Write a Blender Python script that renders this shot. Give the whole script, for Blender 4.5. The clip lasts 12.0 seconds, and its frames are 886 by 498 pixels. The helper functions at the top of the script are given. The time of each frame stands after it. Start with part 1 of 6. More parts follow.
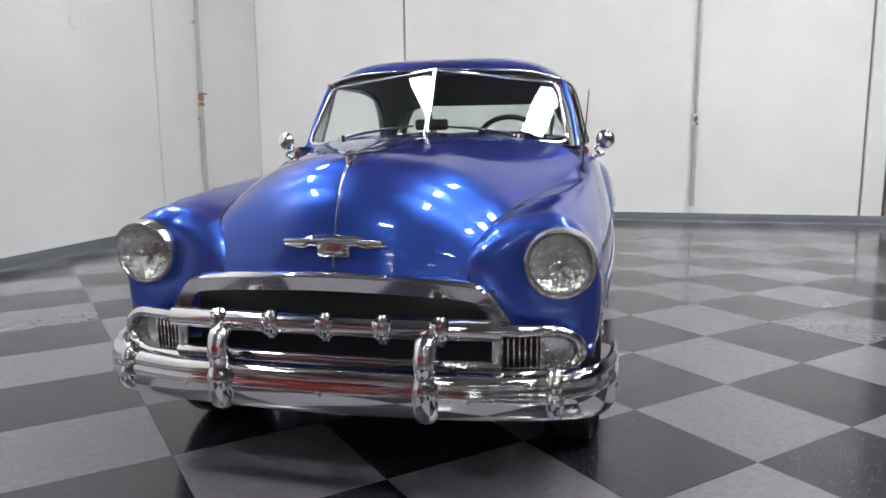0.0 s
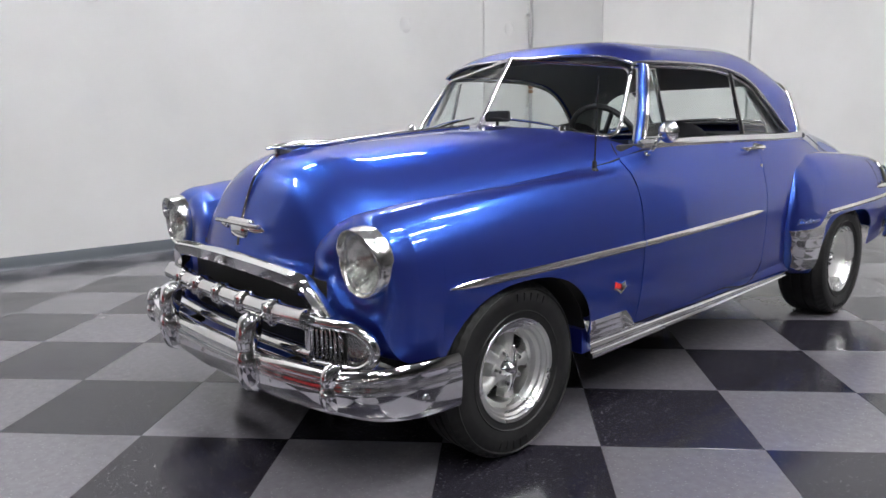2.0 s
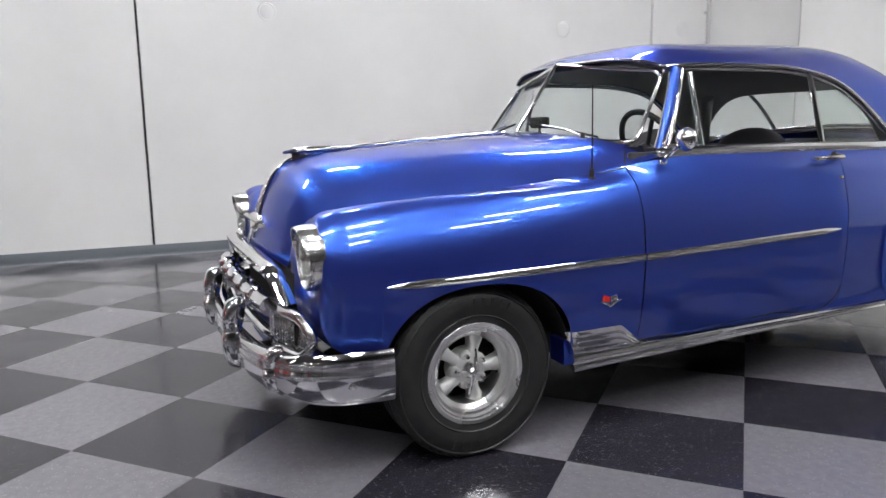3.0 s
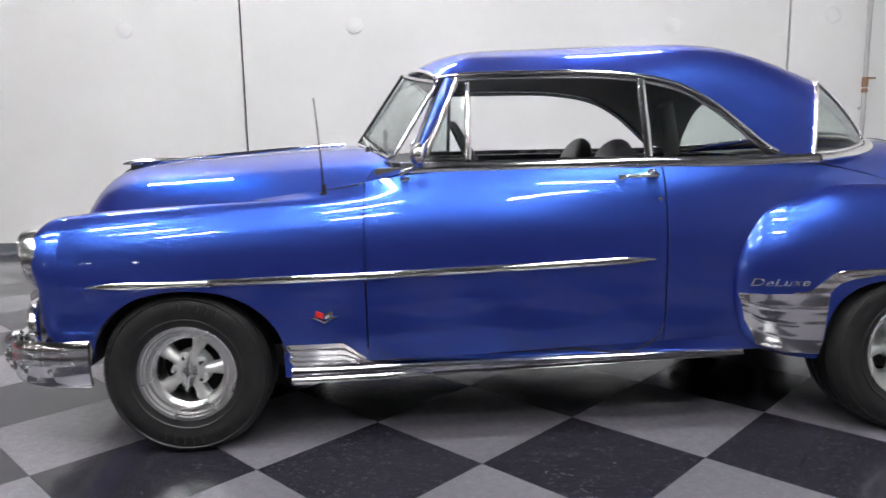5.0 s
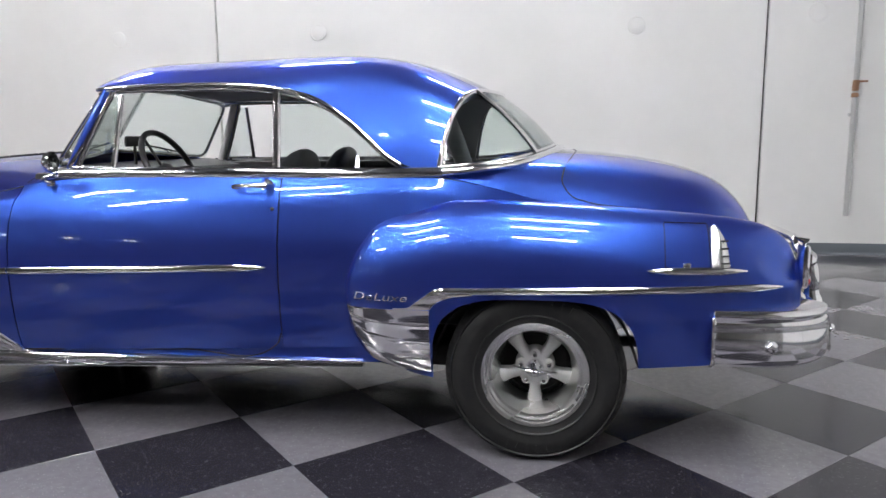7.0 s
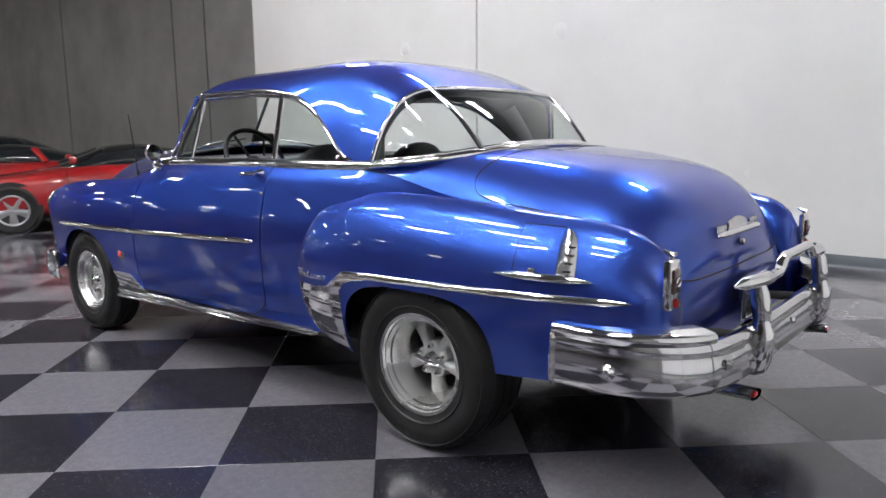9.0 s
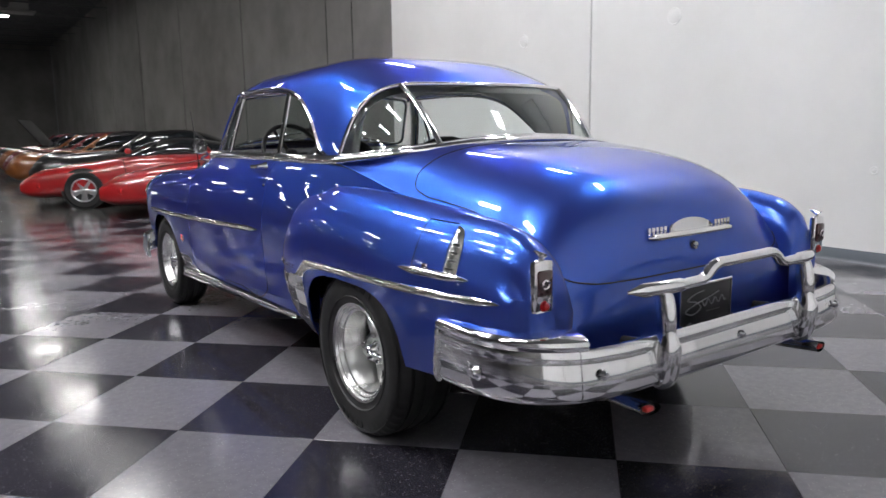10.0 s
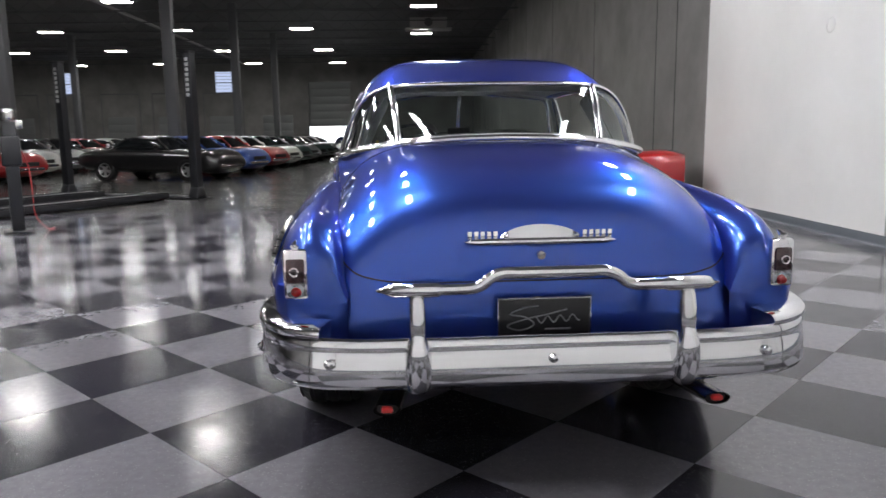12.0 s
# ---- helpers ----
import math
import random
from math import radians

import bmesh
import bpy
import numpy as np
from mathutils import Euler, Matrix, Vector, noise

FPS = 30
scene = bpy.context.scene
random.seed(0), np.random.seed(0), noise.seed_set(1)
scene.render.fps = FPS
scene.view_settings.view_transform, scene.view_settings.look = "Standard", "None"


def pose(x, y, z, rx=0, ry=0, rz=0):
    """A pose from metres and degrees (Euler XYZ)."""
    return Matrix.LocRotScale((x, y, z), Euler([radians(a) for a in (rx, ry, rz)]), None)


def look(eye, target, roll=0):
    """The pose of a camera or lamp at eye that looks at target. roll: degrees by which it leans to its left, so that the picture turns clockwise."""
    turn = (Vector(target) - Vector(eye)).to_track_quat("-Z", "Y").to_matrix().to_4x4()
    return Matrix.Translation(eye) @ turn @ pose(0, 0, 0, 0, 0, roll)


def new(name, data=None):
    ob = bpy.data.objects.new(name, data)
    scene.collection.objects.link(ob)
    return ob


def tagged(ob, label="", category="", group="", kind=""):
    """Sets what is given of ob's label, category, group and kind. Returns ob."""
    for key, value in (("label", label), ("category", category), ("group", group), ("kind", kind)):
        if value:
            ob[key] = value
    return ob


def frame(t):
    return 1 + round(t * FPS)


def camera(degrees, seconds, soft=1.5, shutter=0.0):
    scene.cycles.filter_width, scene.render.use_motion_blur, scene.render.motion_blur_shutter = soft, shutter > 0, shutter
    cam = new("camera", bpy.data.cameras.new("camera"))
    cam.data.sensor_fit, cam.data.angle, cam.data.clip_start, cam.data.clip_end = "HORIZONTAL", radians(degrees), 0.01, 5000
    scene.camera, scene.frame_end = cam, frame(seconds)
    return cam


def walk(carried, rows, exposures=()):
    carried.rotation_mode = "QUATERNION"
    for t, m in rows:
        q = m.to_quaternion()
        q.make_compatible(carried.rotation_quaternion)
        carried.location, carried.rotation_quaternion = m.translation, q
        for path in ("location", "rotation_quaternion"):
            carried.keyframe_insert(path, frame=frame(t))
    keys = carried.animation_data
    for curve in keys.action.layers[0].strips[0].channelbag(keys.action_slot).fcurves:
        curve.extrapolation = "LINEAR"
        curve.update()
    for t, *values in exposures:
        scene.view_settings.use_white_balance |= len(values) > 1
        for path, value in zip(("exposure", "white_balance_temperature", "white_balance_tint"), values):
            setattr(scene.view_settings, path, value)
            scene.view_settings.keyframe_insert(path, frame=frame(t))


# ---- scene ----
cam = camera(63.4, 12.0, 1.5, 0.3)
PATH = [
    (0, (-3.124, 2.676, 1.199), (-1.207, 3.153, 0.887), -0.5),
    (0.5, (-2.949, 2.206, 1.202), (-1.125, 2.963, 0.887), -0.7),
    (1, (-2.721, 1.768, 1.216), (-1.063, 2.837, 0.885), -0.7),
    (1.5, (-2.442, 1.379, 1.226), (-0.961, 2.679, 0.883), -0.6),
    (2, (-2.113, 1.006, 1.228), (-0.842, 2.511, 0.881), -0.8),
    (2.5, (-1.763, 0.685, 1.223), (-0.746, 2.374, 0.884), -0.8),
    (2.7, (-1.612, 0.576, 1.223), (-0.706, 2.328, 0.891), -0.8),
    (4.3, (-0.068, 0.034, 1.25), (0.142, 1.997, 0.93), -1.0),
    (4.5, (0.154, 0.005, 1.237), (0.307, 1.975, 0.929), -1.1),
    (5, (0.685, -0.001, 1.254), (0.718, 1.974, 0.937), -1.1),
    (5.5, (1.226, -0.001, 1.256), (1.228, 1.974, 0.941), -0.8),
    (6, (1.762, -0.001, 1.248), (1.704, 1.975, 0.941), -0.7),
    (6.5, (2.28, 0.043, 1.246), (2.066, 2.009, 0.942), -0.6),
    (7, (2.777, 0.09, 1.269), (2.428, 2.035, 0.958), -0.5),
    (7.2, (2.982, 0.116, 1.258), (2.526, 2.039, 0.952), -0.5),
    (8.8, (4.38, 0.654, 1.232), (3.157, 2.207, 0.93), -0.5),
    (9, (4.541, 0.772, 1.248), (3.24, 2.259, 0.938), -0.6),
    (9.5, (4.898, 1.098, 1.256), (3.419, 2.406, 0.935), -0.9),
    (10, (5.21, 1.469, 1.251), (3.579, 2.578, 0.925), -0.9),
    (10.5, (5.474, 1.895, 1.246), (3.713, 2.784, 0.919), -1.1),
    (11, (5.674, 2.339, 1.229), (3.785, 2.918, 0.917), -1.0),
    (11.5, (5.83, 2.804, 1.216), (3.875, 3.104, 0.915), -0.6),
    (12, (5.93, 3.295, 1.218), (3.955, 3.367, 0.907), -0.8),
]
walk(cam, [(t, look(eye, aim, roll)) for t, eye, aim, roll in PATH], [(0, 0.08), (2.5, 0.06), (4.5, 0.24), (7, 0.24), (9.5, 0.12), (12, 0.18)])

# ---------------------------------------------------------------- world and light levels
world = bpy.data.worlds.new("hall_world")
scene.world = world
world.use_nodes = True
world.node_tree.nodes["Background"].inputs[0].default_value = (0.55, 0.6, 0.7, 1)
world.node_tree.nodes["Background"].inputs[1].default_value = 0.15
STRIP_LIGHT = 108.0      # linear fittings over the tiled floor
BAY_LIGHT = 52.0        # high-bay fittings of the hall
DAY_LIGHT = 4.0         # daylight behind door and windows

# ---------------------------------------------------------------- materials


def principled(name, color, rough=0.5, metal=0.0, coat=0.0, coat_rough=0.03, spec=0.5):
    m = bpy.data.materials.new(name)
    m.use_nodes = True
    b = m.node_tree.nodes["Principled BSDF"]
    b.inputs["Base Color"].default_value = (*color, 1)
    b.inputs["Roughness"].default_value = rough
    b.inputs["Metallic"].default_value = metal
    b.inputs["Coat Weight"].default_value = coat
    b.inputs["Coat Roughness"].default_value = coat_rough
    b.inputs["Specular IOR Level"].default_value = spec
    return m


def node(m, kind, **values):
    n = m.node_tree.nodes.new(kind)
    for key, value in values.items():
        n.inputs[key].default_value = value
    return n


def link(m, a, b):
    m.node_tree.links.new(a, b)


def coords(m, kind="Object"):
    return node(m, "ShaderNodeTexCoord").outputs[kind]


def noise_mix(m, a, b, scale, lo=0.35, hi=0.65, detail=4.0, kind="Object"):
    """Base colour that wavers between a and b; returns the noise's factor."""
    n = node(m, "ShaderNodeTexNoise", Scale=scale, Detail=detail, Roughness=0.6)
    link(m, coords(m, kind), n.inputs["Vector"])
    r = node(m, "ShaderNodeMapRange")
    r.inputs["From Min"].default_value, r.inputs["From Max"].default_value = lo, hi
    link(m, n.outputs["Fac"], r.inputs["Value"])
    mix = m.node_tree.nodes.new("ShaderNodeMix")
    mix.data_type = "RGBA"
    mix.inputs["A"].default_value, mix.inputs["B"].default_value = (*a, 1), (*b, 1)
    link(m, r.outputs["Result"], mix.inputs["Factor"])
    link(m, mix.outputs["Result"], m.node_tree.nodes["Principled BSDF"].inputs["Base Color"])
    return mix, r


def bumpy(m, scale, strength, dist=0.01, detail=3.0):
    n = node(m, "ShaderNodeTexNoise", Scale=scale, Detail=detail)
    link(m, coords(m), n.inputs["Vector"])
    b = node(m, "ShaderNodeBump", Strength=strength, Distance=dist)
    link(m, n.outputs["Fac"], b.inputs["Height"])
    link(m, b.outputs["Normal"], m.node_tree.nodes["Principled BSDF"].inputs["Normal"])


def rough_wave(m, scale, lo, hi):
    n = node(m, "ShaderNodeTexNoise", Scale=scale, Detail=5.0)
    link(m, coords(m), n.inputs["Vector"])
    r = node(m, "ShaderNodeMapRange")
    r.inputs["From Min"].default_value, r.inputs["From Max"].default_value = 0.3, 0.7
    r.inputs["To Min"].default_value, r.inputs["To Max"].default_value = lo, hi
    link(m, n.outputs["Fac"], r.inputs["Value"])
    link(m, r.outputs["Result"], m.node_tree.nodes["Principled BSDF"].inputs["Roughness"])


def emitter(name, color, strength):
    m = bpy.data.materials.new(name)
    m.use_nodes = True
    m.node_tree.nodes.remove(m.node_tree.nodes["Principled BSDF"])
    e = node(m, "ShaderNodeEmission")
    e.inputs["Color"].default_value = (*color, 1)
    e.inputs["Strength"].default_value = strength
    link(m, e.outputs[0], m.node_tree.nodes["Material Output"].inputs["Surface"])
    return m


def glass(name, tint, ior=1.45):
    """A clear pane: tinted passage and Fresnel gloss."""
    m = bpy.data.materials.new(name)
    m.use_nodes = True
    m.node_tree.nodes.remove(m.node_tree.nodes["Principled BSDF"])
    clear, gloss = node(m, "ShaderNodeBsdfTransparent"), node(m, "ShaderNodeBsdfGlossy", Roughness=0.01)
    clear.inputs["Color"].default_value = (*tint, 1)
    lw, mix = node(m, "ShaderNodeLayerWeight", Blend=0.5), node(m, "ShaderNodeMixShader")
    f0 = ((ior - 1) / (ior + 1)) ** 2
    power, gain = node(m, "ShaderNodeMath"), node(m, "ShaderNodeMath")
    power.operation, gain.operation = "POWER", "MULTIPLY_ADD"
    power.inputs[1].default_value, gain.inputs[1].default_value, gain.inputs[2].default_value = 5.0, 1 - f0, f0
    link(m, lw.outputs["Facing"], power.inputs[0])
    link(m, power.outputs[0], gain.inputs[0])
    link(m, gain.outputs[0], mix.inputs[0])
    link(m, clear.outputs[0], mix.inputs[1])
    link(m, gloss.outputs[0], mix.inputs[2])
    link(m, mix.outputs[0], m.node_tree.nodes["Material Output"].inputs["Surface"])
    return m


def flecked(name, base, base2, fleck, amount, rough):
    """Vinyl tile: mottled ground with small chips of another colour, scuffed gloss; each tile a little different."""
    m = principled(name, base, rough, 0, 0.0, spec=0.5)
    mix, _ = noise_mix(m, base, base2, 26.0)
    info = node(m, "ShaderNodeObjectInfo")
    geo = coords(m)
    shift = node(m, "ShaderNodeVectorMath")
    shift.operation = "ADD"
    link(m, geo, shift.inputs[0])
    link(m, info.outputs["Location"], shift.inputs[1])
    stretch = node(m, "ShaderNodeMapping")
    stretch.inputs["Scale"].default_value = (1.0, 1.7, 1.0)
    stretch.inputs["Rotation"].default_value = (0, 0, 0.6)
    link(m, shift.outputs[0], stretch.inputs["Vector"])
    vor = node(m, "ShaderNodeTexVoronoi", Scale=85.0, Randomness=1.0)
    link(m, stretch.outputs[0], vor.inputs["Vector"])
    sep = node(m, "ShaderNodeSeparateColor")
    link(m, vor.outputs["Color"], sep.inputs[0])
    pick = node(m, "ShaderNodeMath")
    pick.operation = "GREATER_THAN"
    pick.inputs[1].default_value = 1 - amount
    link(m, sep.outputs[0], pick.inputs[0])
    near = node(m, "ShaderNodeMath")
    near.operation = "LESS_THAN"
    near.inputs[1].default_value = 0.31
    link(m, vor.outputs["Distance"], near.inputs[0])
    both = node(m, "ShaderNodeMath")
    both.operation = "MULTIPLY"
    link(m, pick.outputs[0], both.inputs[0])
    link(m, near.outputs[0], both.inputs[1])
    top = m.node_tree.nodes.new("ShaderNodeMix")
    top.data_type = "RGBA"
    top.inputs["B"].default_value = (*fleck, 1)
    link(m, both.outputs[0], top.inputs["Factor"])
    link(m, mix.outputs["Result"], top.inputs["A"])
    vary = node(m, "ShaderNodeHueSaturation")
    r = node(m, "ShaderNodeMapRange")
    r.inputs["To Min"].default_value, r.inputs["To Max"].default_value = 0.88, 1.12
    link(m, info.outputs["Random"], r.inputs["Value"])
    link(m, r.outputs["Result"], vary.inputs["Value"])
    link(m, top.outputs["Result"], vary.inputs["Color"])
    b = m.node_tree.nodes["Principled BSDF"]
    link(m, vary.outputs["Color"], b.inputs["Base Color"])
    n = node(m, "ShaderNodeTexNoise", Scale=3.5, Detail=6.0)
    link(m, shift.outputs[0], n.inputs["Vector"])
    r2 = node(m, "ShaderNodeMapRange")
    r2.inputs["From Min"].default_value, r2.inputs["From Max"].default_value = 0.3, 0.7
    r2.inputs["To Min"].default_value, r2.inputs["To Max"].default_value = rough * 0.6, rough * 1.5
    link(m, n.outputs["Fac"], r2.inputs["Value"])
    link(m, r2.outputs["Result"], b.inputs["Roughness"])
    wave = node(m, "ShaderNodeTexNoise", Scale=2.2, Detail=2.0)
    link(m, shift.outputs[0], wave.inputs["Vector"])
    swell = node(m, "ShaderNodeBump", Strength=0.05, Distance=0.012)
    link(m, wave.outputs["Fac"], swell.inputs["Height"])
    link(m, swell.outputs["Normal"], b.inputs["Normal"])
    return m


def car_paint(name, color, pigment, share, metal=1.0, rough=0.34):
    """Metallic flake under clear lacquer over a deep pigment coat."""
    m = principled(name, color, rough, metal, 1.0, 0.02)
    flake = m.node_tree.nodes["Principled BSDF"]
    n = node(m, "ShaderNodeTexNoise", Scale=1400.0, Detail=1.0)
    link(m, coords(m), n.inputs["Vector"])
    b = node(m, "ShaderNodeBump", Strength=0.06, Distance=0.001)
    link(m, n.outputs["Fac"], b.inputs["Height"])
    link(m, b.outputs["Normal"], flake.inputs["Normal"])
    flake.inputs["Specular Tint"].default_value = (0.11, 0.25, 0.58, 1)
    deep = m.node_tree.nodes.new("ShaderNodeBsdfPrincipled")
    deep.inputs["Base Color"].default_value = (*pigment, 1)
    deep.inputs["Roughness"].default_value = 0.5
    deep.inputs["Specular IOR Level"].default_value = 0.2
    deep.inputs["Coat Weight"].default_value = 1.0
    deep.inputs["Coat Roughness"].default_value = 0.02
    mix = node(m, "ShaderNodeMixShader")
    mix.inputs[0].default_value = share
    link(m, flake.outputs[0], mix.inputs[1])
    link(m, deep.outputs[0], mix.inputs[2])
    link(m, mix.outputs[0], m.node_tree.nodes["Material Output"].inputs["Surface"])
    return m


BLUE = car_paint("blue_metallic_paint", (0.036, 0.118, 0.54), (0.017, 0.0155, 0.16), 0.35, 1.0, 0.30)
CHROME = principled("chrome", (0.80, 0.80, 0.81), 0.05, 1.0)
rough_wave(CHROME, 9.0, 0.05, 0.11)
STEEL = principled("brushed_bright_metal", (0.72, 0.72, 0.71), 0.20, 1.0)
ALLOY = principled("polished_alloy", (0.76, 0.76, 0.75), 0.27, 1.0)
rough_wave(ALLOY, 4.0, 0.24, 0.31)
CAST = principled("cast_grey_alloy", (0.62, 0.62, 0.61), 0.34, 0.55)
bumpy(CAST, 260.0, 0.15, 0.001)
DARKTIP = principled("smoked_exhaust_metal", (0.28, 0.28, 0.29), 0.16, 1.0)
RUBBER = principled("tyre_rubber", (0.011, 0.011, 0.012), 0.5, spec=0.35)
noise_mix(RUBBER, (0.009, 0.009, 0.010), (0.017, 0.017, 0.017), 14.0)
BLACK = principled("black_seal", (0.008, 0.008, 0.009), 0.7)
DARK = principled("dark_underbody", (0.012, 0.012, 0.013), 0.75)
VINYL = principled("black_vinyl_upholstery", (0.026, 0.026, 0.030), 0.42)
bumpy(VINYL, 180.0, 0.2, 0.002)
LINER = principled("grey_headliner", (0.45, 0.455, 0.46), 0.85)
bumpy(LINER, 220.0, 0.2, 0.002)
CLEAR = glass("clear_glass", (0.93, 0.96, 0.95))
LENS = glass("lamp_lens", (0.95, 0.965, 0.96), 1.5)
REDLENS = principled("red_lamp_lens", (0.30, 0.008, 0.01), 0.12, 0, 1.0)
DARKLENS = principled("smoked_lamp_lens", (0.05, 0.012, 0.014), 0.15, 0, 1.0)
RED = principled("red_enamel", (0.55, 0.02, 0.02), 0.3, 0, 0.5)
PLATE = principled("black_plate", (0.012, 0.012, 0.014), 0.35)
SILVER = principled("silver_print", (0.22, 0.22, 0.23), 0.4, 0.3)

PEARL = principled("bright_lamp_reflector", (0.78, 0.78, 0.76), 0.20, 0.85)
facets = node(PEARL, "ShaderNodeTexVoronoi", Scale=38.0)
link(PEARL, coords(PEARL), facets.inputs["Vector"])
relief = node(PEARL, "ShaderNodeBump", Strength=0.45, Distance=0.006)
link(PEARL, facets.outputs["Distance"], relief.inputs["Height"])
link(PEARL, relief.outputs["Normal"], PEARL.node_tree.nodes["Principled BSDF"].inputs["Normal"])

# ---------------------------------------------------------------- mesh helpers


def spline(u, knots_u, values):
    """Smooth cubic through the values (one row a knot) at parameters u."""
    ku, val = np.asarray(knots_u, float), np.asarray(values, float)
    if val.ndim == 1:
        return spline(u, ku, val[:, None])[..., 0]
    u = np.clip(np.asarray(u, float), ku[0], ku[-1])
    slope = np.zeros_like(val)
    d = (val[1:] - val[:-1]) / (ku[1:] - ku[:-1])[:, None]
    h = ku[1:] - ku[:-1]
    slope[1:-1] = (d[:-1] * h[1:, None] + d[1:] * h[:-1, None]) / (h[1:] + h[:-1])[:, None]
    slope[0], slope[-1] = d[0], d[-1]
    i = np.clip(np.searchsorted(ku, u, "right") - 1, 0, len(ku) - 2)
    w = ((u - ku[i]) / h[i])[..., None]
    hh = h[i][..., None]
    return ((1 + 2 * w) * (1 - w) ** 2 * val[i] + w * (1 - w) ** 2 * hh * slope[i]
            + w * w * (3 - 2 * w) * val[i + 1] + w * w * (w - 1) * hh * slope[i + 1])


def even(points, n):
    """n points at even steps along a polyline."""
    p = np.asarray(points, float)
    s = np.concatenate([[0], np.cumsum(np.linalg.norm(np.diff(p, axis=0), axis=1))])
    t = np.linspace(0, s[-1], n)
    return np.stack([np.interp(t, s, p[:, k]) for k in range(p.shape[1])], 1)


def smooth_line(points, n):
    """n points along a smooth curve through the given ones."""
    p = np.asarray(points, float)
    s = np.concatenate([[0], np.cumsum(np.linalg.norm(np.diff(p, axis=0), axis=1))])
    return even(spline(np.linspace(0, s[-1], n * 6), s, p), n)


def mesh_of(name, verts, faces, material, smooth=True, sharp=35):
    me = bpy.data.meshes.new(name)
    me.from_pydata([tuple(map(float, v)) for v in verts], [], [tuple(map(int, f)) for f in faces])
    me.validate()
    if material:
        me.materials.append(material)
    me.update()
    if smooth:
        me.shade_smooth()
        if sharp:
            me.set_sharp_from_angle(angle=radians(sharp))
    return me


def grid_faces(nu, nv, closed_u=False, closed_v=False, keep=None):
    out = []
    for i in range(nu if closed_u else nu - 1):
        for j in range(nv if closed_v else nv - 1):
            if keep is None or keep(i, j):
                a, b = i * nv + j, i * nv + (j + 1) % nv
                c, d = ((i + 1) % nu) * nv + (j + 1) % nv, ((i + 1) % nu) * nv + j
                out.append((a, b, c, d))
    return out


def part(name, data, parent, label="", matrix=None):
    """One mesh object under a thing or a part."""
    ob = new(name, data)
    ob.parent = parent
    if matrix is not None:
        ob.matrix_local = matrix
    return tagged(ob, label)


def thing(name, matrix, label, category, group="", kind=""):
    ob = new(name)
    ob.empty_display_size = 0.1
    ob.matrix_world = matrix
    return tagged(ob, label, category, group, kind)


def sheet(name, grid, material, thick=0.0, sharp=35, flip=False, core=(1.6, 0.0, 0.6)):
    """A surface from an nu x nv grid of points, given thickness towards its core by a rim and a back."""
    g = np.asarray(grid, float)
    nu, nv = g.shape[:2]
    faces = grid_faces(nu, nv)
    verts = g.reshape(-1, 3)
    nrm = np.cross(np.gradient(g, axis=0), np.gradient(g, axis=1)).reshape(-1, 3)
    nrm /= np.linalg.norm(nrm, axis=1)[:, None] + 1e-12
    facing = np.sum(nrm * (verts - np.asarray(core))) > 0
    if not facing:
        nrm = -nrm
        faces = [f[::-1] for f in faces]
    if thick:
        n = len(verts)
        rim = [i * nv for i in range(nu)] + [(nu - 1) * nv + j for j in range(1, nv)] + [i * nv + nv - 1 for i in range(nu - 2, -1, -1)] + list(range(nv - 2, 0, -1))
        faces = faces + [tuple(i + n for i in f[::-1]) for f in faces]
        faces += [(a, b, b + n, a + n) for a, b in zip(rim, rim[1:] + rim[:1])]
        verts = np.concatenate([verts, verts - nrm * abs(thick)])
    return mesh_of(name, verts, faces, material, True, sharp)


def tube(name, path, radius, material, sides=10, flat=1.0, closed=False, up=(0, 0, 1), ends=True, depth=None):
    """A swept bar: radius may vary along the path; flat scales it in the direction of up."""
    p = np.asarray(path, float)
    n = len(p)
    r = np.broadcast_to(np.asarray(radius, float), (n,))
    tan = np.roll(p, -1, 0) - np.roll(p, 1, 0) if closed else np.gradient(p, axis=0)
    tan /= np.linalg.norm(tan, axis=1)[:, None] + 1e-9
    up = np.broadcast_to(np.asarray(up, float), (n, 3))
    side = np.cross(tan, up)
    bad = np.linalg.norm(side, axis=1) < 1e-4
    side[bad] = np.cross(tan[bad], (1.0, 0.02, 0.0))
    side /= np.linalg.norm(side, axis=1)[:, None]
    top = np.cross(side, tan)
    a = np.linspace(0, 2 * np.pi, sides, endpoint=False)
    ring = p[:, None] + r[:, None, None] * (np.cos(a)[None, :, None] * side[:, None] + flat * np.sin(a)[None, :, None] * top[:, None])
    faces = grid_faces(n, sides, closed, True)
    if ends and not closed:
        faces += [tuple(range(sides)), tuple(range(n * sides - 1, (n - 1) * sides - 1, -1))]
    return mesh_of(name, ring.reshape(-1, 3), faces, material, True, 50)


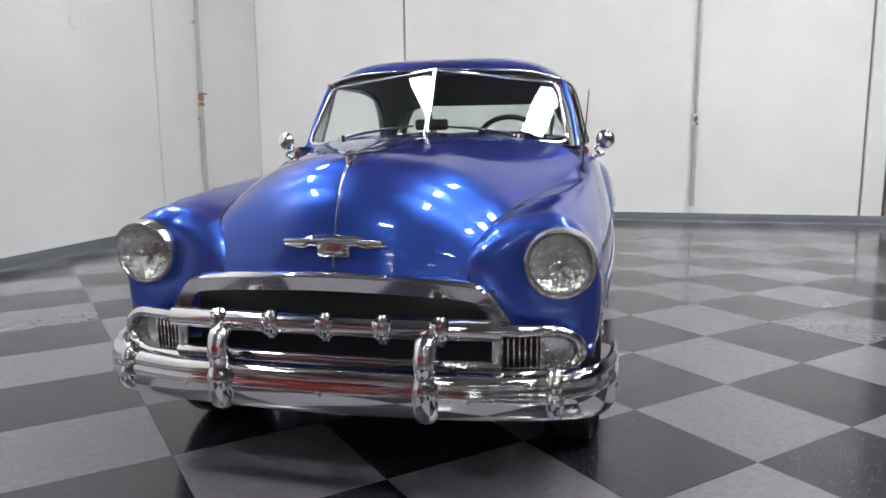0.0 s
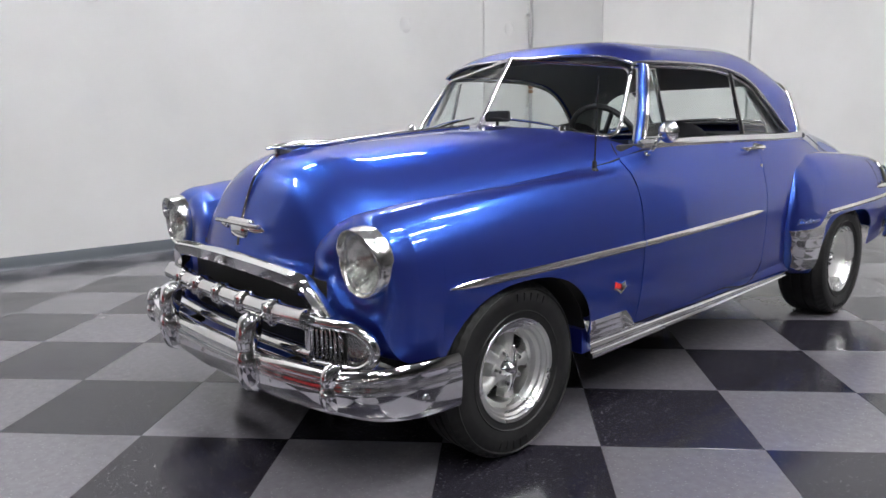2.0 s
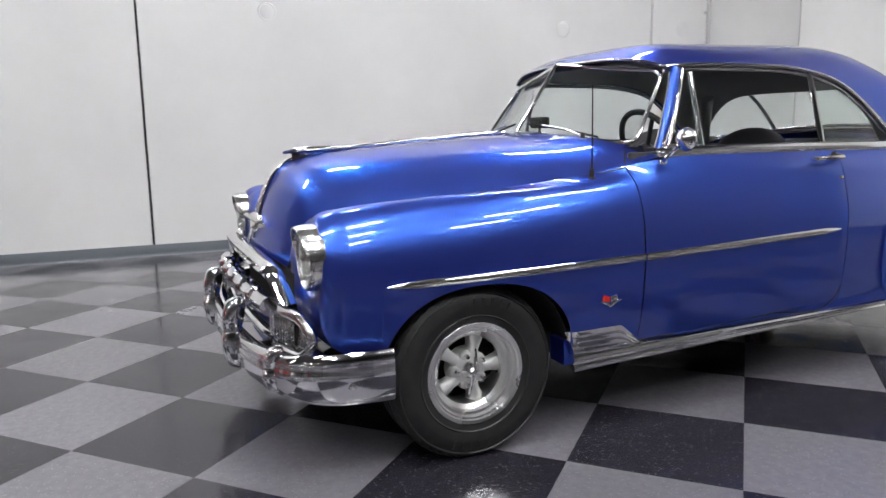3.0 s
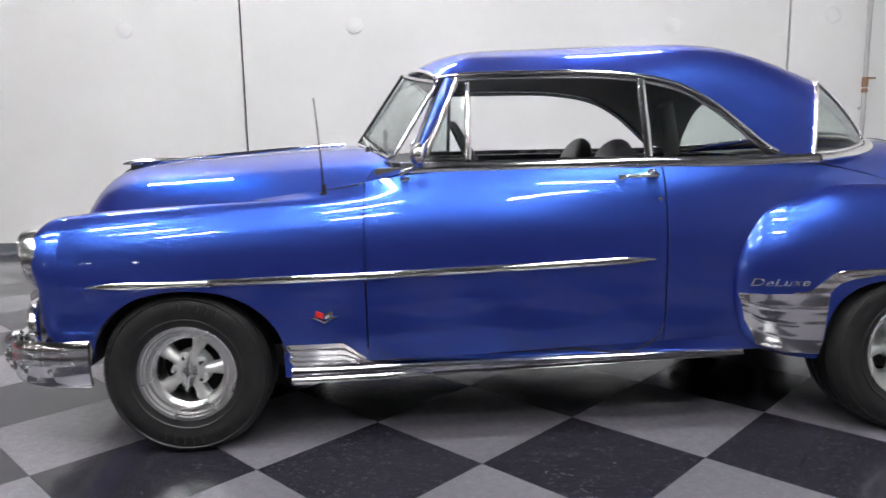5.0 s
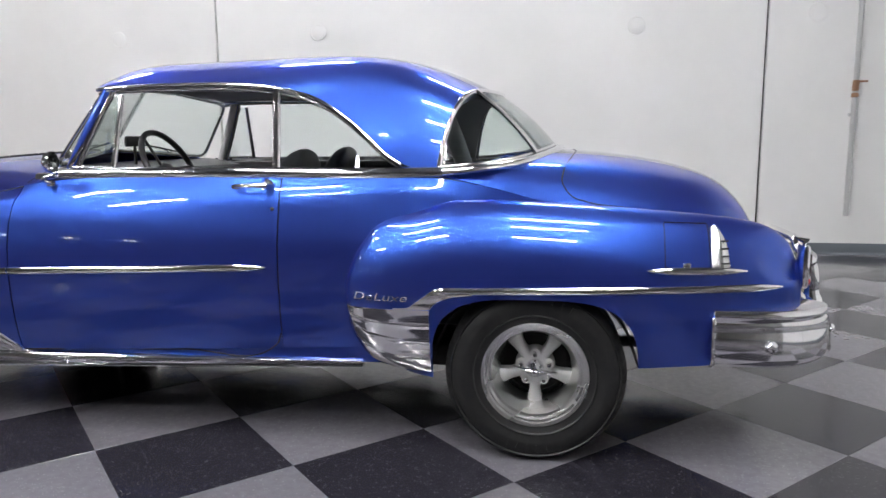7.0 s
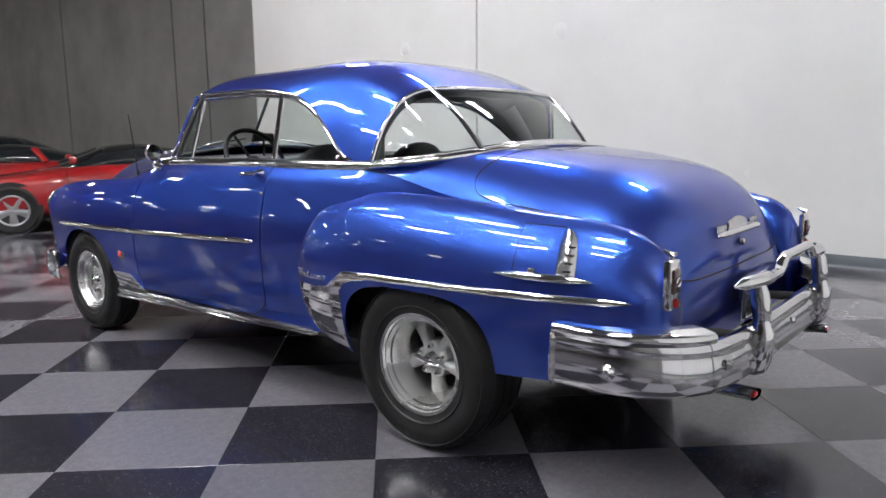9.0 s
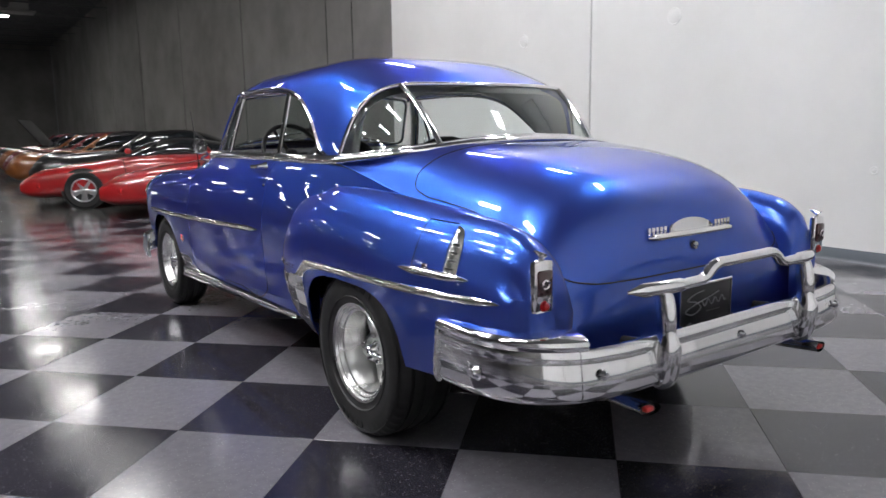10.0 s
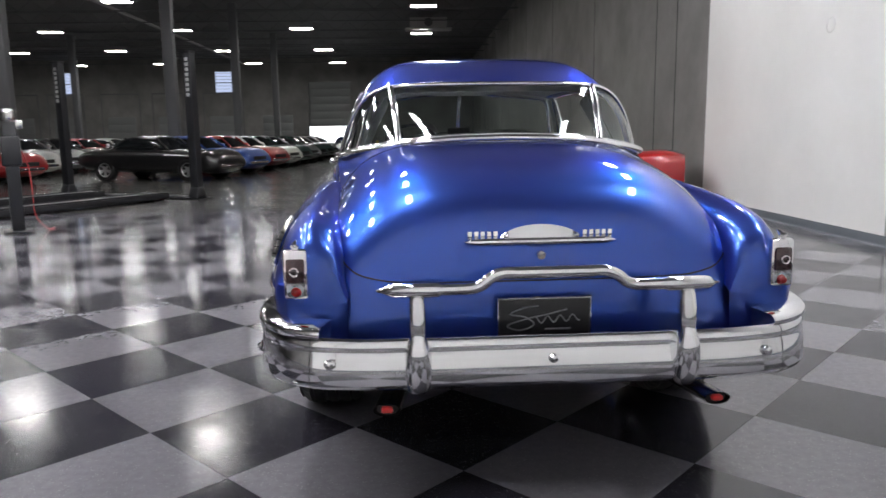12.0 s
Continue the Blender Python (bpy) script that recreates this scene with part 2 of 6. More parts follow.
def sweep(name, path, profile, material, up=(0, 0, 1), closed_profile=True, sharp=40, scale=None):
    """A profile of (out, up) offsets swept along a path; out is to the right of the way along it."""
    p = np.asarray(path, float)
    n = len(p)
    tan = np.gradient(p, axis=0)
    tan /= np.linalg.norm(tan, axis=1)[:, None] + 1e-9
    upv = np.broadcast_to(np.asarray(up, float), (n, 3))
    side = np.cross(tan, upv)
    side /= np.linalg.norm(side, axis=1)[:, None] + 1e-9
    top = np.cross(side, tan)
    q = np.asarray(profile, float)
    sc = np.ones((n, 2)) if scale is None else np.asarray(scale, float)
    ring = p[:, None] + q[None, :, :1] * sc[:, None, :1] * side[:, None] + q[None, :, 1:] * sc[:, None, 1:] * top[:, None]
    faces = grid_faces(n, len(q), False, closed_profile)
    if closed_profile:
        faces += [tuple(range(len(q)))[::-1], tuple(range((n - 1) * len(q), n * len(q)))]
    return mesh_of(name, ring.reshape(-1, 3), faces, material, True, sharp)


def lathe(name, profile, material, steps=48, axis="y", sharp=35, arc=None):
    """Profile rows (radius, along) turned round an axis."""
    q = np.asarray(profile, float)
    a = np.linspace(0, 2 * np.pi, steps, endpoint=False) if arc is None else np.linspace(arc[0], arc[1], steps)
    c, s, r, h = np.cos(a)[:, None], np.sin(a)[:, None], q[None, :, 0], q[None, :, 1] + 0 * a[:, None]
    xyz = {"y": (r * c, h, r * s), "x": (h, r * c, r * s), "z": (r * c, r * s, h)}[axis]
    return mesh_of(name, np.stack(xyz, -1).reshape(-1, 3), grid_faces(len(a), len(q), arc is None), material, True, sharp)


def block(name, size, material, bevel=0.0, at=(0, 0, 0), seg=2, taper=None):
    """A bevelled box with its middle at 'at'; taper scales the top in x and y."""
    bm = bmesh.new()
    bmesh.ops.create_cube(bm, size=1.0)
    for v in bm.verts:
        k = taper if taper and v.co.z > 0 else (1, 1)
        v.co = Vector((v.co.x * size[0] * k[0], v.co.y * size[1] * k[1], v.co.z * size[2]))
    if bevel:
        bmesh.ops.bevel(bm, geom=bm.edges[:], offset=bevel, segments=seg, profile=0.5, affect="EDGES")
    bmesh.ops.translate(bm, verts=bm.verts, vec=at)
    me = bpy.data.meshes.new(name)
    bm.to_mesh(me)
    bm.free()
    me.materials.append(material)
    if bevel:
        me.shade_smooth()
        me.set_sharp_from_angle(angle=radians(40))
    return me


def pipe_between(name, a, b, radius, material, sides=10):
    return tube(name, [a, (np.asarray(a, float) + np.asarray(b, float)) / 2, b], radius, material, sides, up=(0.3, 0.9, 0.1))


def outline_plate(name, outline, depth, material, bevel=0.0):
    """A flat outline in x, z given depth along y (0 to -depth)."""
    bm = bmesh.new()
    vs = [bm.verts.new((x, 0, z)) for x, z in outline]
    f = bm.faces.new(vs)
    got = bmesh.ops.extrude_face_region(bm, geom=[f])
    bmesh.ops.translate(bm, verts=[g for g in got["geom"] if isinstance(g, bmesh.types.BMVert)], vec=(0, -depth, 0))
    if bevel:
        front = [e for e in bm.edges if all(abs(v.co.y + depth) < 1e-6 for v in e.verts)]
        bmesh.ops.bevel(bm, geom=front, offset=bevel, segments=2, profile=0.6, affect="EDGES")
    bmesh.ops.recalc_face_normals(bm, faces=bm.faces)
    me = bpy.data.meshes.new(name)
    bm.to_mesh(me)
    bm.free()
    me.materials.append(material)
    me.shade_smooth()
    me.set_sharp_from_angle(angle=radians(35))
    return me

# ---------------------------------------------------------------- the hall
WALL_X, WALL_Y, END_X, END_Y, ROOF = 7.28, 8.21, -54.0, -31.0, 7.6
WHITE_END = -6.22
WHITE = principled("white_wall_paint", (0.74, 0.74, 0.73), 0.55)
noise_mix(WHITE, (0.71, 0.71, 0.70), (0.77, 0.77, 0.76), 0.7)
bumpy(WHITE, 55.0, 0.08, 0.004)
CONCRETE = principled("raw_concrete", (0.2, 0.19, 0.18), 0.8)
noise_mix(CONCRETE, (0.145, 0.142, 0.137), (0.255, 0.25, 0.242), 0.55, 0.3, 0.7, 8.0)
bumpy(CONCRETE, 18.0, 0.25, 0.01)
SKIRT = principled("grey_vinyl_base", (0.10, 0.115, 0.13), 0.45)
JOINT = principled("dark_joint_sealant", (0.02, 0.02, 0.02), 0.7)
SLAB = principled("polished_concrete_floor", (0.14, 0.135, 0.13), 0.2)
noise_mix(SLAB, (0.045, 0.044, 0.043), (0.075, 0.073, 0.07), 0.5, 0.3, 0.7, 8.0)
rough_wave(SLAB, 1.3, 0.16, 0.26)
DECK = principled("dark_roof_deck", (0.15, 0.152, 0.16), 0.8)
IRON = principled("grey_painted_steel", (0.13, 0.133, 0.14), 0.6)
PIPE = principled("white_painted_conduit", (0.40, 0.40, 0.40), 0.4)
TILE_DARK = flecked("black_flecked_tile", (0.0165, 0.0155, 0.0215), (0.026, 0.0245, 0.033), (0.10, 0.098, 0.10), 0.13, 0.155)
TILE_LIGHT = flecked("grey_flecked_tile", (0.127, 0.122, 0.138), (0.148, 0.143, 0.16), (0.20, 0.196, 0.205), 0.16, 0.145)


def slab(name, lo, hi, material, label, category="wall"):
    size = [b - a for a, b in zip(lo, hi)]
    ob = new(name, block(name, size, material, 0.0, [(a + b) / 2 for a, b in zip(lo, hi)]))
    return tagged(ob, label, category, kind="structure")


floor = slab("floor", (END_X - 0.3, END_Y - 0.3, -0.25), (WALL_X + 0.3, WALL_Y + 0.3, -0.006), SLAB, "polished grey concrete floor of a large hall", "floor")
NORTH_JOINTS, EAST_JOINTS = (-1.36, 4.735), (5.82, -0.365, -0.64, -6.5, -12.6, -18.7)
wall_north = slab("wall_north", (WHITE_END, WALL_Y + 0.05, -0.006), (WALL_X, WALL_Y + 0.25, ROOF), JOINT, "white-painted tilt-up concrete wall with dark joints")
wall_east = slab("wall_east", (WALL_X + 0.05, END_Y, -0.006), (WALL_X + 0.25, WALL_Y + 0.25, ROOF), JOINT, "white-painted concrete end wall with dark joints")


def wall_panel(parent, lo, hi, paint=WHITE):
    part("panel", block("panel", [b - a for a, b in zip(lo, hi)], paint, 0.004, [(a + b) / 2 for a, b in zip(lo, hi)], 1), parent)


xs = [WHITE_END, *NORTH_JOINTS, WALL_X - 0.001]
for a, b in zip(xs, xs[1:]):
    wall_panel(wall_north, (a + (0.011 if a > WHITE_END else 0), WALL_Y, -0.005), (b - (0.011 if b < 7 else 0), WALL_Y + 0.05, ROOF - 0.002))
ys = sorted([END_Y, *EAST_JOINTS, WALL_Y])
for a, b in zip(ys, ys[1:]):
    wall_panel(wall_east, (WALL_X, a + (0.013 if a > END_Y else 0), -0.005), (WALL_X + 0.05, b - (0.013 if b < 8 else 0), ROOF - 0.002), WHITE if b > -0.5 else CONCRETE)
wall_grey = slab("wall_grey", (END_X, WALL_Y + 0.01, -0.006), (WHITE_END - 0.002, WALL_Y + 0.25, ROOF), CONCRETE, "bare grey concrete wall of the unpainted hall")
wall_south = slab("wall_south", (END_X, END_Y - 0.25, -0.006), (WALL_X + 0.25, END_Y, ROOF), CONCRETE, "bare grey concrete wall at the far side of the hall")
ceiling = slab("ceiling", (END_X - 0.25, END_Y - 0.25, ROOF), (WALL_X + 0.25, WALL_Y + 0.25, ROOF + 0.2), DECK, "dark steel roof deck over the hall", "ceiling")

# end wall with its openings: loading door, dock doors, two windows
DOOR_Y0, DOOR_Y1 = -5.3, -1.9
WINDOW_Y = (-25.0, -12.75)
holes = [(DOOR_Y0, DOOR_Y1, 0.0, 5.7)] + [(y, y + 1.4, 4.82, 6.62) for y in WINDOW_Y]
ys = sorted({END_Y, WALL_Y, *[h[0] for h in holes], *[h[1] for h in holes]})
zs = sorted({0.0, ROOF, *[h[2] for h in holes], *[h[3] for h in holes]})
bm = bmesh.new()
for a, b in zip(ys, ys[1:]):
    for c, d in zip(zs, zs[1:]):
        if any(h[0] <= a and b <= h[1] and h[2] <= c and d <= h[3] for h in holes):
            continue
        m = Matrix.Translation((END_X - 0.125, (a + b) / 2, (c + d) / 2)) @ Matrix.Diagonal((0.25, b - a, d - c, 1))
        bmesh.ops.create_cube(bm, size=1.0, matrix=m)
bmesh.ops.remove_doubles(bm, verts=bm.verts, dist=1e-4)
me = bpy.data.meshes.new("wall_west")
bm.to_mesh(me)
bm.free()
me.materials.append(CONCRETE)
tagged(new("wall_west", me), "grey concrete end wall with a loading door and windows", "wall", kind="structure")

DIMGLOW = emitter("dim_blue_daylight", (0.62, 0.72, 1.0), 0.75)
DAYGLOW = emitter("daylight_behind_openings", (0.93, 0.96, 1.0), DAY_LIGHT)
tagged(new("backdrop", block("backdrop", (0.05, 36, 8), DAYGLOW, 0, (END_X - 1.5, -13, 3.9))), "bright overcast daylight outside the openings", "daylight", kind="structure")
SHUTTER = principled("grey_shutter", (0.20, 0.21, 0.21), 0.5, 0.2)
door_1 = thing("door_1", pose(END_X, (DOOR_Y0 + DOOR_Y1) / 2, 0), "grey sectional loading door raised a little off the floor", "door", kind="structure")
for k in range(6):
    part("door_panel", block("door_panel", (0.06, DOOR_Y1 - DOOR_Y0 + 0.5, 0.602), SHUTTER, 0.006, (-0.32, 0, 2.44 + 0.6 * k)), door_1)
for k, y in enumerate(WINDOW_Y):
    win = thing("window_%d" % (k + 1), pose(END_X, y + 0.7, 5.72), "high window with a steel grid and daylight behind it", "window", kind="structure")
    part("window_frame", tube("window_frame", [(-0.05, -0.68, -0.88), (-0.05, 0.68, -0.88), (-0.05, 0.68, 0.88), (-0.05, -0.68, 0.88)], 0.03, IRON, 6, closed=True, up=(1, 0, 0)), win)
    part("pane", block("pane", (0.01, 1.36, 1.76), DIMGLOW, 0, (-0.09, 0, 0)), win, "pane with pale blue daylight behind a blind")
    for j in range(7):
        part("glazing_bar", block("glazing_bar", (0.03, 1.36, 0.06 if j == 3 else 0.02), IRON, 0, (-0.05, 0, -0.75 + 0.25 * j)), win)
for k, (y, w) in enumerate(((-28.1, 1.6), (-24.7, 2.0), (-20.35, 2.2), (-16.6, 1.6), (-12.15, 2.3), (-8.45, 1.15), (-7.2, 1.15))):
    dock = thing("door_%d" % (k + 2), pose(END_X + 0.02, y, 0), "pale closed dock door in the end wall", "door", kind="structure")
    for j in range(5):
        part("door_panel", block("door_panel", (0.05, w, 0.6), SHUTTER, 0.012, (0.03, 0, 0.31 + 0.615 * j)), dock)
    if w > 1.5:
        part("door_header", block("door_header", (0.06, w + 0.9, 0.09), IRON, 0.01, (0.035, 0, 4.9)), dock, "dark steel header over the door")
        for q in (-1, 1):
            part("door_track", block("door_track", (0.05, 0.07, 4.85), IRON, 0.008, (0.03, q * (w / 2 + 0.42), 2.43)), dock)
# skirting, joints and patched lifting points of the white walls
SKIRT_PROFILE = [(0, 0), (0.018, 0), (0.010, 0.012), (0.006, 0.03), (0.006, 0.110), (0.003, 0.115), (0, 0.115)]
base_n = new("baseboard", sweep("baseboard", [(WHITE_END, WALL_Y, 0), (0, WALL_Y, 0), (WALL_X, WALL_Y, 0)], SKIRT_PROFILE, SKIRT))
tagged(base_n, "grey vinyl cove base along the white wall", "skirting", kind="structure")
base_e = new("baseboard", sweep("baseboard", [(WALL_X, WALL_Y, 0), (WALL_X, 0, 0), (WALL_X, END_Y, 0)], SKIRT_PROFILE, SKIRT))
tagged(base_e, "grey vinyl cove base along the end wall", "skirting", kind="structure")
for x in (-7.75, -8.9, -14.05, -20.1, -26.2, -32.3, -38.4, -44.5, -50.6):
    tagged(new("trim", block("trim", (0.03, 0.006, ROOF), JOINT, 0, (x, WALL_Y + 0.007, ROOF / 2))), "dark joint between bare concrete panels", "joint", kind="structure")
for x, z in ((3.43, 2.41), (-0.11, 2.45), (-2.63, 2.45), (5.22, 2.48), (2.1, 0.84)):
    r = 0.085 if z > 1 else 0.03
    tagged(new("wall_patch", lathe("wall_patch", [(0, -0.006), (r - 0.014, -0.006), (r - 0.006, -0.002), (r, -0.006), (r + 0.01, 0.0)], WHITE, 24)), "round painted-over lifting patch in the wall", "patch", "wall patches", "structure").matrix_world = pose(x, WALL_Y - 0.001, z)

# conduits
BRASS = principled("tarnished_brass", (0.26, 0.15, 0.09), 0.45, 0.6)
def conduit(x, y, z0, z1, out, label, valve=None, metal=STEEL):
    """A surface pipe with couplings, wall clips and, where it has one, a valve."""
    top = thing("wall_pipe", pose(x, y, 0), label, "pipe")
    o = np.array(out) * 0.05
    part("pipe", pipe_between("pipe", (o[0], o[1], z0), (o[0], o[1], z1), 0.026, PIPE), top)
    part("pipe_cap", lathe("pipe_cap", [(0, z0 - 0.02), (0.028, z0 - 0.02), (0.03, z0 + 0.03), (0.021, z0 + 0.04)], PIPE, 14, "z"), top, matrix=Matrix.Translation((o[0], o[1], 0)))
    for z in np.arange(z0 + 0.9, z1, 1.25):
        part("coupling", lathe("coupling", [(0.021, z - 0.045), (0.03, z - 0.04), (0.03, z + 0.04), (0.021, z + 0.045)], PIPE, 14, "z"), top, matrix=Matrix.Translation((o[0], o[1], 0)))
        part("clip", block("clip", (0.07 if out[1] else 0.06, 0.06 if out[1] else 0.07, 0.03), PIPE, 0.006, (o[0] * 0.5, o[1] * 0.5, z + 0.12)), top)
    if valve:
        body = part("valve", block("valve", (0.06, 0.06, 0.12), metal, 0.018, (o[0], o[1], valve)), top, "worn metal valve")
        part("lever", block("lever", (0.11, 0.024, 0.02), metal, 0.006, (o[0] + 0.05, o[1] - 0.02, valve + 0.04)), body)
        part("union", lathe("union", [(0.026, valve - 0.12), (0.038, valve - 0.11), (0.038, valve - 0.08), (0.026, valve - 0.07)], metal, 6, "z", 20), body, matrix=Matrix.Translation((o[0], o[1], 0)))


conduit(5.60, WALL_Y, 0.43, ROOF, (0, -1), "white-painted pipe with a valve on the white wall", 1.74, BRASS)
conduit(WALL_X, 1.73, 0.24, ROOF, (-1, 0), "white-painted pipe with a valve on the end wall", 1.42)

# ---------------------------------------------------------------- lamps
STRIP = emitter("strip_lamp_glow", (0.985, 0.98, 1.0), STRIP_LIGHT)
LAMP_HEIGHT = 6.55
BAY = emitter("bay_lamp_glow", (1.0, 0.98, 0.96), BAY_LIGHT)


def hanging_lamp(x, y, z, w, d, glow, label, group):
    lamp = thing("ceiling_lamp", pose(x, y, z), label, "ceiling lamp", group)
    part("housing", block("housing", (w + 0.06, d + 0.06, 0.09), IRON, 0.015, (0, 0, 0.055)), lamp)
    part("diffuser", block("diffuser", (w, d, 0.02), glow, 0, (0, 0, -0.002)), lamp, "glowing white diffuser")
    for s in (-1, 1):
        part("hanger", pipe_between("hanger", (s * w * 0.4, 0, 0.09), (s * w * 0.4, 0, ROOF - z), 0.006, IRON, 6), lamp)


for x in (-3.9, -0.4, 3.1):
    for y in (-4.0, -1.4, 1.25, 7.25):
        hanging_lamp(x, y, LAMP_HEIGHT, 1.3, 0.3, STRIP, "long linear lamp hanging over the tiled floor", "strip lamps")
BAYS = ((3.75, (-10.0, -17.5, -25.0, -33.0)), (-2.2, (-12.2, -20.5, -31.0, -39.7, -47.5)), (-8.2, (-14.5, -23.6, -31.2, -39.8, -47.5)),
        (-14.6, (-15.3, -23.5, -31.5, -39.4, -47.3)), (-20.7, (-15.5, -23.8, -32.0, -40.0, -47.8)), (-26.8, (-15.5, -32.0, -47.8)))
for y, xs in BAYS:
    for x in xs:
        hanging_lamp(x, y, LAMP_HEIGHT, 0.42, 1.05, BAY, "bright high-bay lamp hanging under the dark roof", "bay lamps")
heater = thing("unit_heater", pose(-32.6, 4.1, 7.0), "white unit heater hung from the roof", "heater")
part("casing", block("casing", (0.9, 1.9, 0.5), PIPE, 0.03), heater)
part("drip_tray", block("drip_tray", (1.1, 2.4, 0.06), PIPE, 0.02, (0, 0, -0.30)), heater)
part("fan_guard", lathe("fan_guard", [(0.0, 0.46), (0.2, 0.47), (0.22, 0.44)], IRON, 20, "x"), heater)
for s in (-1, 1):
    part("hanger", pipe_between("hanger", (0, s * 0.5, 0.27), (0, s * 0.5, ROOF - 7.0), 0.012, IRON, 6), heater)

# roof joists and columns
for k, x in enumerate(np.arange(-52.0, 7.0, 3.35)):
    joist = thing("roof_joist", pose(x, 0, ROOF), "dark open-web steel roof joist", "joist", "roof joists", "structure")
    part("top_chord", block("top_chord", (0.1, WALL_Y - END_Y - 0.02, 0.06), IRON, 0, (0, (WALL_Y + END_Y) / 2, -0.04)), joist)
    part("bottom_chord", block("bottom_chord", (0.08, WALL_Y - END_Y - 0.02, 0.05), IRON, 0, (0, (WALL_Y + END_Y) / 2, -0.55)), joist)
    yy = np.arange(END_Y + 0.3, WALL_Y - 0.4, 0.62)
    zig = [(0, y, -0.07 if i % 2 else -0.53) for i, y in enumerate(yy)]
    part("web", tube("web", zig, 0.018, IRON, 4, up=(1, 0, 0)), joist)
for x, y in ((-17.2, -9.3), (-20.0, -5.15), (-30.0, -5.3), (-40.0, -5.3), (-20.0, -17.5), (-30.0, -17.5), (-40.0, -17.5)):
    post = thing("steel_column", pose(x, y, 0), "grey square steel column carrying the roof", "column", "hall columns", "structure")
    part("shaft", block("shaft", (0.36, 0.36, ROOF - 0.01), IRON, 0.02, (0, 0, ROOF / 2)), post)
    part("base_plate", block("base_plate", (0.55, 0.55, 0.03), IRON, 0.005, (0, 0, 0.012)), post)

main = thing("sprinkler_pipe", pose(-24.0, -10.3, 7.15), "pale sprinkler main hung under the roof along the hall", "pipe")
part("pipe", pipe_between("pipe", (-29.5, 0, 0), (24.0, 0, 0), 0.07, PIPE, 12), main)
for x in np.arange(-28.0, 24.0, 6.7):
    part("hanger", pipe_between("hanger", (x, 0, 0.06), (x, 0, ROOF - 7.15), 0.01, IRON, 6), main)
sign = thing("exit_sign", pose(END_X + 0.03, -0.6, 2.66), "small red exit sign on the end wall", "sign")
part("sign_box", block("sign_box", (0.06, 0.36, 0.22), IRON, 0.01), sign)
part("sign_face", block("sign_face", (0.01, 0.30, 0.15), emitter("red_sign_glow", (1.0, 0.05, 0.04), 0.6), 0.002, (0.034, 0, 0)), sign, "dim glowing red face")
sweeper = thing("floor_machine", pose(END_X + 1.2, -0.8, 0), "dark floor machine parked by the end wall", "machine")
part("body", block("body", (1.3, 1.2, 0.75), DARK, 0.12, (0, 0, 0.6), 3), sweeper)
part("hood", block("hood", (0.7, 1.0, 0.4), DARK, 0.1, (-0.2, 0, 1.15), 3), sweeper)
for dx in (-0.42, 0.42):
    for dy in (-0.5, 0.5):
        part("wheel", lathe("wheel", [(0, -0.08), (0.20, -0.08), (0.23, -0.04), (0.23, 0.04), (0.20, 0.08), (0, 0.08)], RUBBER, 20, "y"), sweeper, matrix=Matrix.Translation((dx, dy, 0.23)))
bollard = thing("bollard", pose(END_X + 0.6, 0.2, 0), "yellow steel bollard guarding the loading door", "bollard")
part("post", lathe("post", [(0.0, 0.95), (0.05, 0.94), (0.085, 0.89), (0.085, 0.0)], principled("yellow_safety_paint", (0.55, 0.40, 0.03), 0.5), 20, "z"), bollard)
part("base_plate", block("base_plate", (0.28, 0.28, 0.02), IRON, 0.004, (0, 0, 0.01)), bollard)

# ---------------------------------------------------------------- the blue two-door hardtop
# Car space: x from the front axle to the rear, y to the passenger side, z up from the floor.
from mathutils.bvhtree import BVHTree

CAR_POSE = pose(-0.331, 3.602, 0.0, 0, 0, 1.6)
car = thing("vintage_car", CAR_POSE, "blue metallic two-door hardtop with chrome trim on checkered floor", "car")

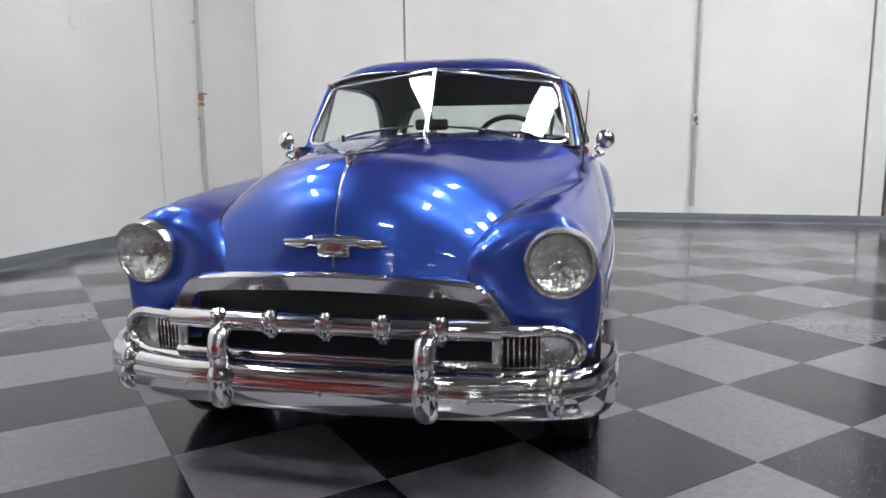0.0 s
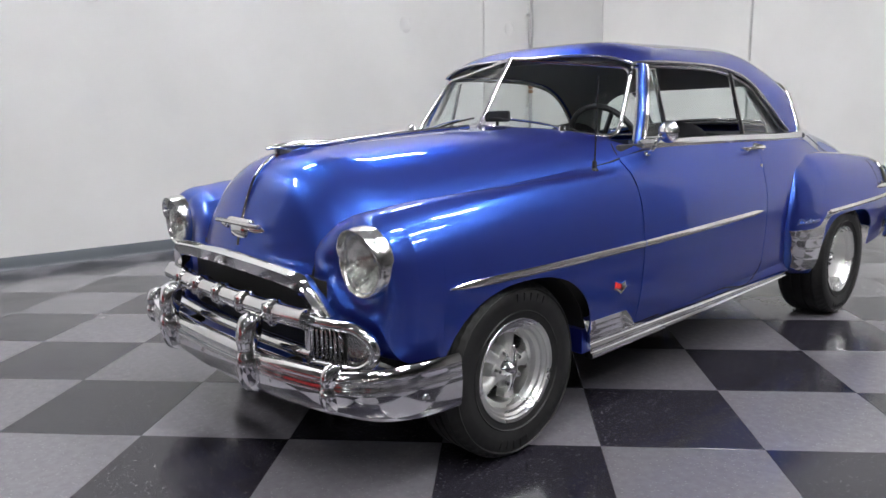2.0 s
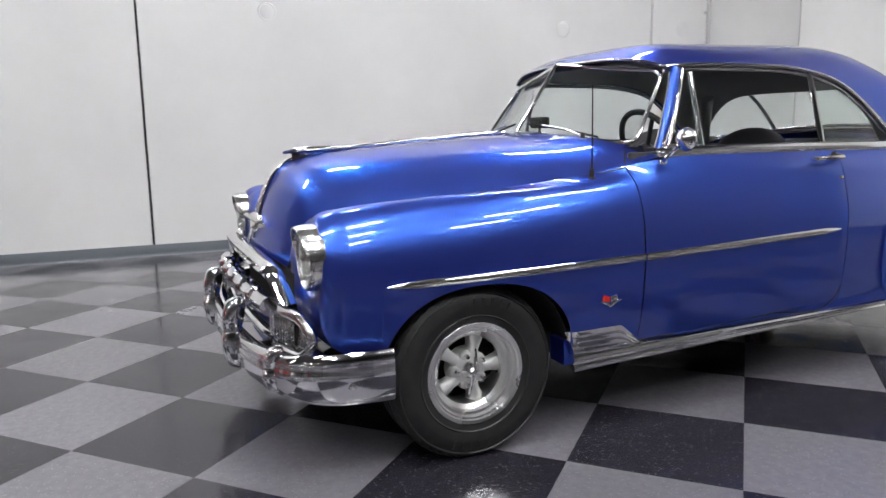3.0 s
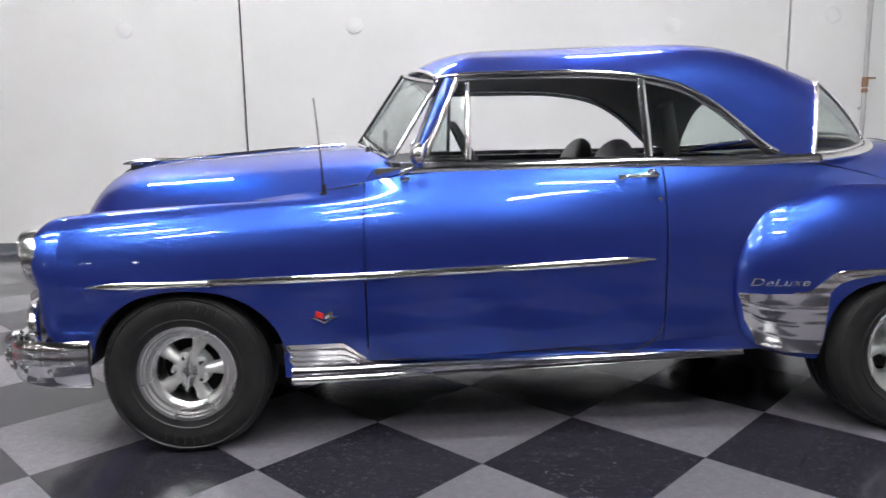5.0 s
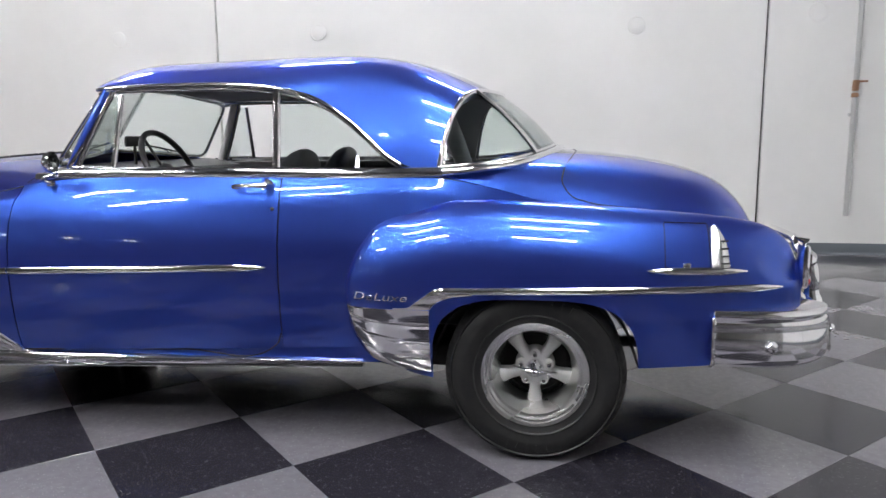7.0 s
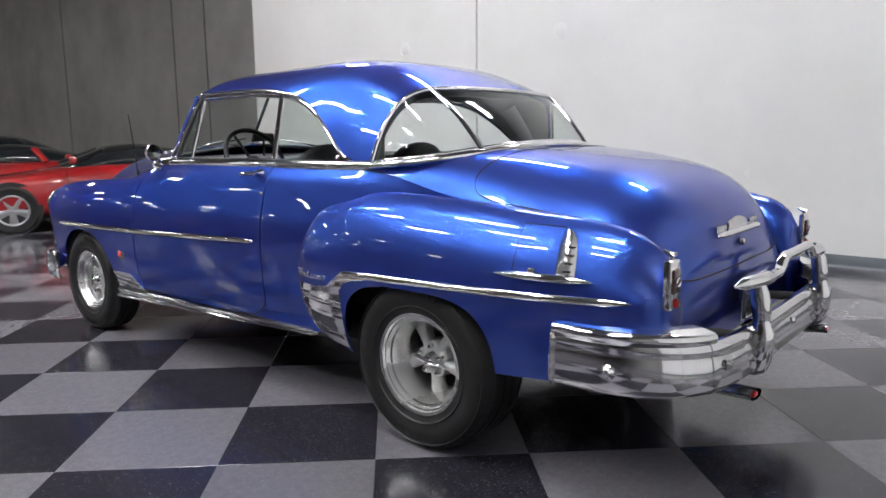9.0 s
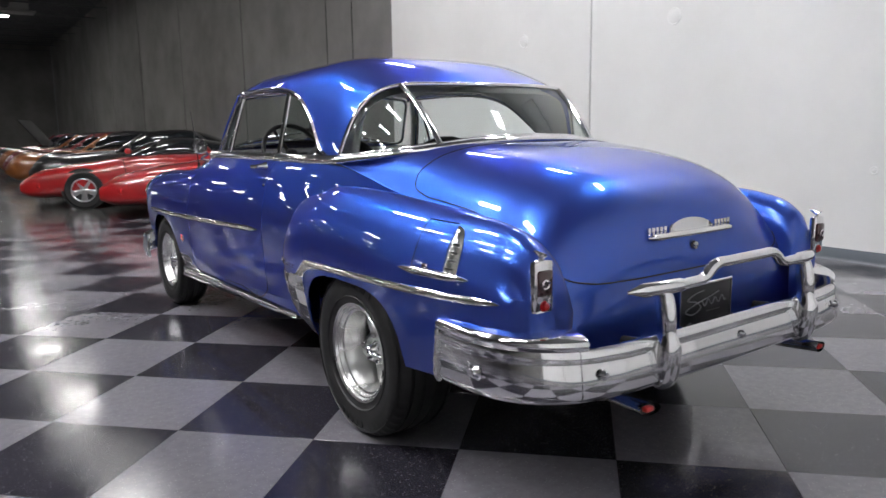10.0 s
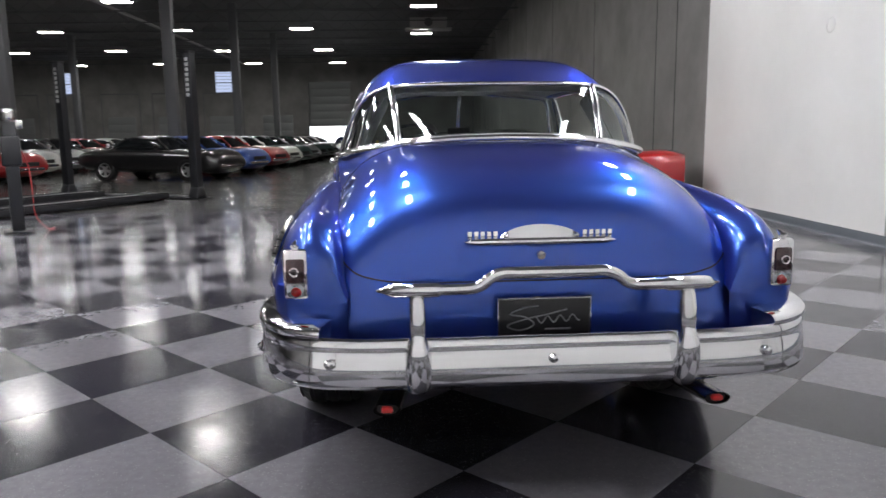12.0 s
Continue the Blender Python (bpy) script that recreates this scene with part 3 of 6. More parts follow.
# feature lines of one body side: rows of x, then y and z of each line
SIDE_X = [-0.45, -0.30, 0.0, 0.3, 0.6, 0.85, 1.3, 1.9, 2.3, 2.58, 2.75, 3.0, 3.3]
SIDE_LINES = [
    ([0.5, 0.545, 0.62, 0.69, 0.75, 0.782, 0.785, 0.785, 0.782, 0.768, 0.752, 0.722, 0.7], [0.905, 0.94, 0.972, 1.006, 1.05, 1.094, 1.112, 1.112, 1.112, 1.112, 1.075, 1.0, 0.965]),
    ([0.61, 0.64, 0.685, 0.735, 0.784, 0.813, 0.821, 0.821, 0.813, 0.794, 0.77, 0.735, 0.71], [0.943, 0.966, 0.985, 1.003, 1.024, 1.05, 1.06, 1.06, 1.055, 1.045, 1.0, 0.94, 0.9]),
    ([0.72, 0.735, 0.76, 0.787, 0.810, 0.830, 0.8355, 0.8345, 0.825, 0.804, 0.786, 0.765, 0.74], [0.952, 0.972, 0.988, 1.002, 1.016, 1.028, 1.030, 1.030, 1.016, 0.99, 0.95, 0.9, 0.86]),
    ([0.805, 0.82, 0.84, 0.855, 0.862, 0.867, 0.867, 0.857, 0.846, 0.832, 0.82, 0.8, 0.78], [0.895, 0.91, 0.92, 0.934, 0.952, 0.958, 0.953, 0.948, 0.93, 0.901, 0.87, 0.83, 0.8]),
    ([0.841, 0.855, 0.874, 0.885, 0.892, 0.895, 0.892, 0.878, 0.863, 0.848, 0.836, 0.816, 0.796], [0.83, 0.84, 0.847, 0.855, 0.862, 0.865, 0.862, 0.86, 0.849, 0.836, 0.822, 0.792, 0.772]),
    ([0.862, 0.875, 0.893, 0.902, 0.908, 0.908, 0.903, 0.886, 0.868, 0.85, 0.84, 0.82, 0.8], [0.74, 0.745, 0.75, 0.752, 0.755, 0.755, 0.755, 0.755, 0.75, 0.75, 0.75, 0.73, 0.72]),
    ([0.858, 0.872, 0.893, 0.902, 0.908, 0.906, 0.9, 0.882, 0.865, 0.85, 0.84, 0.82, 0.8], [0.6] * 13),
    ([0.84, 0.855, 0.876, 0.888, 0.895, 0.893, 0.887, 0.872, 0.855, 0.84, 0.83, 0.81, 0.79], [0.48] * 13),
    ([0.8, 0.815, 0.838, 0.852, 0.858, 0.858, 0.854, 0.842, 0.83, 0.82, 0.81, 0.79, 0.77], [0.33] * 13),
]
FRONT_ARCH, REAR_ARCH = (0.035, 0.385, 0.34, 0.335, 2.3), (2.95, 0.395, 0.33, 0.33, 3.4)
DOOR_FRONT, DOOR_REAR = 0.735, 1.925


def arch(x, a):
    """Height of a wheel opening's edge at x: middle, half width, foot, rise, squareness."""
    q = np.clip(np.abs(x - a[0]) / a[1], 0, 1)
    return a[2] + a[3] * (1 - q ** a[4]) ** (1 / a[4])


def side_bottom(x):
    z = 0.352 + 0.0385 * (x - 0.42)
    if x < -0.34:
        z = 0.47 + 0.0 * x
    if abs(x - FRONT_ARCH[0]) < FRONT_ARCH[1]:
        z = max(z if x > 0.3 else 0.34, arch(x, FRONT_ARCH))
    if x > 2.50:
        z = max(z, 0.70)
    return z


def side_section(x, n, bottom):
    """Points (y, z) down one side at x, from the top line to the bottom edge."""
    near = x + np.linspace(-1, 1, 9) * min(0.22, x - SIDE_X[0], SIDE_X[-1] - x)
    ctl = np.array([[spline(near, SIDE_X, l[0]).mean(), spline(near, SIDE_X, l[1]).mean()] for l in SIDE_LINES])
    s = np.concatenate([[0], np.cumsum(np.linalg.norm(np.diff(ctl, axis=0), axis=1))])
    dense = spline(np.linspace(0, s[-1], 160), s, ctl)
    k = np.argmax(dense[:, 1] < bottom) if (dense[:, 1] < bottom).any() else len(dense)
    cut = dense[:max(k, 3)].copy()
    cut[-1, 1] = bottom
    return even(cut, n)


def side_panel(x0, x1, n=26, extra=()):
    xs = set(np.round(np.arange(x0, x1, 0.016), 4)) | {x0, x1}
    for e in extra:
        xs |= {round(v, 5) for v in e if x0 < v < x1}
    xs = sorted(xs)
    out = []
    for x in xs:
        sec = side_section(x, n, side_bottom(x))
        out.append(np.column_stack([np.full(n, x), sec]))
    return np.array(out)


def both(name, grid, parent, material=BLUE, label="", thick=0.004):
    """The same panel on both sides of the car."""
    made = []
    for s in (-1, 1):
        g = np.array(grid, float)
        g[..., 1] *= s
        made.append(part(name, sheet(name, g, material, thick), parent, label))
    return made


edge = FRONT_ARCH[0] + FRONT_ARCH[1] * np.concatenate([-np.cos(np.linspace(0, 0.5, 8)), np.cos(np.linspace(0, 0.5, 8))])
fender_grid = side_panel(-0.45, DOOR_FRONT - 0.003, extra=(edge,))
fenders = both("front_fender", fender_grid, car)
door_grid = side_panel(DOOR_FRONT + 0.003, DOOR_REAR - 0.003)
doors = both("door", door_grid, car)
quarter_grid = side_panel(DOOR_REAR + 0.003, 3.3)
quarters = both("quarter_panel", quarter_grid, car)

# rounded fender fronts
rim_yz = side_section(-0.45, 90, 0.47)
inner = smooth_line([(rim_yz[-1, 0], 0.47), (0.62, 0.46), (0.45, 0.50), (0.41, 0.66), (0.43, 0.82), tuple(rim_yz[0])], 60)
loop = np.concatenate([rim_yz, inner[1:-1]])
LAMP_Y, LAMP_Z, LAMP_R = 0.730, 0.797, 0.113
way = loop - np.array([LAMP_Y, LAMP_Z])
far = np.linalg.norm(way, axis=1)
way = way / far[:, None]
inward = np.clip(-(0.75 * way[:, 0] + 0.66 * way[:, 1]), 0, 1) ** 0.8
outer_edge = np.arange(len(loop)) < len(rim_yz)
rim_x = np.where(outer_edge, -0.45, np.interp(loop[:, 0], [0.42, 0.50], [-0.53, -0.45]))
for s in (-1, 1):
    rows = []
    for q in np.linspace(0, 1, 30):
        a = 0.5 * np.pi * q
        forward = math.sin(a) ** 0.9
        close_in = (1 - math.cos(a)) ** (1.0 + 0.0 * q)
        d = far + (LAMP_R - far) * close_in
        x = rim_x + (-0.548 - rim_x) * forward - 0.035 * inward * math.sin(np.pi * q) ** 0.7
        rows.append(np.column_stack([x, s * (LAMP_Y + way[:, 0] * d), LAMP_Z + way[:, 1] * d]))
    for x, d in ((-0.545, 0.106), (-0.47, 0.10), (-0.46, 0.05)):
        rows.append(np.column_stack([np.full(len(loop), x), s * (LAMP_Y + way[:, 0] * d), LAMP_Z + way[:, 1] * d]))
    g = np.array(rows)[::-1]
    me = mesh_of("fender_nose", g.reshape(-1, 3), grid_faces(len(rows), len(loop), False, True) + [tuple(range(len(loop)))], BLUE)
    part("fender_nose", me, fenders[0 if s < 0 else 1])


def crowned(stations, nu, nv, lo=-1.0, hi=1.0, xpow=2.2, blend=0):
    """A crowned panel between a centre line and an edge line. Station: centre x, z, edge x, y, z, squareness."""
    st = np.asarray(stations, float)
    c = np.column_stack([st[:, 0], st[:, 1]])
    s = np.concatenate([[0], np.cumsum(np.linalg.norm(np.diff(c, axis=0), axis=1) + np.linalg.norm(np.diff(st[:, 2:5], axis=0), axis=1))])
    a = spline(np.linspace(0, s[-1], nu), s, st)
    for _ in range(blend):
        a[1:-1] = 0.25 * a[:-2] + 0.5 * a[1:-1] + 0.25 * a[2:]
    v = np.linspace(lo, hi, nv)
    out = np.zeros((nu, nv, 3))
    w = np.abs(v)
    out[:, :, 1] = a[:, 3:4] * v
    out[:, :, 0] = a[:, 0:1] + (a[:, 2:3] - a[:, 0:1]) * w ** xpow
    out[:, :, 2] = a[:, 4:5] + (a[:, 1:2] - a[:, 4:5]) * (1 - w[None, :] ** a[:, 5:6])
    return out


HOOD = [(-0.635, 0.735, -0.575, 0.43, 0.715, 2.6), (-0.625, 0.80, -0.56, 0.44, 0.775, 2.6), (-0.605, 0.87, -0.535, 0.452, 0.83, 2.5),
        (-0.577, 0.955, -0.50, 0.475, 0.875, 2.4), (-0.532, 1.042, -0.45, 0.497, 0.905, 2.3), (-0.462, 1.100, -0.385, 0.52, 0.925, 2.3),
        (-0.37, 1.128, -0.30, 0.543, 0.941, 2.4), (-0.18, 1.15, -0.12, 0.588, 0.96, 2.5), (0.12, 1.175, 0.18, 0.66, 0.99, 2.7),
        (0.40, 1.194, 0.48, 0.728, 1.026, 2.9), (0.60, 1.204, 0.74, 0.770, 1.070, 3.0),
        (0.64, 1.208, 0.82, 0.776, 1.091, 3.0), (0.68, 1.205, 0.90, 0.78, 1.105, 3.2)]
hood = part("hood", sheet("hood", crowned(HOOD, 90, 61, blend=8), BLUE, 0.004, flip=True), car)

ROOF_LINES = [(0.925, 1.540, 1.035, 0.632, 1.486, 5.0), (0.97, 1.574, 1.07, 0.637, 1.492, 5.0), (1.08, 1.606, 1.16, 0.646, 1.496, 4.8),
              (1.40, 1.629, 1.45, 0.659, 1.498, 4.0), (1.75, 1.636, 1.75, 0.668, 1.492, 4.3), (2.0, 1.639, 1.95, 0.675, 1.462, 4.9),
              (2.25, 1.631, 2.08, 0.688, 1.415, 6.0), (2.44, 1.600, 2.20, 0.707, 1.335, 7.2), (2.57, 1.555, 2.31, 0.73, 1.24, 8.2),
              (2.68, 1.507, 2.41, 0.762, 1.14, 9.0), (2.765, 1.462, 2.56, 0.752, 1.138, 9.0)]
roof_grid = crowned(ROOF_LINES, 80, 65, blend=24)
roof = part("roof", sheet("roof", roof_grid, BLUE, 0.004, flip=True), car)
liner_grid = crowned([(a + 0.01 if a < 1 else a - 0.02 * (a > 2.3), b - 0.035, c, d * 0.955, e - 0.004, f) for a, b, c, d, e, f in ROOF_LINES], 80, 65, blend=24)
part("headliner", sheet("headliner", liner_grid, LINER), car, "grey cloth headliner")

DECK_LINES = [(3.055, 1.200, 2.58, 0.768, 1.112, 3.8), (3.17, 1.194, 2.75, 0.752, 1.075, 3.8), (3.36, 1.175, 3.0, 0.728, 1.002, 4.2),
              (3.55, 1.140, 3.28, 0.715, 0.972, 4.4), (3.69, 1.098, 3.50, 0.708, 0.945, 4.5), (3.79, 1.040, 3.67, 0.704, 0.895, 4.4),
              (3.858, 0.945, 3.785, 0.702, 0.825, 4.2), (3.896, 0.83, 3.845, 0.705, 0.735, 4.0), (3.915, 0.69, 3.892, 0.715, 0.61, 4), (3.915, 0.48, 3.9, 0.73, 0.46, 4)]
deck_grid = crowned(DECK_LINES, 100, 81, xpow=3.0, blend=60)
deck = part("rear_deck", sheet("rear_deck", deck_grid, BLUE, 0.004, flip=True), car)

# rear fenders: rows of x, crown height, and width factors
RF_X = [2.2, 2.5, 2.6, 2.75, 3.0, 3.2, 3.4, 3.6, 3.725, 3.815, 3.868, 3.897, 3.915]
RF_Z = [0.985, 0.995, 1.012, 1.020, 1.012, 1.0, 0.985, 0.968, 0.95, 0.925, 0.89, 0.86, 0.82]
RF_OUT = [0.945, 0.95, 0.953, 0.957, 0.960, 0.960, 0.957, 0.942, 0.923, 0.903, 0.886, 0.87, 0.855]


def rear_fender_controls(x):
    zc, yo = spline(x, RF_X, RF_Z), spline(x, RF_X, RF_OUT)
    inner_y = np.interp(x, [2.2, 2.7, 3.0, 3.3, 3.915], [0.72, 0.70, 0.66, 0.64, 0.65])
    inner_z = np.interp(x, [2.2, 2.7, 3.0, 3.3, 3.55, 3.68, 3.77, 3.915], [0.99, 0.985, 0.94, 0.90, 0.86, 0.81, 0.74, 0.68])
    k = (yo - 0.76) / 0.2
    return np.array([(inner_y, inner_z), (0.70 + 0.01 * k, zc - 0.028), (0.775, zc), (0.76 + 0.115 * k, zc - 0.055), (0.76 + 0.165 * k, zc - 0.14),
                     (yo - 0.004, 0.74), (yo, 0.64), (yo - 0.012, 0.52), (yo - 0.035, 0.40), (yo - 0.06, 0.315)])


NOSE_X = [2.66, 2.56, 2.46, 2.335, 2.255, 2.212, 2.205, 2.225, 2.30, 2.43]
NOSE_Y = [0.74, 0.775, 0.80, 0.835, 0.85, 0.868, 0.868, 0.86, 0.835, 0.80]
NOSE_Z = [0.99, 1.0, 0.985, 0.93, 0.84, 0.72, 0.62, 0.50, 0.375, 0.325]


def rear_bottom(x):
    z = 0.40 + 0.075 * (x - 3.35) if x > 3.2 else 0.318
    if abs(x - REAR_ARCH[0]) < REAR_ARCH[1]:
        z = max(0.32, arch(x, REAR_ARCH))
    return z


def rear_fender_grid(nv=40):
    e = REAR_ARCH[0] + REAR_ARCH[1] * np.concatenate([-np.cos(np.linspace(0, 0.5, 8)), np.cos(np.linspace(0, 0.5, 8))])
    xs = sorted(set(np.round(np.concatenate([2.2 + 0.36 * np.linspace(0, 1, 34) ** 1.5, np.arange(2.58, 3.915, 0.016), e, [3.915]]), 4)))
    kv = np.linspace(0, 1, 10)
    rows = []
    for x in xs:
        ctl = rear_fender_controls(max(x, 2.205))
        s = np.concatenate([[0], np.cumsum(np.linalg.norm(np.diff(ctl, axis=0), axis=1))])
        vv = np.linspace(0, 1, 240)
        yz = spline(np.interp(vv, kv, s), s, ctl)
        nx, ny, nz = spline(vv, kv, NOSE_X), spline(vv, kv, NOSE_Y), spline(vv, kv, NOSE_Z)
        q = np.clip((x - nx) / 0.26, 0, 1)
        f = np.sqrt(1 - (1 - q) ** 2)
        pts = np.column_stack([np.maximum(x, nx), ny + (yz[:, 0] - ny) * f, nz + (yz[:, 1] - nz) * np.minimum(1, q * 1.6) ** 0.8])
        b = rear_bottom(x)
        low = pts[:, 2] < b
        k = np.argmax(low) if low[60:].any() and low.any() else len(pts)
        cut = pts[:max(k, 8)].copy()
        if k < len(pts) and abs(cut[-1, 2] - b) < 0.2:
            cut[-1, 2] = b
        rows.append(even(cut, nv))
    return np.array(rows)


rf_grid = rear_fender_grid()
rear_fenders = both("rear_fender", rf_grid, car)
# rounded tail ends that carry the lamps
for s in (-1, 1):
    last = np.concatenate([rf_grid[-1], [(3.915, 0.70, 0.45), (3.915, 0.655, 0.55), rf_grid[-1][0]]])
    c = np.array([3.935, 0.80, 0.66])
    rows = [last]
    for q in np.linspace(0.12, 1, 9):
        ring = last + (c - last) * q
        ring[:, 0] = 3.915 + 0.02 * np.sqrt(1 - (1 - q) ** 2)
        rows.append(ring)
    g = np.array(rows)
    g[..., 1] *= s
    part("fender_tail", sheet("fender_tail", g, BLUE), rear_fenders[0 if s < 0 else 1])

# one joined copy in memory, to lay trim on


def skin(grids):
    verts, faces, k = [], [], 0
    for g in grids:
        g = np.asarray(g, float)
        faces += [tuple(i + k for i in f) for f in grid_faces(*g.shape[:2])]
        verts += [tuple(v) for v in g.reshape(-1, 3)]
        k = len(verts)
    return BVHTree.FromPolygons(verts, faces)


mirror_y = np.array([1, -1, 1])
SKIN = skin([g * mirror_y for g in (fender_grid, door_grid, quarter_grid, rf_grid)])
DECK_SKIN = skin([deck_grid])
HOOD_SKIN = skin([crowned(HOOD, 90, 61, blend=8)])


def on_side(x, z, out=0.0):
    """The point of the driver's flank at x, z, a little off the paint."""
    hit, nrm, _, _ = SKIN.ray_cast(Vector((x, -2.0, z)), Vector((0, 1, 0)))
    if hit is None:
        return np.array([x, -0.86 - out, z])
    if nrm.y > 0:
        nrm = -nrm
    return np.array(hit + nrm * out)


def flank(points, out=0.0):
    return np.array([on_side(x, z, out) for x, z in points])


def trim_pair(name, path, radius, parent_list, flat=1.0, label="", material=CHROME, sides=8):
    for s, parent in zip((-1, 1), parent_list):
        p = np.array(path, float)
        if s > 0:
            p[:, 1] *= -1
        part(name, tube(name, p, radius, material, sides, flat, up=(0, -s * 1.0, 0.001)), parent, label)


def taper(n, lead, tail):
    u = np.linspace(0, 1, n)
    return np.clip(np.minimum((u + 0.004) / lead if lead else 1.0 + 0 * u, (1.004 - u) / tail if tail else 1.0 + 0 * u), 0.05, 1) ** 0.6


# side spears
xs = np.linspace(-0.335, DOOR_FRONT - 0.004, 50)
trim_pair("side_spear", flank([(x, 0.697 + 0.0215 * (x + 0.33)) for x in xs], 0.004), 0.0145 * taper(50, 0.12, 0), fenders, 0.55, "bright side spear")
xs = np.linspace(DOOR_FRONT + 0.004, 1.875, 50)
trim_pair("side_spear", flank([(x, 0.72 + 0.028 * (x - 0.74)) for x in xs], 0.004), 0.0145 * taper(50, 0, 0.1), doors, 0.55, "bright side spear")
xs = np.linspace(2.575, 3.845, 70)
trim_pair("side_spear", flank([(x, 0.683 + 0.029 * (x - 2.58)) for x in xs], 0.004), 0.014 * taper(70, 0.02, 0.08), rear_fenders, 0.6, "bright side spear")

# sills
for s in (-1, 1):
    xs = np.linspace(0.43, 2.26, 60)
    path = [(x, s * (0.862 - 0.008 * (x - 0.4)), 0.316 + 0.0225 * (x - 0.43)) for x in xs]
    h = np.column_stack([np.ones(60), np.interp(xs, [0.43, 2.26], [1.0, 0.5])])
    prof = [(-0.02, -0.034), (0.018, -0.034), (0.021, -0.026), (0.018, -0.014), (0.009, -0.007), (0.009, -0.002), (0.016, 0.004), (0.016, 0.016), (0.008, 0.028), (-0.004, 0.034), (-0.02, 0.036)]
    if s > 0:
        prof = [(-a, b) for a, b in prof][::-1]
    part("sill_moulding", sweep("sill_moulding", path, prof, CHROME, scale=h), car, "bright ribbed sill moulding")
    # painted rocker behind the moulding
    part("rocker", sweep("rocker", [(x, s * 0.80, 0.345 + 0.03 * (x - 0.43)) for x in np.linspace(0.40, 2.4, 12)], [(-0.05, -0.04), (0.05, -0.04), (0.05, 0.06), (-0.05, 0.06)], BLUE), car)

# lower shut line of the doors
for s, parent in zip((-1, 1), doors):
    seam_line = smooth_line([(1.922, 0.475), (1.905, 0.432), (1.868, 0.402), (1.5, 0.389), (1.1, 0.377), (0.745, 0.366)], 60)
    part("door_gap", tube("door_gap", flank(seam_line, 0.0005) * (1, -s, 1), 0.0032, BLACK, 5, 0.5, up=(0, -1, 0)), parent, "thin dark gap under the door")

# stone guards: ribbed bright shields laid over the paint
def shield(name, top, bottom, front_x, back_x, parents, ribs, nx=20, nz=44, out=0.005):
    """A ribbed sheet between two edge functions of x."""
    rows = []
    for u in np.linspace(0, 1, nx):
        col = []
        for v in np.linspace(0, 1, nz):
            z0, z1 = bottom(0.0), top(0.0)
            x = front_x(v) + (back_x(v) - front_x(v)) * u
            z = bottom(x) + (top(x) - bottom(x)) * v
            rib = 0.0022 * max(0.0, math.cos(2 * math.pi * v * ribs)) ** 8 if ribs and 0.06 < v < 0.94 else 0
            col.append(on_side(x, z, out + rib))
        rows.append(col)
    both_sides = np.array(rows)
    for s, parent in zip((-1, 1), parents):
        g = both_sides.copy()
        if s > 0:
            g[..., 1] *= -1
        part(name, sheet(name, g, CHROME, 0.003, sharp=60), parent, "bright ribbed stone guard")


shield("stone_guard", lambda x: np.interp(x, [0.37, 0.64, 0.75, 0.86], [0.447, 0.452, 0.366, 0.350]), lambda x: np.interp(x, [0.37, 0.86], [0.352, 0.338]),
       lambda v: 0.437 - 0.047 * v, lambda v: 0.86, fenders, 4)
shield("stone_guard", lambda x: 0.608, lambda x: np.interp(x, [2.2, 2.3, 2.42, 2.56], [0.50, 0.39, 0.35, 0.347]),
       lambda v: np.interp(v, [0, 0.3, 1], [2.31, 2.245, 2.214]), lambda v: 2.553, rear_fenders, 4)
shield("stone_guard_wing", lambda x: np.interp(x, [2.4, 2.47, 2.575, 2.72], [0.613, 0.616, 0.694, 0.676]), lambda x: np.interp(x, [2.4, 2.555, 2.58, 2.64, 2.72], [0.608, 0.609, 0.640, 0.662, 0.670]),
       lambda v: 2.41, lambda v: 2.72, rear_fenders, 0, nz=8)

# chrome belt moulding, drip rail, window frames
belt_path = [(0.88, -0.775, 1.119), (1.3, -0.782, 1.124), (1.9, -0.782, 1.124), (2.3, -0.78, 1.122), (2.58, -0.765, 1.126)]
band = smooth_line([(2.58, -0.765, 1.126), (2.73, -0.722, 1.138), (2.86, -0.63, 1.155), (2.965, -0.46, 1.180), (3.03, -0.25, 1.200), (3.05, 0.0, 1.207)], 40)
for s in (-1, 1):
    prof = [(0.0, -0.018), (0.008, -0.017), (0.012, -0.011), (0.0145, -0.002), (0.013, 0.007), (0.008, 0.016), (0.0, 0.022), (-0.012, 0.025), (-0.012, -0.01)]
    prof = prof if s < 0 else [(-a, b) for a, b in prof][::-1]
    part("belt_moulding", sweep("belt_moulding", smooth_line(belt_path, 60) * np.array([1, -s, 1]), prof, CHROME), car, "bright belt moulding")
full_band = np.concatenate([band, (band * (1, -1, 1))[::-1][1:]])
part("rear_window_moulding", tube("rear_window_moulding", full_band, 0.024, CHROME, 10, 0.75), car, "wide bright moulding under the rear window")
part("rear_window_reveal", tube("rear_window_reveal", full_band * (0.992, 0.985, 1) + np.array([0, 0, 0.018]), 0.008, CHROME, 8), car)

edge_r = roof_grid[:, 0]
cut = np.argmax(edge_r[:, 0] > 2.405)
for s in (-1, 1):
    rail = edge_r[:cut + 1] * (1, -s, 1)
    part("drip_rail", tube("drip_rail", rail + np.array([0, s * 0.004, -0.004]), 0.011, CHROME, 8, 0.8), roof, "bright drip rail")
    part("window_reveal", tube("window_reveal", rail * (1, 0.985, 1) + np.array([0, 0, -0.022]), 0.009, CHROME, 8), roof, "bright side window reveal")
back = roof_grid[-1]
part("rear_window_header", tube("rear_window_header", back + np.array([0.004, 0, 0]), 0.011, CHROME, 8, up=(1, 0, 0)), roof, "bright rear window surround")
head = roof_grid[0]
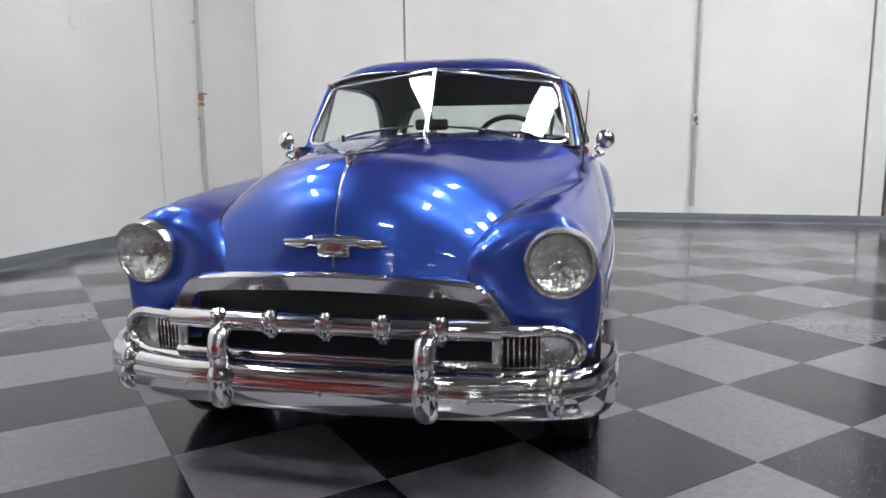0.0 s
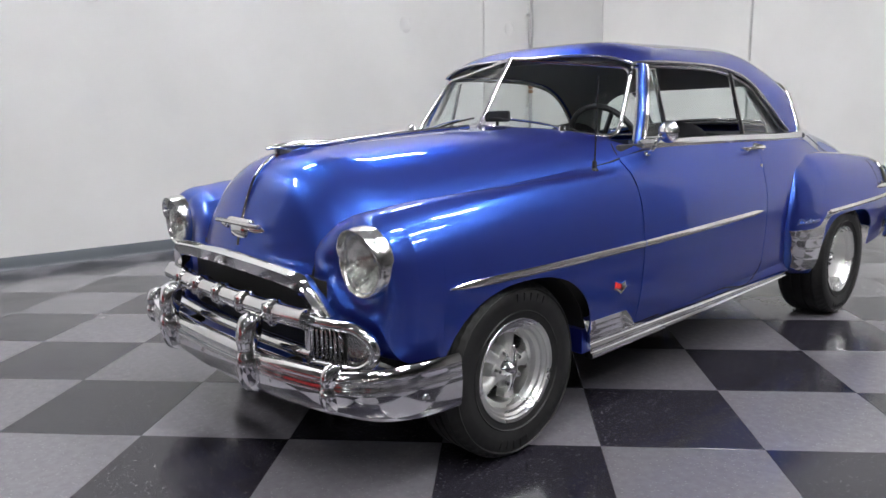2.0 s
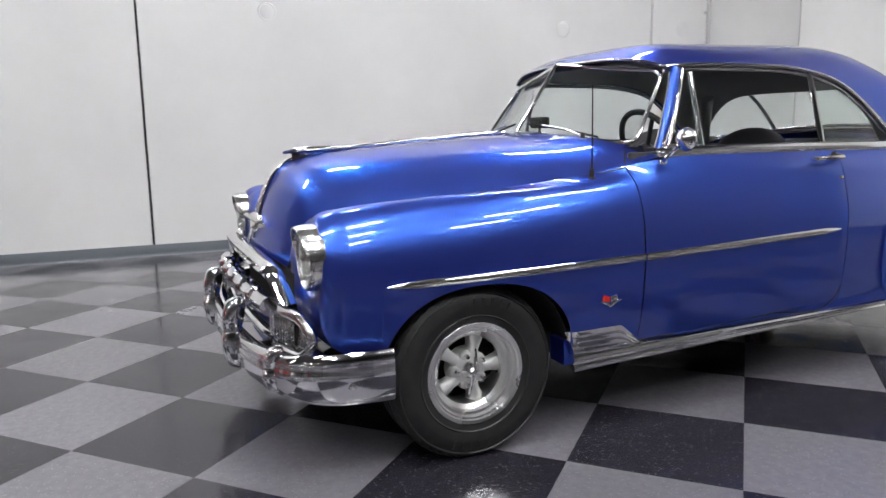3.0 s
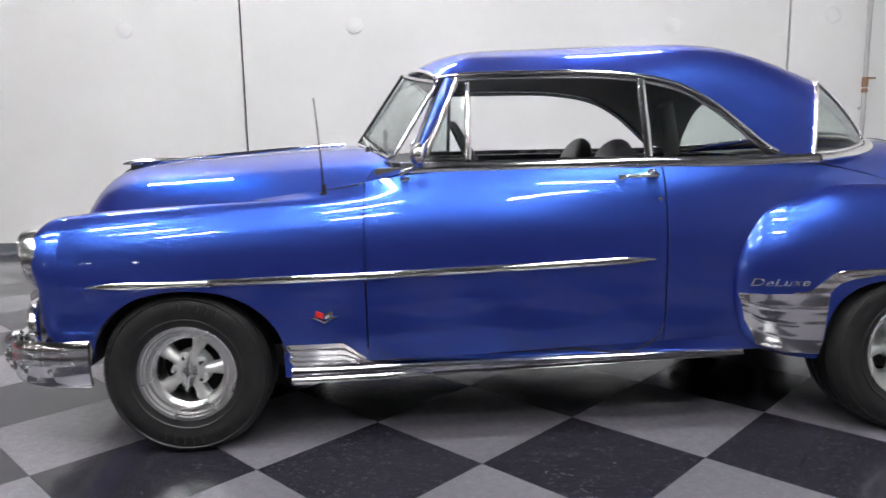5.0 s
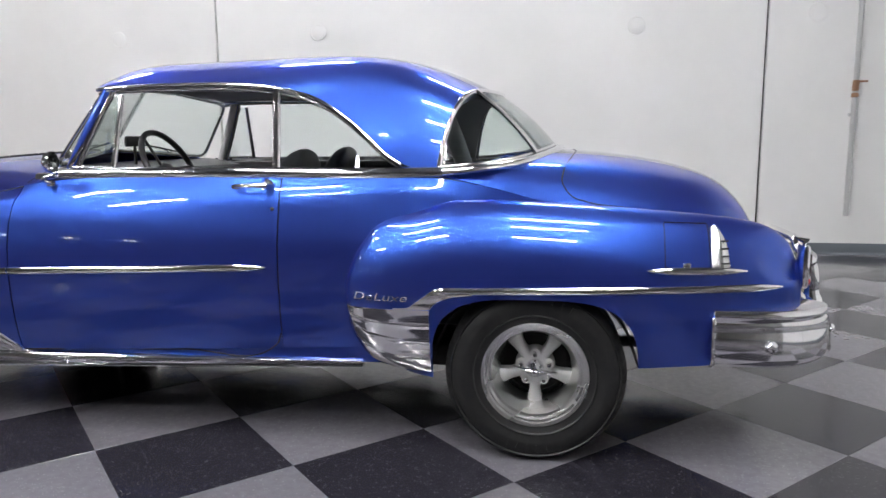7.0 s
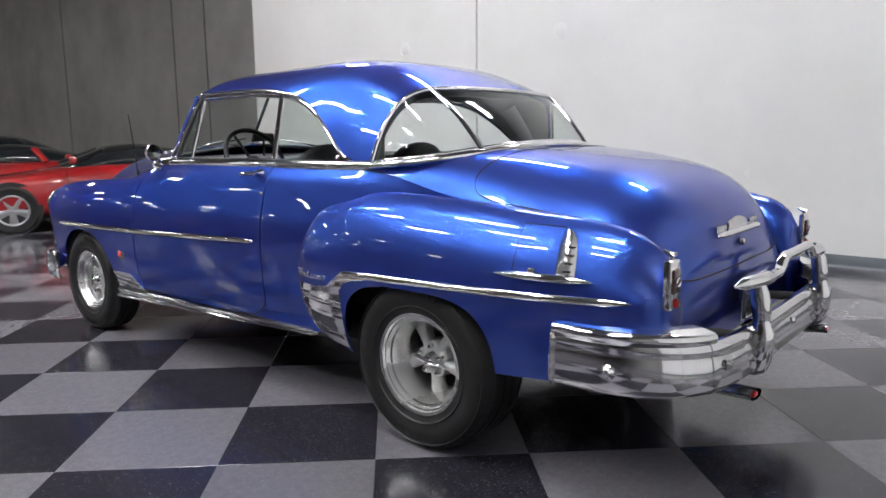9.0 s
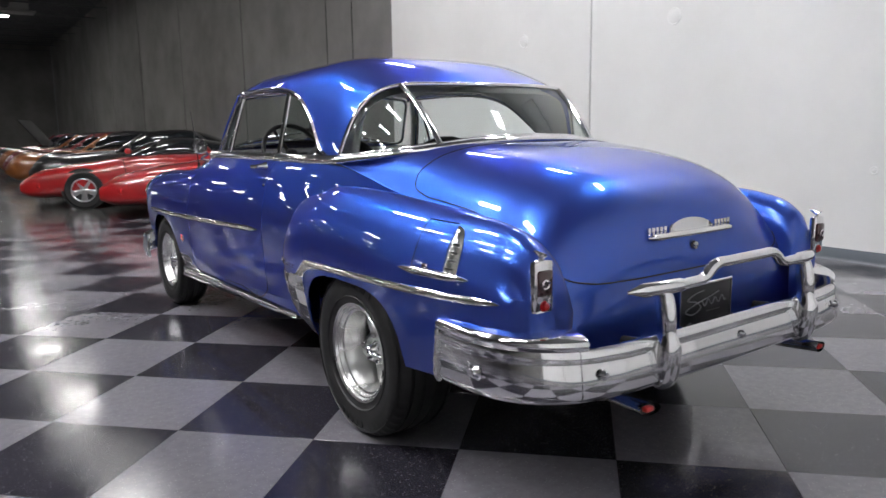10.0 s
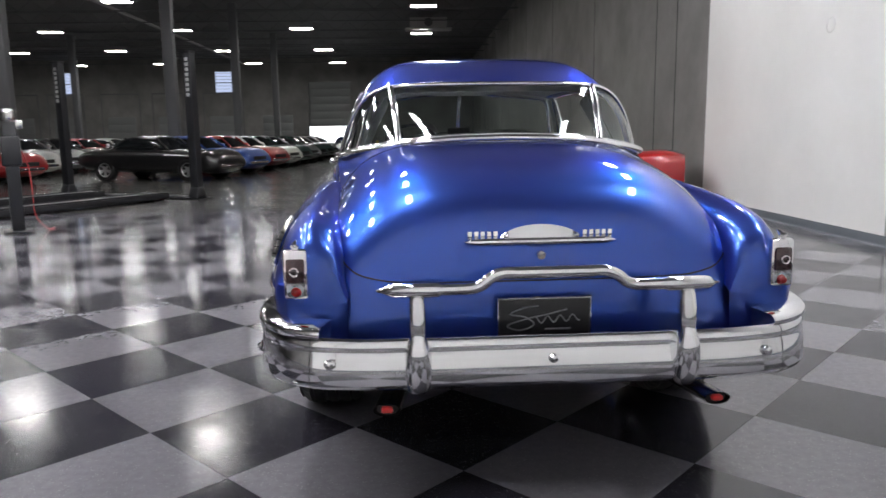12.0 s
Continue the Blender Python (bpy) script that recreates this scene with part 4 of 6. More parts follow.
part("windshield_header", tube("windshield_header", head + np.array([-0.004, 0, -0.006]), 0.007, CHROME, 8, up=(1, 0, 0)), roof, "bright windshield header trim")

# rear glass in three pieces
vv = np.linspace(-1, 1, len(back))
DIV = 0.645
low_line = full_band * (0.994, 0.985, 1) + np.array([0, 0, 0.015])
low_y = np.sign(vv) * np.interp(np.abs(vv), [0, DIV, 1], [0, 0.455, 0.7535])
low = np.column_stack([np.interp(low_y, low_line[:, 1], low_line[:, 0]), low_y, np.interp(low_y, low_line[:, 1], low_line[:, 2])])


def rear_pane(a, b):
    idx = [i for i, v in enumerate(vv) if a <= v <= b]
    rows = []
    for t in np.linspace(0, 1, 12):
        line = back[idx] + (low[idx] - back[idx]) * t
        line[:, 0] += 0.012 * math.sin(math.pi * t)
        line[:, 2] += 0.010 * math.sin(math.pi * t)
        rows.append(line)
    return np.array(rows)


for a, b in ((-1, -DIV + 0.02), (-DIV, DIV), (DIV - 0.02, 1)):
    pane = part("rear_window_pane", sheet("rear_window_pane", rear_pane(a, b), CLEAR, 0.004), car, "clear curved rear window glass")
    pane.visible_shadow = False
for v in (-DIV, DIV):
    i = int(np.argmin(np.abs(vv - v)))
    line = np.array([back[i] + (low[i] - back[i]) * t + np.array([0.012, 0, 0.010]) * math.sin(math.pi * t) for t in np.linspace(0, 1, 12)])
    part("rear_window_divider", tube("rear_window_divider", line + np.array([0.004, 0, 0.004]), 0.016, CHROME, 8, 0.6, up=(1, 0, 0.5)), car, "bright rear window divider")

# windshield: two flat panes in a vee with surround and divider
WS = {"cb": (0.6692, 0.0, 1.2058), "ct": (0.9038, 0.0, 1.5342), "sb": (0.8491, 0.6891, 1.1512), "st": (1.0479, 0.6139, 1.4628)}
for s in (-1, 1):
    cb, ct, sb, st = [np.array(WS[k]) * (1, s, 1) for k in ("cb", "ct", "sb", "st")]
    g = np.array([[(cb + (ct - cb) * v) * (1 - u) + (sb + (st - sb) * v) * u for v in np.linspace(0, 1, 8)] for u in np.linspace(0, 1, 10)])
    pane = part("windshield_pane", sheet("windshield_pane", g, CLEAR, 0.005), car, "clear flat windshield pane")
    pane.visible_shadow = False
    low, side, high = sb - cb, st - sb, ct - st
    turn = [np.array([p * (1 - k) ** 2 + q * 2 * k * (1 - k) + r * k * k for k in np.linspace(0, 1, 9)]) for p, q, r in
            ((cb + low * 0.90, sb, sb + side * 0.15), (sb + side * 0.86, st, st + high * 0.10))]
    around = even(np.vstack([[cb, cb + low * 0.5], turn[0], turn[1], [st + high * 0.5, ct]]), 90)
    part("windshield_surround", tube("windshield_surround", around + np.array([-0.006, 0, 0.004]), 0.011, CHROME, 8, 0.8, up=(0.75, 0, -0.65)), car, "bright windshield surround")
    # painted pillar
    a0, a1 = np.array([0.925, s * 0.735, 1.10]), np.array([1.085, s * 0.640, 1.472])
    pil = np.array([a0 + (a1 - a0) * t + np.array([0, s * 0.012 * math.sin(math.pi * t), 0]) for t in np.linspace(0, 1, 12)])
    part("windshield_pillar", tube("windshield_pillar", pil, 0.022, BLUE, 12, 0.85, up=(0, s, 0)), car)
    part("pillar_cover", tube("pillar_cover", pil + np.array([0.004, -s * 0.014, -0.004]), 0.021, LINER, 12, 0.85, up=(0, s, 0)), car, "grey inner pillar cover")
    part("pillar_trim", tube("pillar_trim", pil + np.array([0.030, s * 0.008, 0]), 0.011, CHROME, 8), car, "bright door pillar trim")
    # vent window
    v0, v1, v2 = np.array([0.945, s * 0.745, 1.148]), np.array([1.115, s * 0.655, 1.452]), np.array([1.152, s * 0.745, 1.148])
    v3 = np.array([1.158, s * 0.652, 1.455])
    vent = part("vent_window", sheet("vent_window", np.array([[v0, v2], [v1, v3]]), CLEAR, 0.004), doors[0 if s < 0 else 1], "clear triangular vent window")
    vent.visible_shadow = False
    part("vent_frame", tube("vent_frame", even([v2, v3], 8), 0.012, CHROME, 8), vent, "bright vent window post")
    part("vent_frame", tube("vent_frame", even([v0, v1], 8), 0.009, CHROME, 8), vent)
    part("vent_frame", tube("vent_frame", even([v0, v2], 6), 0.007, CHROME, 8), vent)
    # quarter glass with its bright leading edge
    b0, b1 = np.array([1.885, s * 0.748, 1.145]), np.array([1.868, s * 0.663, 1.475])
    k0, k1 = np.argmax(edge_r[:, 0] > 1.885), np.argmax(edge_r[:, 0] > 2.405)
    top = even(edge_r[k0:k1 + 1] * (1, -s, 1), 16) * (1, 0.978, 1) + np.array([0, 0, -0.02])
    bot = even([b0, (2.385, s * 0.748, 1.145)], 16)
    g = np.array([[bot[i] + (top[i] - bot[i]) * t for t in np.linspace(0, 1, 8)] for i in range(16)])
    if s < 0:
        pane = part("quarter_window", sheet("quarter_window", g, CLEAR, 0.004), quarters[0], "clear quarter window glass")
        pane.visible_shadow = False
        part("quarter_window_edge", tube("quarter_window_edge", even([b0, b1], 8), 0.017, CHROME, 8, 0.7, up=(0, 1, 0)), pane, "wide bright window edge")
    # wipers
    w0 = np.array([0.741, s * 0.46, 1.192])
    arm = smooth_line([w0, (0.733, s * 0.38, 1.214), (0.715, s * 0.26, 1.232), (0.704, s * 0.18, 1.242)], 14)
    wiper = part("wiper_arm", tube("wiper_arm", arm, 0.0045, STEEL, 6), car, "bright wiper arm")
    part("wiper_blade", tube("wiper_blade", smooth_line([(0.792, s * 0.50, 1.186), (0.745, s * 0.29, 1.222), (0.700, s * 0.07, 1.248)], 12), 0.005, DARK, 6), wiper, "black wiper blade with a bright back")
    part("wiper_pivot", lathe("wiper_pivot", [(0, 0.03), (0.014, 0.028), (0.02, 0.0)], CHROME, 14, "z"), wiper, matrix=Matrix.Translation(w0 + np.array([0, 0, -0.015])))
part("windshield_divider", tube("windshield_divider", even([np.array(WS["cb"]) + (-0.008, 0, 0), np.array(WS["ct"]) + (-0.008, 0, 0.008)], 8), 0.012, CHROME, 8, 0.7, up=(0.75, 0, -0.65)), car, "bright windshield divider")

# hood crest, ornament and front badge
crest = np.array([(h[0], 0, h[1] + 0.004) for h in HOOD[:-2]])
crest = smooth_line(crest, 80)
part("hood_crest", tube("hood_crest", crest[np.argmax(crest[:, 2] > 0.77):], 0.009, CHROME, 8, 0.6, up=(0, 1, 0)), hood, "bright centre strip")
wing = np.array([(-0.49, 1.137), (-0.44, 1.146), (-0.36, 1.152), (-0.27, 1.155), (-0.16, 1.158)])
orn = part("hood_ornament", tube("hood_ornament", np.column_stack([wing[:, 0], 0 * wing[:, 0], wing[:, 1]]), [0.008, 0.018, 0.020, 0.015, 0.004], CHROME, 12, 0.7), hood, "bright winged hood ornament")
for s in (-1, 1):
    part("ornament_wing", tube("ornament_wing", smooth_line([(-0.47, s * 0.008, 1.138), (-0.38, s * 0.045, 1.146), (-0.28, s * 0.05, 1.15), (-0.13, s * 0.03, 1.157)], 14), 0.016 * taper(14, 0.3, 0.6), CHROME, 8, 0.35), orn)
part("ornament_foot", block("ornament_foot", (0.07, 0.03, 0.06), CHROME, 0.01, (-0.42, 0, 1.115)), orn)
badge = part("front_badge", tube("front_badge", [(-0.612, y, 0.846 + 0.012 * (abs(y) < 0.09)) for y in np.linspace(-0.178, 0.178, 25)], 0.024 * taper(25, 0.3, 0.3), CHROME, 10, 1.0), hood, "bright winged front badge")
part("badge_centre", block("badge_centre", (0.05, 0.12, 0.062), CHROME, 0.018, (-0.612, 0, 0.835)), badge)
part("badge_bar", block("badge_bar", (0.03, 0.34, 0.016), STEEL, 0.006, (-0.628, 0, 0.862)), badge)

# grille
G = -0.655
# Solid black block behind the bars; the opening's shade is put in as colour.
part("grille_shade_block", block("grille_shade_block", (0.10, 1.06, 0.27), BLACK, 0.01, (-0.53, 0, 0.575)), car, "black block for the shade in the grille opening")
part("front_valance", sweep("front_valance", [(-0.50 - 0.11 * math.cos(a * 1.2), 0.80 * a, 0.425) for a in np.linspace(-1, 1, 40)], [(-0.03, -0.07), (0.03, -0.05), (0.045, 0.01), (0.01, 0.03), (-0.03, 0.03)], BLUE), car)
leg = [(-0.612, 0.585, 0.592), (-0.628, 0.545, 0.645), (-0.640, 0.512, 0.688), (-0.647, 0.490, 0.709), (-0.652, 0.462, 0.718), (-0.658, 0.40, 0.725), (-0.672, 0.22, 0.736)]
top_arc = smooth_line([(x, -y, z) for x, y, z in leg] + [(-0.68, 0, 0.742)] + leg[::-1], 90)
grille = part("grille_moulding", sweep("grille_moulding", top_arc, [(-0.03, -0.022), (0.012, -0.026), (0.03, -0.016), (0.034, 0.003), (0.022, 0.022), (-0.005, 0.032), (-0.03, 0.027)], CHROME, up=(-0.35, 0, 0.94)), car, "broad bright upper grille moulding")
bar = [(-0.705 + 0.10 * abs(y) ** 2.2, y, 0.600) for y in np.linspace(-0.56, 0.56, 50)]
centre_bar = part("grille_bar", tube("grille_bar", bar, 0.036, CHROME, 14, 1.0), car, "bright round grille bar")
for y in (-0.375, -0.19, 0.0, 0.19, 0.375):
    part("grille_tooth", lathe("grille_tooth", [(0.0, 0.046), (0.012, 0.044), (0.018, 0.034), (0.035, 0.026), (0.039, 0.0), (0.035, -0.026), (0.020, -0.036), (0.012, -0.050), (0.0, -0.053)], CHROME, 18, "z"), centre_bar, matrix=Matrix.Translation((-0.715 + 0.10 * abs(y) ** 2.2, y, 0.600)))
    part("tooth_collar", lathe("tooth_collar", [(0.035, -0.024), (0.043, -0.02), (0.043, 0.02), (0.035, 0.024)], CHROME, 18, "y"), centre_bar, matrix=Matrix.Translation((-0.705 + 0.10 * abs(y) ** 2.2, y, 0.600)))
low_bar = [(-0.685 + 0.09 * abs(y) ** 2.2, y, 0.478) for y in np.linspace(-0.56, 0.56, 40)]
part("lower_grille_bar", tube("lower_grille_bar", low_bar, 0.022, CHROME, 12), car, "bright lower grille bar")
for s in (-1, 1):
    # parking lamp pods
    outline = []
    for a in np.linspace(-np.pi / 2, np.pi / 2, 18):
        outline.append((0.70 + 0.10 * math.cos(a), 0.522 + 0.072 * math.sin(a)))
    outline = [(0.545, 0.450)] + outline + [(0.545, 0.594)]
    ring = np.array([(-0.660 + 0.62 * max(0, y - 0.5) ** 1.75, s * y, z) for y, z in even(outline + [outline[0]], 61)[:-1]])
    pod = part("parking_lamp", tube("parking_lamp", ring, 0.021, CHROME, 10, closed=True, up=(1, 0, 0)), car, "oval bright parking lamp housing")
    part("lamp_back", sheet("lamp_back", np.array([ring * 1.0 + np.array([0.02, 0, 0]), np.tile(ring.mean(0) + np.array([0.02, 0, 0]), (len(ring), 1))]), STEEL), pod)
    part("lamp_lens", lathe("lamp_lens", [(0.0, -0.022), (0.03, -0.018), (0.05, -0.006), (0.056, 0.01)], LENS, 24, "x"), pod, "clear parking lamp lens", Matrix.Translation((-0.606, s * 0.728, 0.522)) @ Matrix.Rotation(radians(-24 * s), 4, "Z") @ Matrix.Diagonal((1, 1.15, 0.95, 1)))
    # plain black plate that paints the dark between the louvres
    part("louvre_shade_plate", block("louvre_shade_plate", (0.016, 0.125, 0.105), BLACK, 0.004), pod, "black plate for the shade between louvres", Matrix.Translation((-0.622, s * 0.615, 0.522)) @ Matrix.Rotation(radians(-16 * s), 4, "Z"))
    for k in range(7):
        part("louvre", block("louvre", (0.022, 0.0075, 0.098), CHROME, 0.003, (-0.655 + 0.006 * k, s * (0.562 + 0.0175 * k), 0.522)), pod)
    # headlamps
    hm = Matrix.Translation((-0.564, s * 0.730, 0.797)) @ Matrix.Diagonal((1, 0.89, 0.89, 1))
    bezel = part("headlamp", lathe("headlamp", [(0.130, 0.03), (0.131, 0.0), (0.128, -0.014), (0.123, -0.022), (0.116, -0.022), (0.110, -0.016), (0.107, -0.004)], STEEL, 48, "x"), car, "round headlamp with a bright hooded bezel", hm)
    part("lamp_lens", lathe("lamp_lens", [(0.0, -0.034), (0.03, -0.032), (0.06, -0.027), (0.088, -0.017), (0.107, -0.004)], LENS, 40, "x"), bezel, "clear faceted headlamp lens")
    dish = []
    for r in np.linspace(0.004, 0.107, 9):
        dish.append((r, 0.040 - 0.050 * (r / 0.107) ** 2))
    me = lathe("reflector", dish, PEARL, 40, "x", 5)
    for v in me.vertices:
        v.co.x += 0.005 * math.sin(24 * math.atan2(v.co.z, v.co.y)) * math.sin(160 * math.hypot(v.co.y, v.co.z))
    part("reflector", me, bezel, "faceted bright reflector")
    part("bulb", lathe("bulb", [(0, -0.03), (0.012, -0.026), (0.016, -0.01), (0.014, 0.03)], STEEL, 14, "x"), bezel)
    va = np.linspace(radians(5), radians(175), 31)
    rows = []
    for x, r in ((0.02, 0.1335), (-0.014, 0.133), (-0.034, 0.129), (-0.050, 0.124), (-0.049, 0.118), (-0.024, 0.113)):
        rows.append([(x if x > -0.02 else -0.02 + (x + 0.02) * math.sin(a) ** 0.7, r * math.cos(a), r * math.sin(a)) for a in va])
    part("lamp_hood", sheet("lamp_hood", np.array(rows), STEEL), bezel, "bright hood over the headlamp")

# front bumper
front_half = [(-0.33, 0.905), (-0.42, 0.903), (-0.51, 0.889), (-0.60, 0.845), (-0.672, 0.745), (-0.722, 0.58), (-0.752, 0.342), (-0.761, 0.15)]
fp = smooth_line([(x, -y, 0) for x, y in front_half] + [(-0.764, 0, 0)] + [(x, y, 0) for x, y in front_half[::-1]], 90)
ay = np.abs(fp[:, 1])
fp[:, 2] = 0.404
hs = np.column_stack([np.interp(ay, [0, 0.8, 0.892], [1, 1, 0.6]), np.interp(ay, [0, 0.6, 0.75, 0.86, 0.905], [1.06, 1.02, 1.06, 1.22, 1.30])])
FRONT_PROFILE = [(-0.012, -0.062), (0.010, -0.072), (0.022, -0.066), (0.030, -0.052), (0.035, -0.030), (0.0375, -0.004), (0.037, 0.020), (0.031, 0.030), (0.034, 0.042), (0.028, 0.058), (0.010, 0.069), (-0.012, 0.064), (-0.004, 0.03), (0.008, 0.0), (0.006, -0.04)]
prof = [(-a, b) for a, b in FRONT_PROFILE][::-1]
bumper = part("front_bumper", sweep("front_bumper", fp, prof, CHROME, scale=hs, sharp=50), car, "bright wrap-round front bumper")


def guard(name, parent, x, y, z0, z1, w, d, sign, label, slim=1.0):
    """A bulbous upright bumper guard: waisted, with rounded head and foot."""
    zs = np.linspace(z0, z1, 26)
    rows = []
    for z in zs:
        t = (z - z0) / (z1 - z0)
        end = (1 - abs(2 * t - 1) ** 8) ** 0.5
        waist = 1 - 0.22 * math.exp(-((t - 0.56) / 0.08) ** 2) + 0.10 * math.exp(-((t - 0.25) / 0.2) ** 2)
        waist *= 1 - (1 - slim) * min(1.0, max(0.0, (t - 0.50) / 0.12))
        ww, dd = w * (0.35 + 0.65 * end) * waist, d * (0.35 + 0.65 * end) * waist
        lean = 0.02 * math.sin(math.pi * t)
        rows.append([(x + sign * (lean + dd * math.cos(a)), y + ww * math.copysign(abs(math.sin(a)) ** 0.7, math.sin(a)), z) for a in np.linspace(0, 2 * np.pi, 20, endpoint=False)])
    g = np.array(rows)
    return part(name, mesh_of(name, g.reshape(-1, 3), grid_faces(len(rows), 20, False, True) + [tuple(range(20)), tuple(range(25 * 20 + 19, 25 * 20 - 1, -1))], CHROME, True, 60), parent, label)


for s in (-1, 1):
    guard("bumper_guard", bumper, -0.765, s * 0.342, 0.320, 0.600, 0.038, 0.042, -1, "tall bright bumper guard")
    guard("bumper_guard", bumper, -0.692, s * 0.730, 0.336, 0.500, 0.026, 0.032, -1, "small bright bumper guard")
    part("bumper_bolt", lathe("bumper_bolt", [(0, -0.016), (0.012, -0.014), (0.018, -0.004), (0.024, 0.0)], CHROME, 16, "y"), bumper, matrix=Matrix.Translation((-0.478, s * 0.908, 0.380)) @ (Matrix.Identity(4) if s < 0 else Matrix.Rotation(math.pi, 4, "Z")))
for y in (-0.45, 0.0, 0.45):
    part("bumper_bolt", lathe("bumper_bolt", [(0, -0.010), (0.009, -0.008), (0.014, 0.0)], CHROME, 14, "x"), bumper, matrix=Matrix.Translation((-0.796 + 0.06 * abs(y), y * 1.05, 0.40)))
for s in (-1, 1):
    part("bumper_bracket", pipe_between("bumper_bracket", (-0.72, s * 0.4, 0.41), (-0.3, s * 0.4, 0.42), 0.02, DARK), bumper)

# rear bumper with raised corners, guards and over-rider bar
rear_half = [(3.60, 0.945), (3.70, 0.945), (3.80, 0.938), (3.90, 0.905), (3.985, 0.84), (4.035, 0.75), (4.060, 0.62), (4.070, 0.40)]
rp = smooth_line([(x, -y, 0) for x, y in rear_half] + [(4.072, 0, 0)] + [(x, y, 0) for x, y in rear_half[::-1]], 90)
ay = np.abs(rp[:, 1])
rp[:, 2] = np.interp(ay, [0, 0.6, 0.8, 0.945], [0.512, 0.512, 0.515, 0.518])
hs = np.column_stack([np.interp(ay, [0, 0.75, 0.945], [1, 1, 0.5]), np.interp(ay, [0, 0.6, 0.8, 0.945], [1.2, 1.2, 1.22, 1.3])])
REAR_PROFILE = [(-0.012, -0.060), (0.006, -0.070), (0.020, -0.066), (0.033, -0.058), (0.041, -0.046), (0.0365, -0.005), (0.030, 0.026), (0.024, 0.036), (0.028, 0.046), (0.024, 0.060), (0.010, 0.070), (-0.012, 0.066), (0.006, 0.03), (0.014, 0.0), (0.010, -0.04)]
rear_bumper = part("rear_bumper", sweep("rear_bumper", rp, REAR_PROFILE, CHROME, scale=hs, sharp=50), car, "bright wrap-round rear bumper")
for s in (-1, 1):
    k = [i for i in range(len(rp)) if rp[i, 1] * s > 0.70]
    cap = rp[k].copy()
    cap[:, 2] += np.interp(np.abs(cap[:, 1]), [0.70, 0.8, 0.945], [0.088, 0.09, 0.095])
    cap = even(cap, 24)
    part("corner_ridge", sweep("corner_ridge", cap, [(-0.075, -0.034), (0.010, -0.034), (0.014, -0.012), (0.024, 0.0), (0.022, 0.016), (0.008, 0.026), (-0.075, 0.034)], CHROME, sharp=50), rear_bumper, "bright stepped bumper corner")
    guard("bumper_guard", rear_bumper, 4.088, s * 0.425, 0.418, 0.748, 0.039, 0.044, 1, "tall bright bumper guard", 0.72)
    part("bumper_bolt", lathe("bumper_bolt", [(0, -0.018), (0.012, -0.016), (0.020, -0.004), (0.026, 0.0)], CHROME, 16, "y"), rear_bumper, matrix=Matrix.Translation((3.80, s * 0.956, 0.505)) @ (Matrix.Identity(4) if s < 0 else Matrix.Rotation(math.pi, 4, "Z")))
    part("bumper_bolt", lathe("bumper_bolt", [(0, 0.014), (0.012, 0.012), (0.018, 0.0)], CHROME, 14, "x"), rear_bumper, matrix=Matrix.Translation((4.09, s * 0.70, 0.522)))
    end = rp[0] if s < 0 else rp[-1]
    part("bumper_end_roll", tube("bumper_end_roll", [end + np.array([0.0, s * (0.5 * o + 0.004), z * 1.3]) for o, z in REAR_PROFILE[1:11]], 0.009, CHROME, 8, up=(1, 0, 0)), rear_bumper, "rolled bright bumper end")
    k = int(np.argmin(np.abs(rp[:, 1] - s * 0.755)))
    tan = (rp[k + 1] - rp[k - 1]) / np.linalg.norm(rp[k + 1] - rp[k - 1])
    out = np.cross(tan, (0, 0, 1))
    part("bumper_joint", tube("bumper_joint", [rp[k] + out * (o * 1.0 + 0.0015) + np.array([0, 0, z * 1.21]) for o, z in REAR_PROFILE[1:11]], 0.0011, DARKTIP, 5), rear_bumper, "dark joint between bumper and end piece")
    part("bumper_bracket", pipe_between("bumper_bracket", (4.05, s * 0.4, 0.54), (3.5, s * 0.4, 0.5), 0.02, DARK), rear_bumper)
part("bumper_bolt", lathe("bumper_bolt", [(0, 0.012), (0.010, 0.010), (0.016, 0.0)], CHROME, 14, "x"), rear_bumper, matrix=Matrix.Translation((4.108, 0.0, 0.525)))
half = [(0, 0.800), (0.10, 0.800), (0.175, 0.797), (0.20, 0.786), (0.228, 0.764), (0.252, 0.756), (0.30, 0.754), (0.43, 0.752), (0.50, 0.747), (0.55, 0.742)]
over = smooth_line([(4.105 - 0.05 * max(0, y - 0.40) / 0.13, -y, z) for y, z in half[:0:-1]] + [(4.105 - 0.05 * max(0, y - 0.40) / 0.13, y, z) for y, z in half], 110)
part("overrider_bar", tube("overrider_bar", over, 0.021 * np.where(np.abs(np.abs(over[:, 1]) - 0.46) < 0.10, 1.25, 1.0) * np.clip((0.56 - np.abs(over[:, 1])) / 0.06, 0.15, 1), CHROME, 12, 0.9), rear_bumper, "bright raised over-rider bar")

# plate, boot badge, lock, tail lamps, exhausts
plate = part("number_plate", block("number_plate", (0.008, 0.305, 0.155), PLATE, 0.003, (3.955, 0, 0.607)), car, "black plate with silver script in a bright frame")
part("plate_frame", tube("plate_frame", [(3.958, -0.155, 0.529), (3.958, 0.155, 0.529), (3.958, 0.155, 0.685), (3.958, -0.155, 0.685)], 0.006, CHROME, 6, closed=True, up=(1, 0, 0)), plate)
swash = smooth_line([(-0.020, 0.048), (-0.075, 0.040), (-0.115, 0.022), (-0.060, 0.008), (-0.035, -0.012), (-0.085, -0.034), (-0.125, -0.020), (-0.060, 0.004), (0.010, 0.018), (0.075, 0.034)], 70)
part("plate_script", tube("plate_script", [(3.962, y, 0.612 + z) for y, z in swash], 0.0026, SILVER, 6, up=(1, 0, 0)), plate)
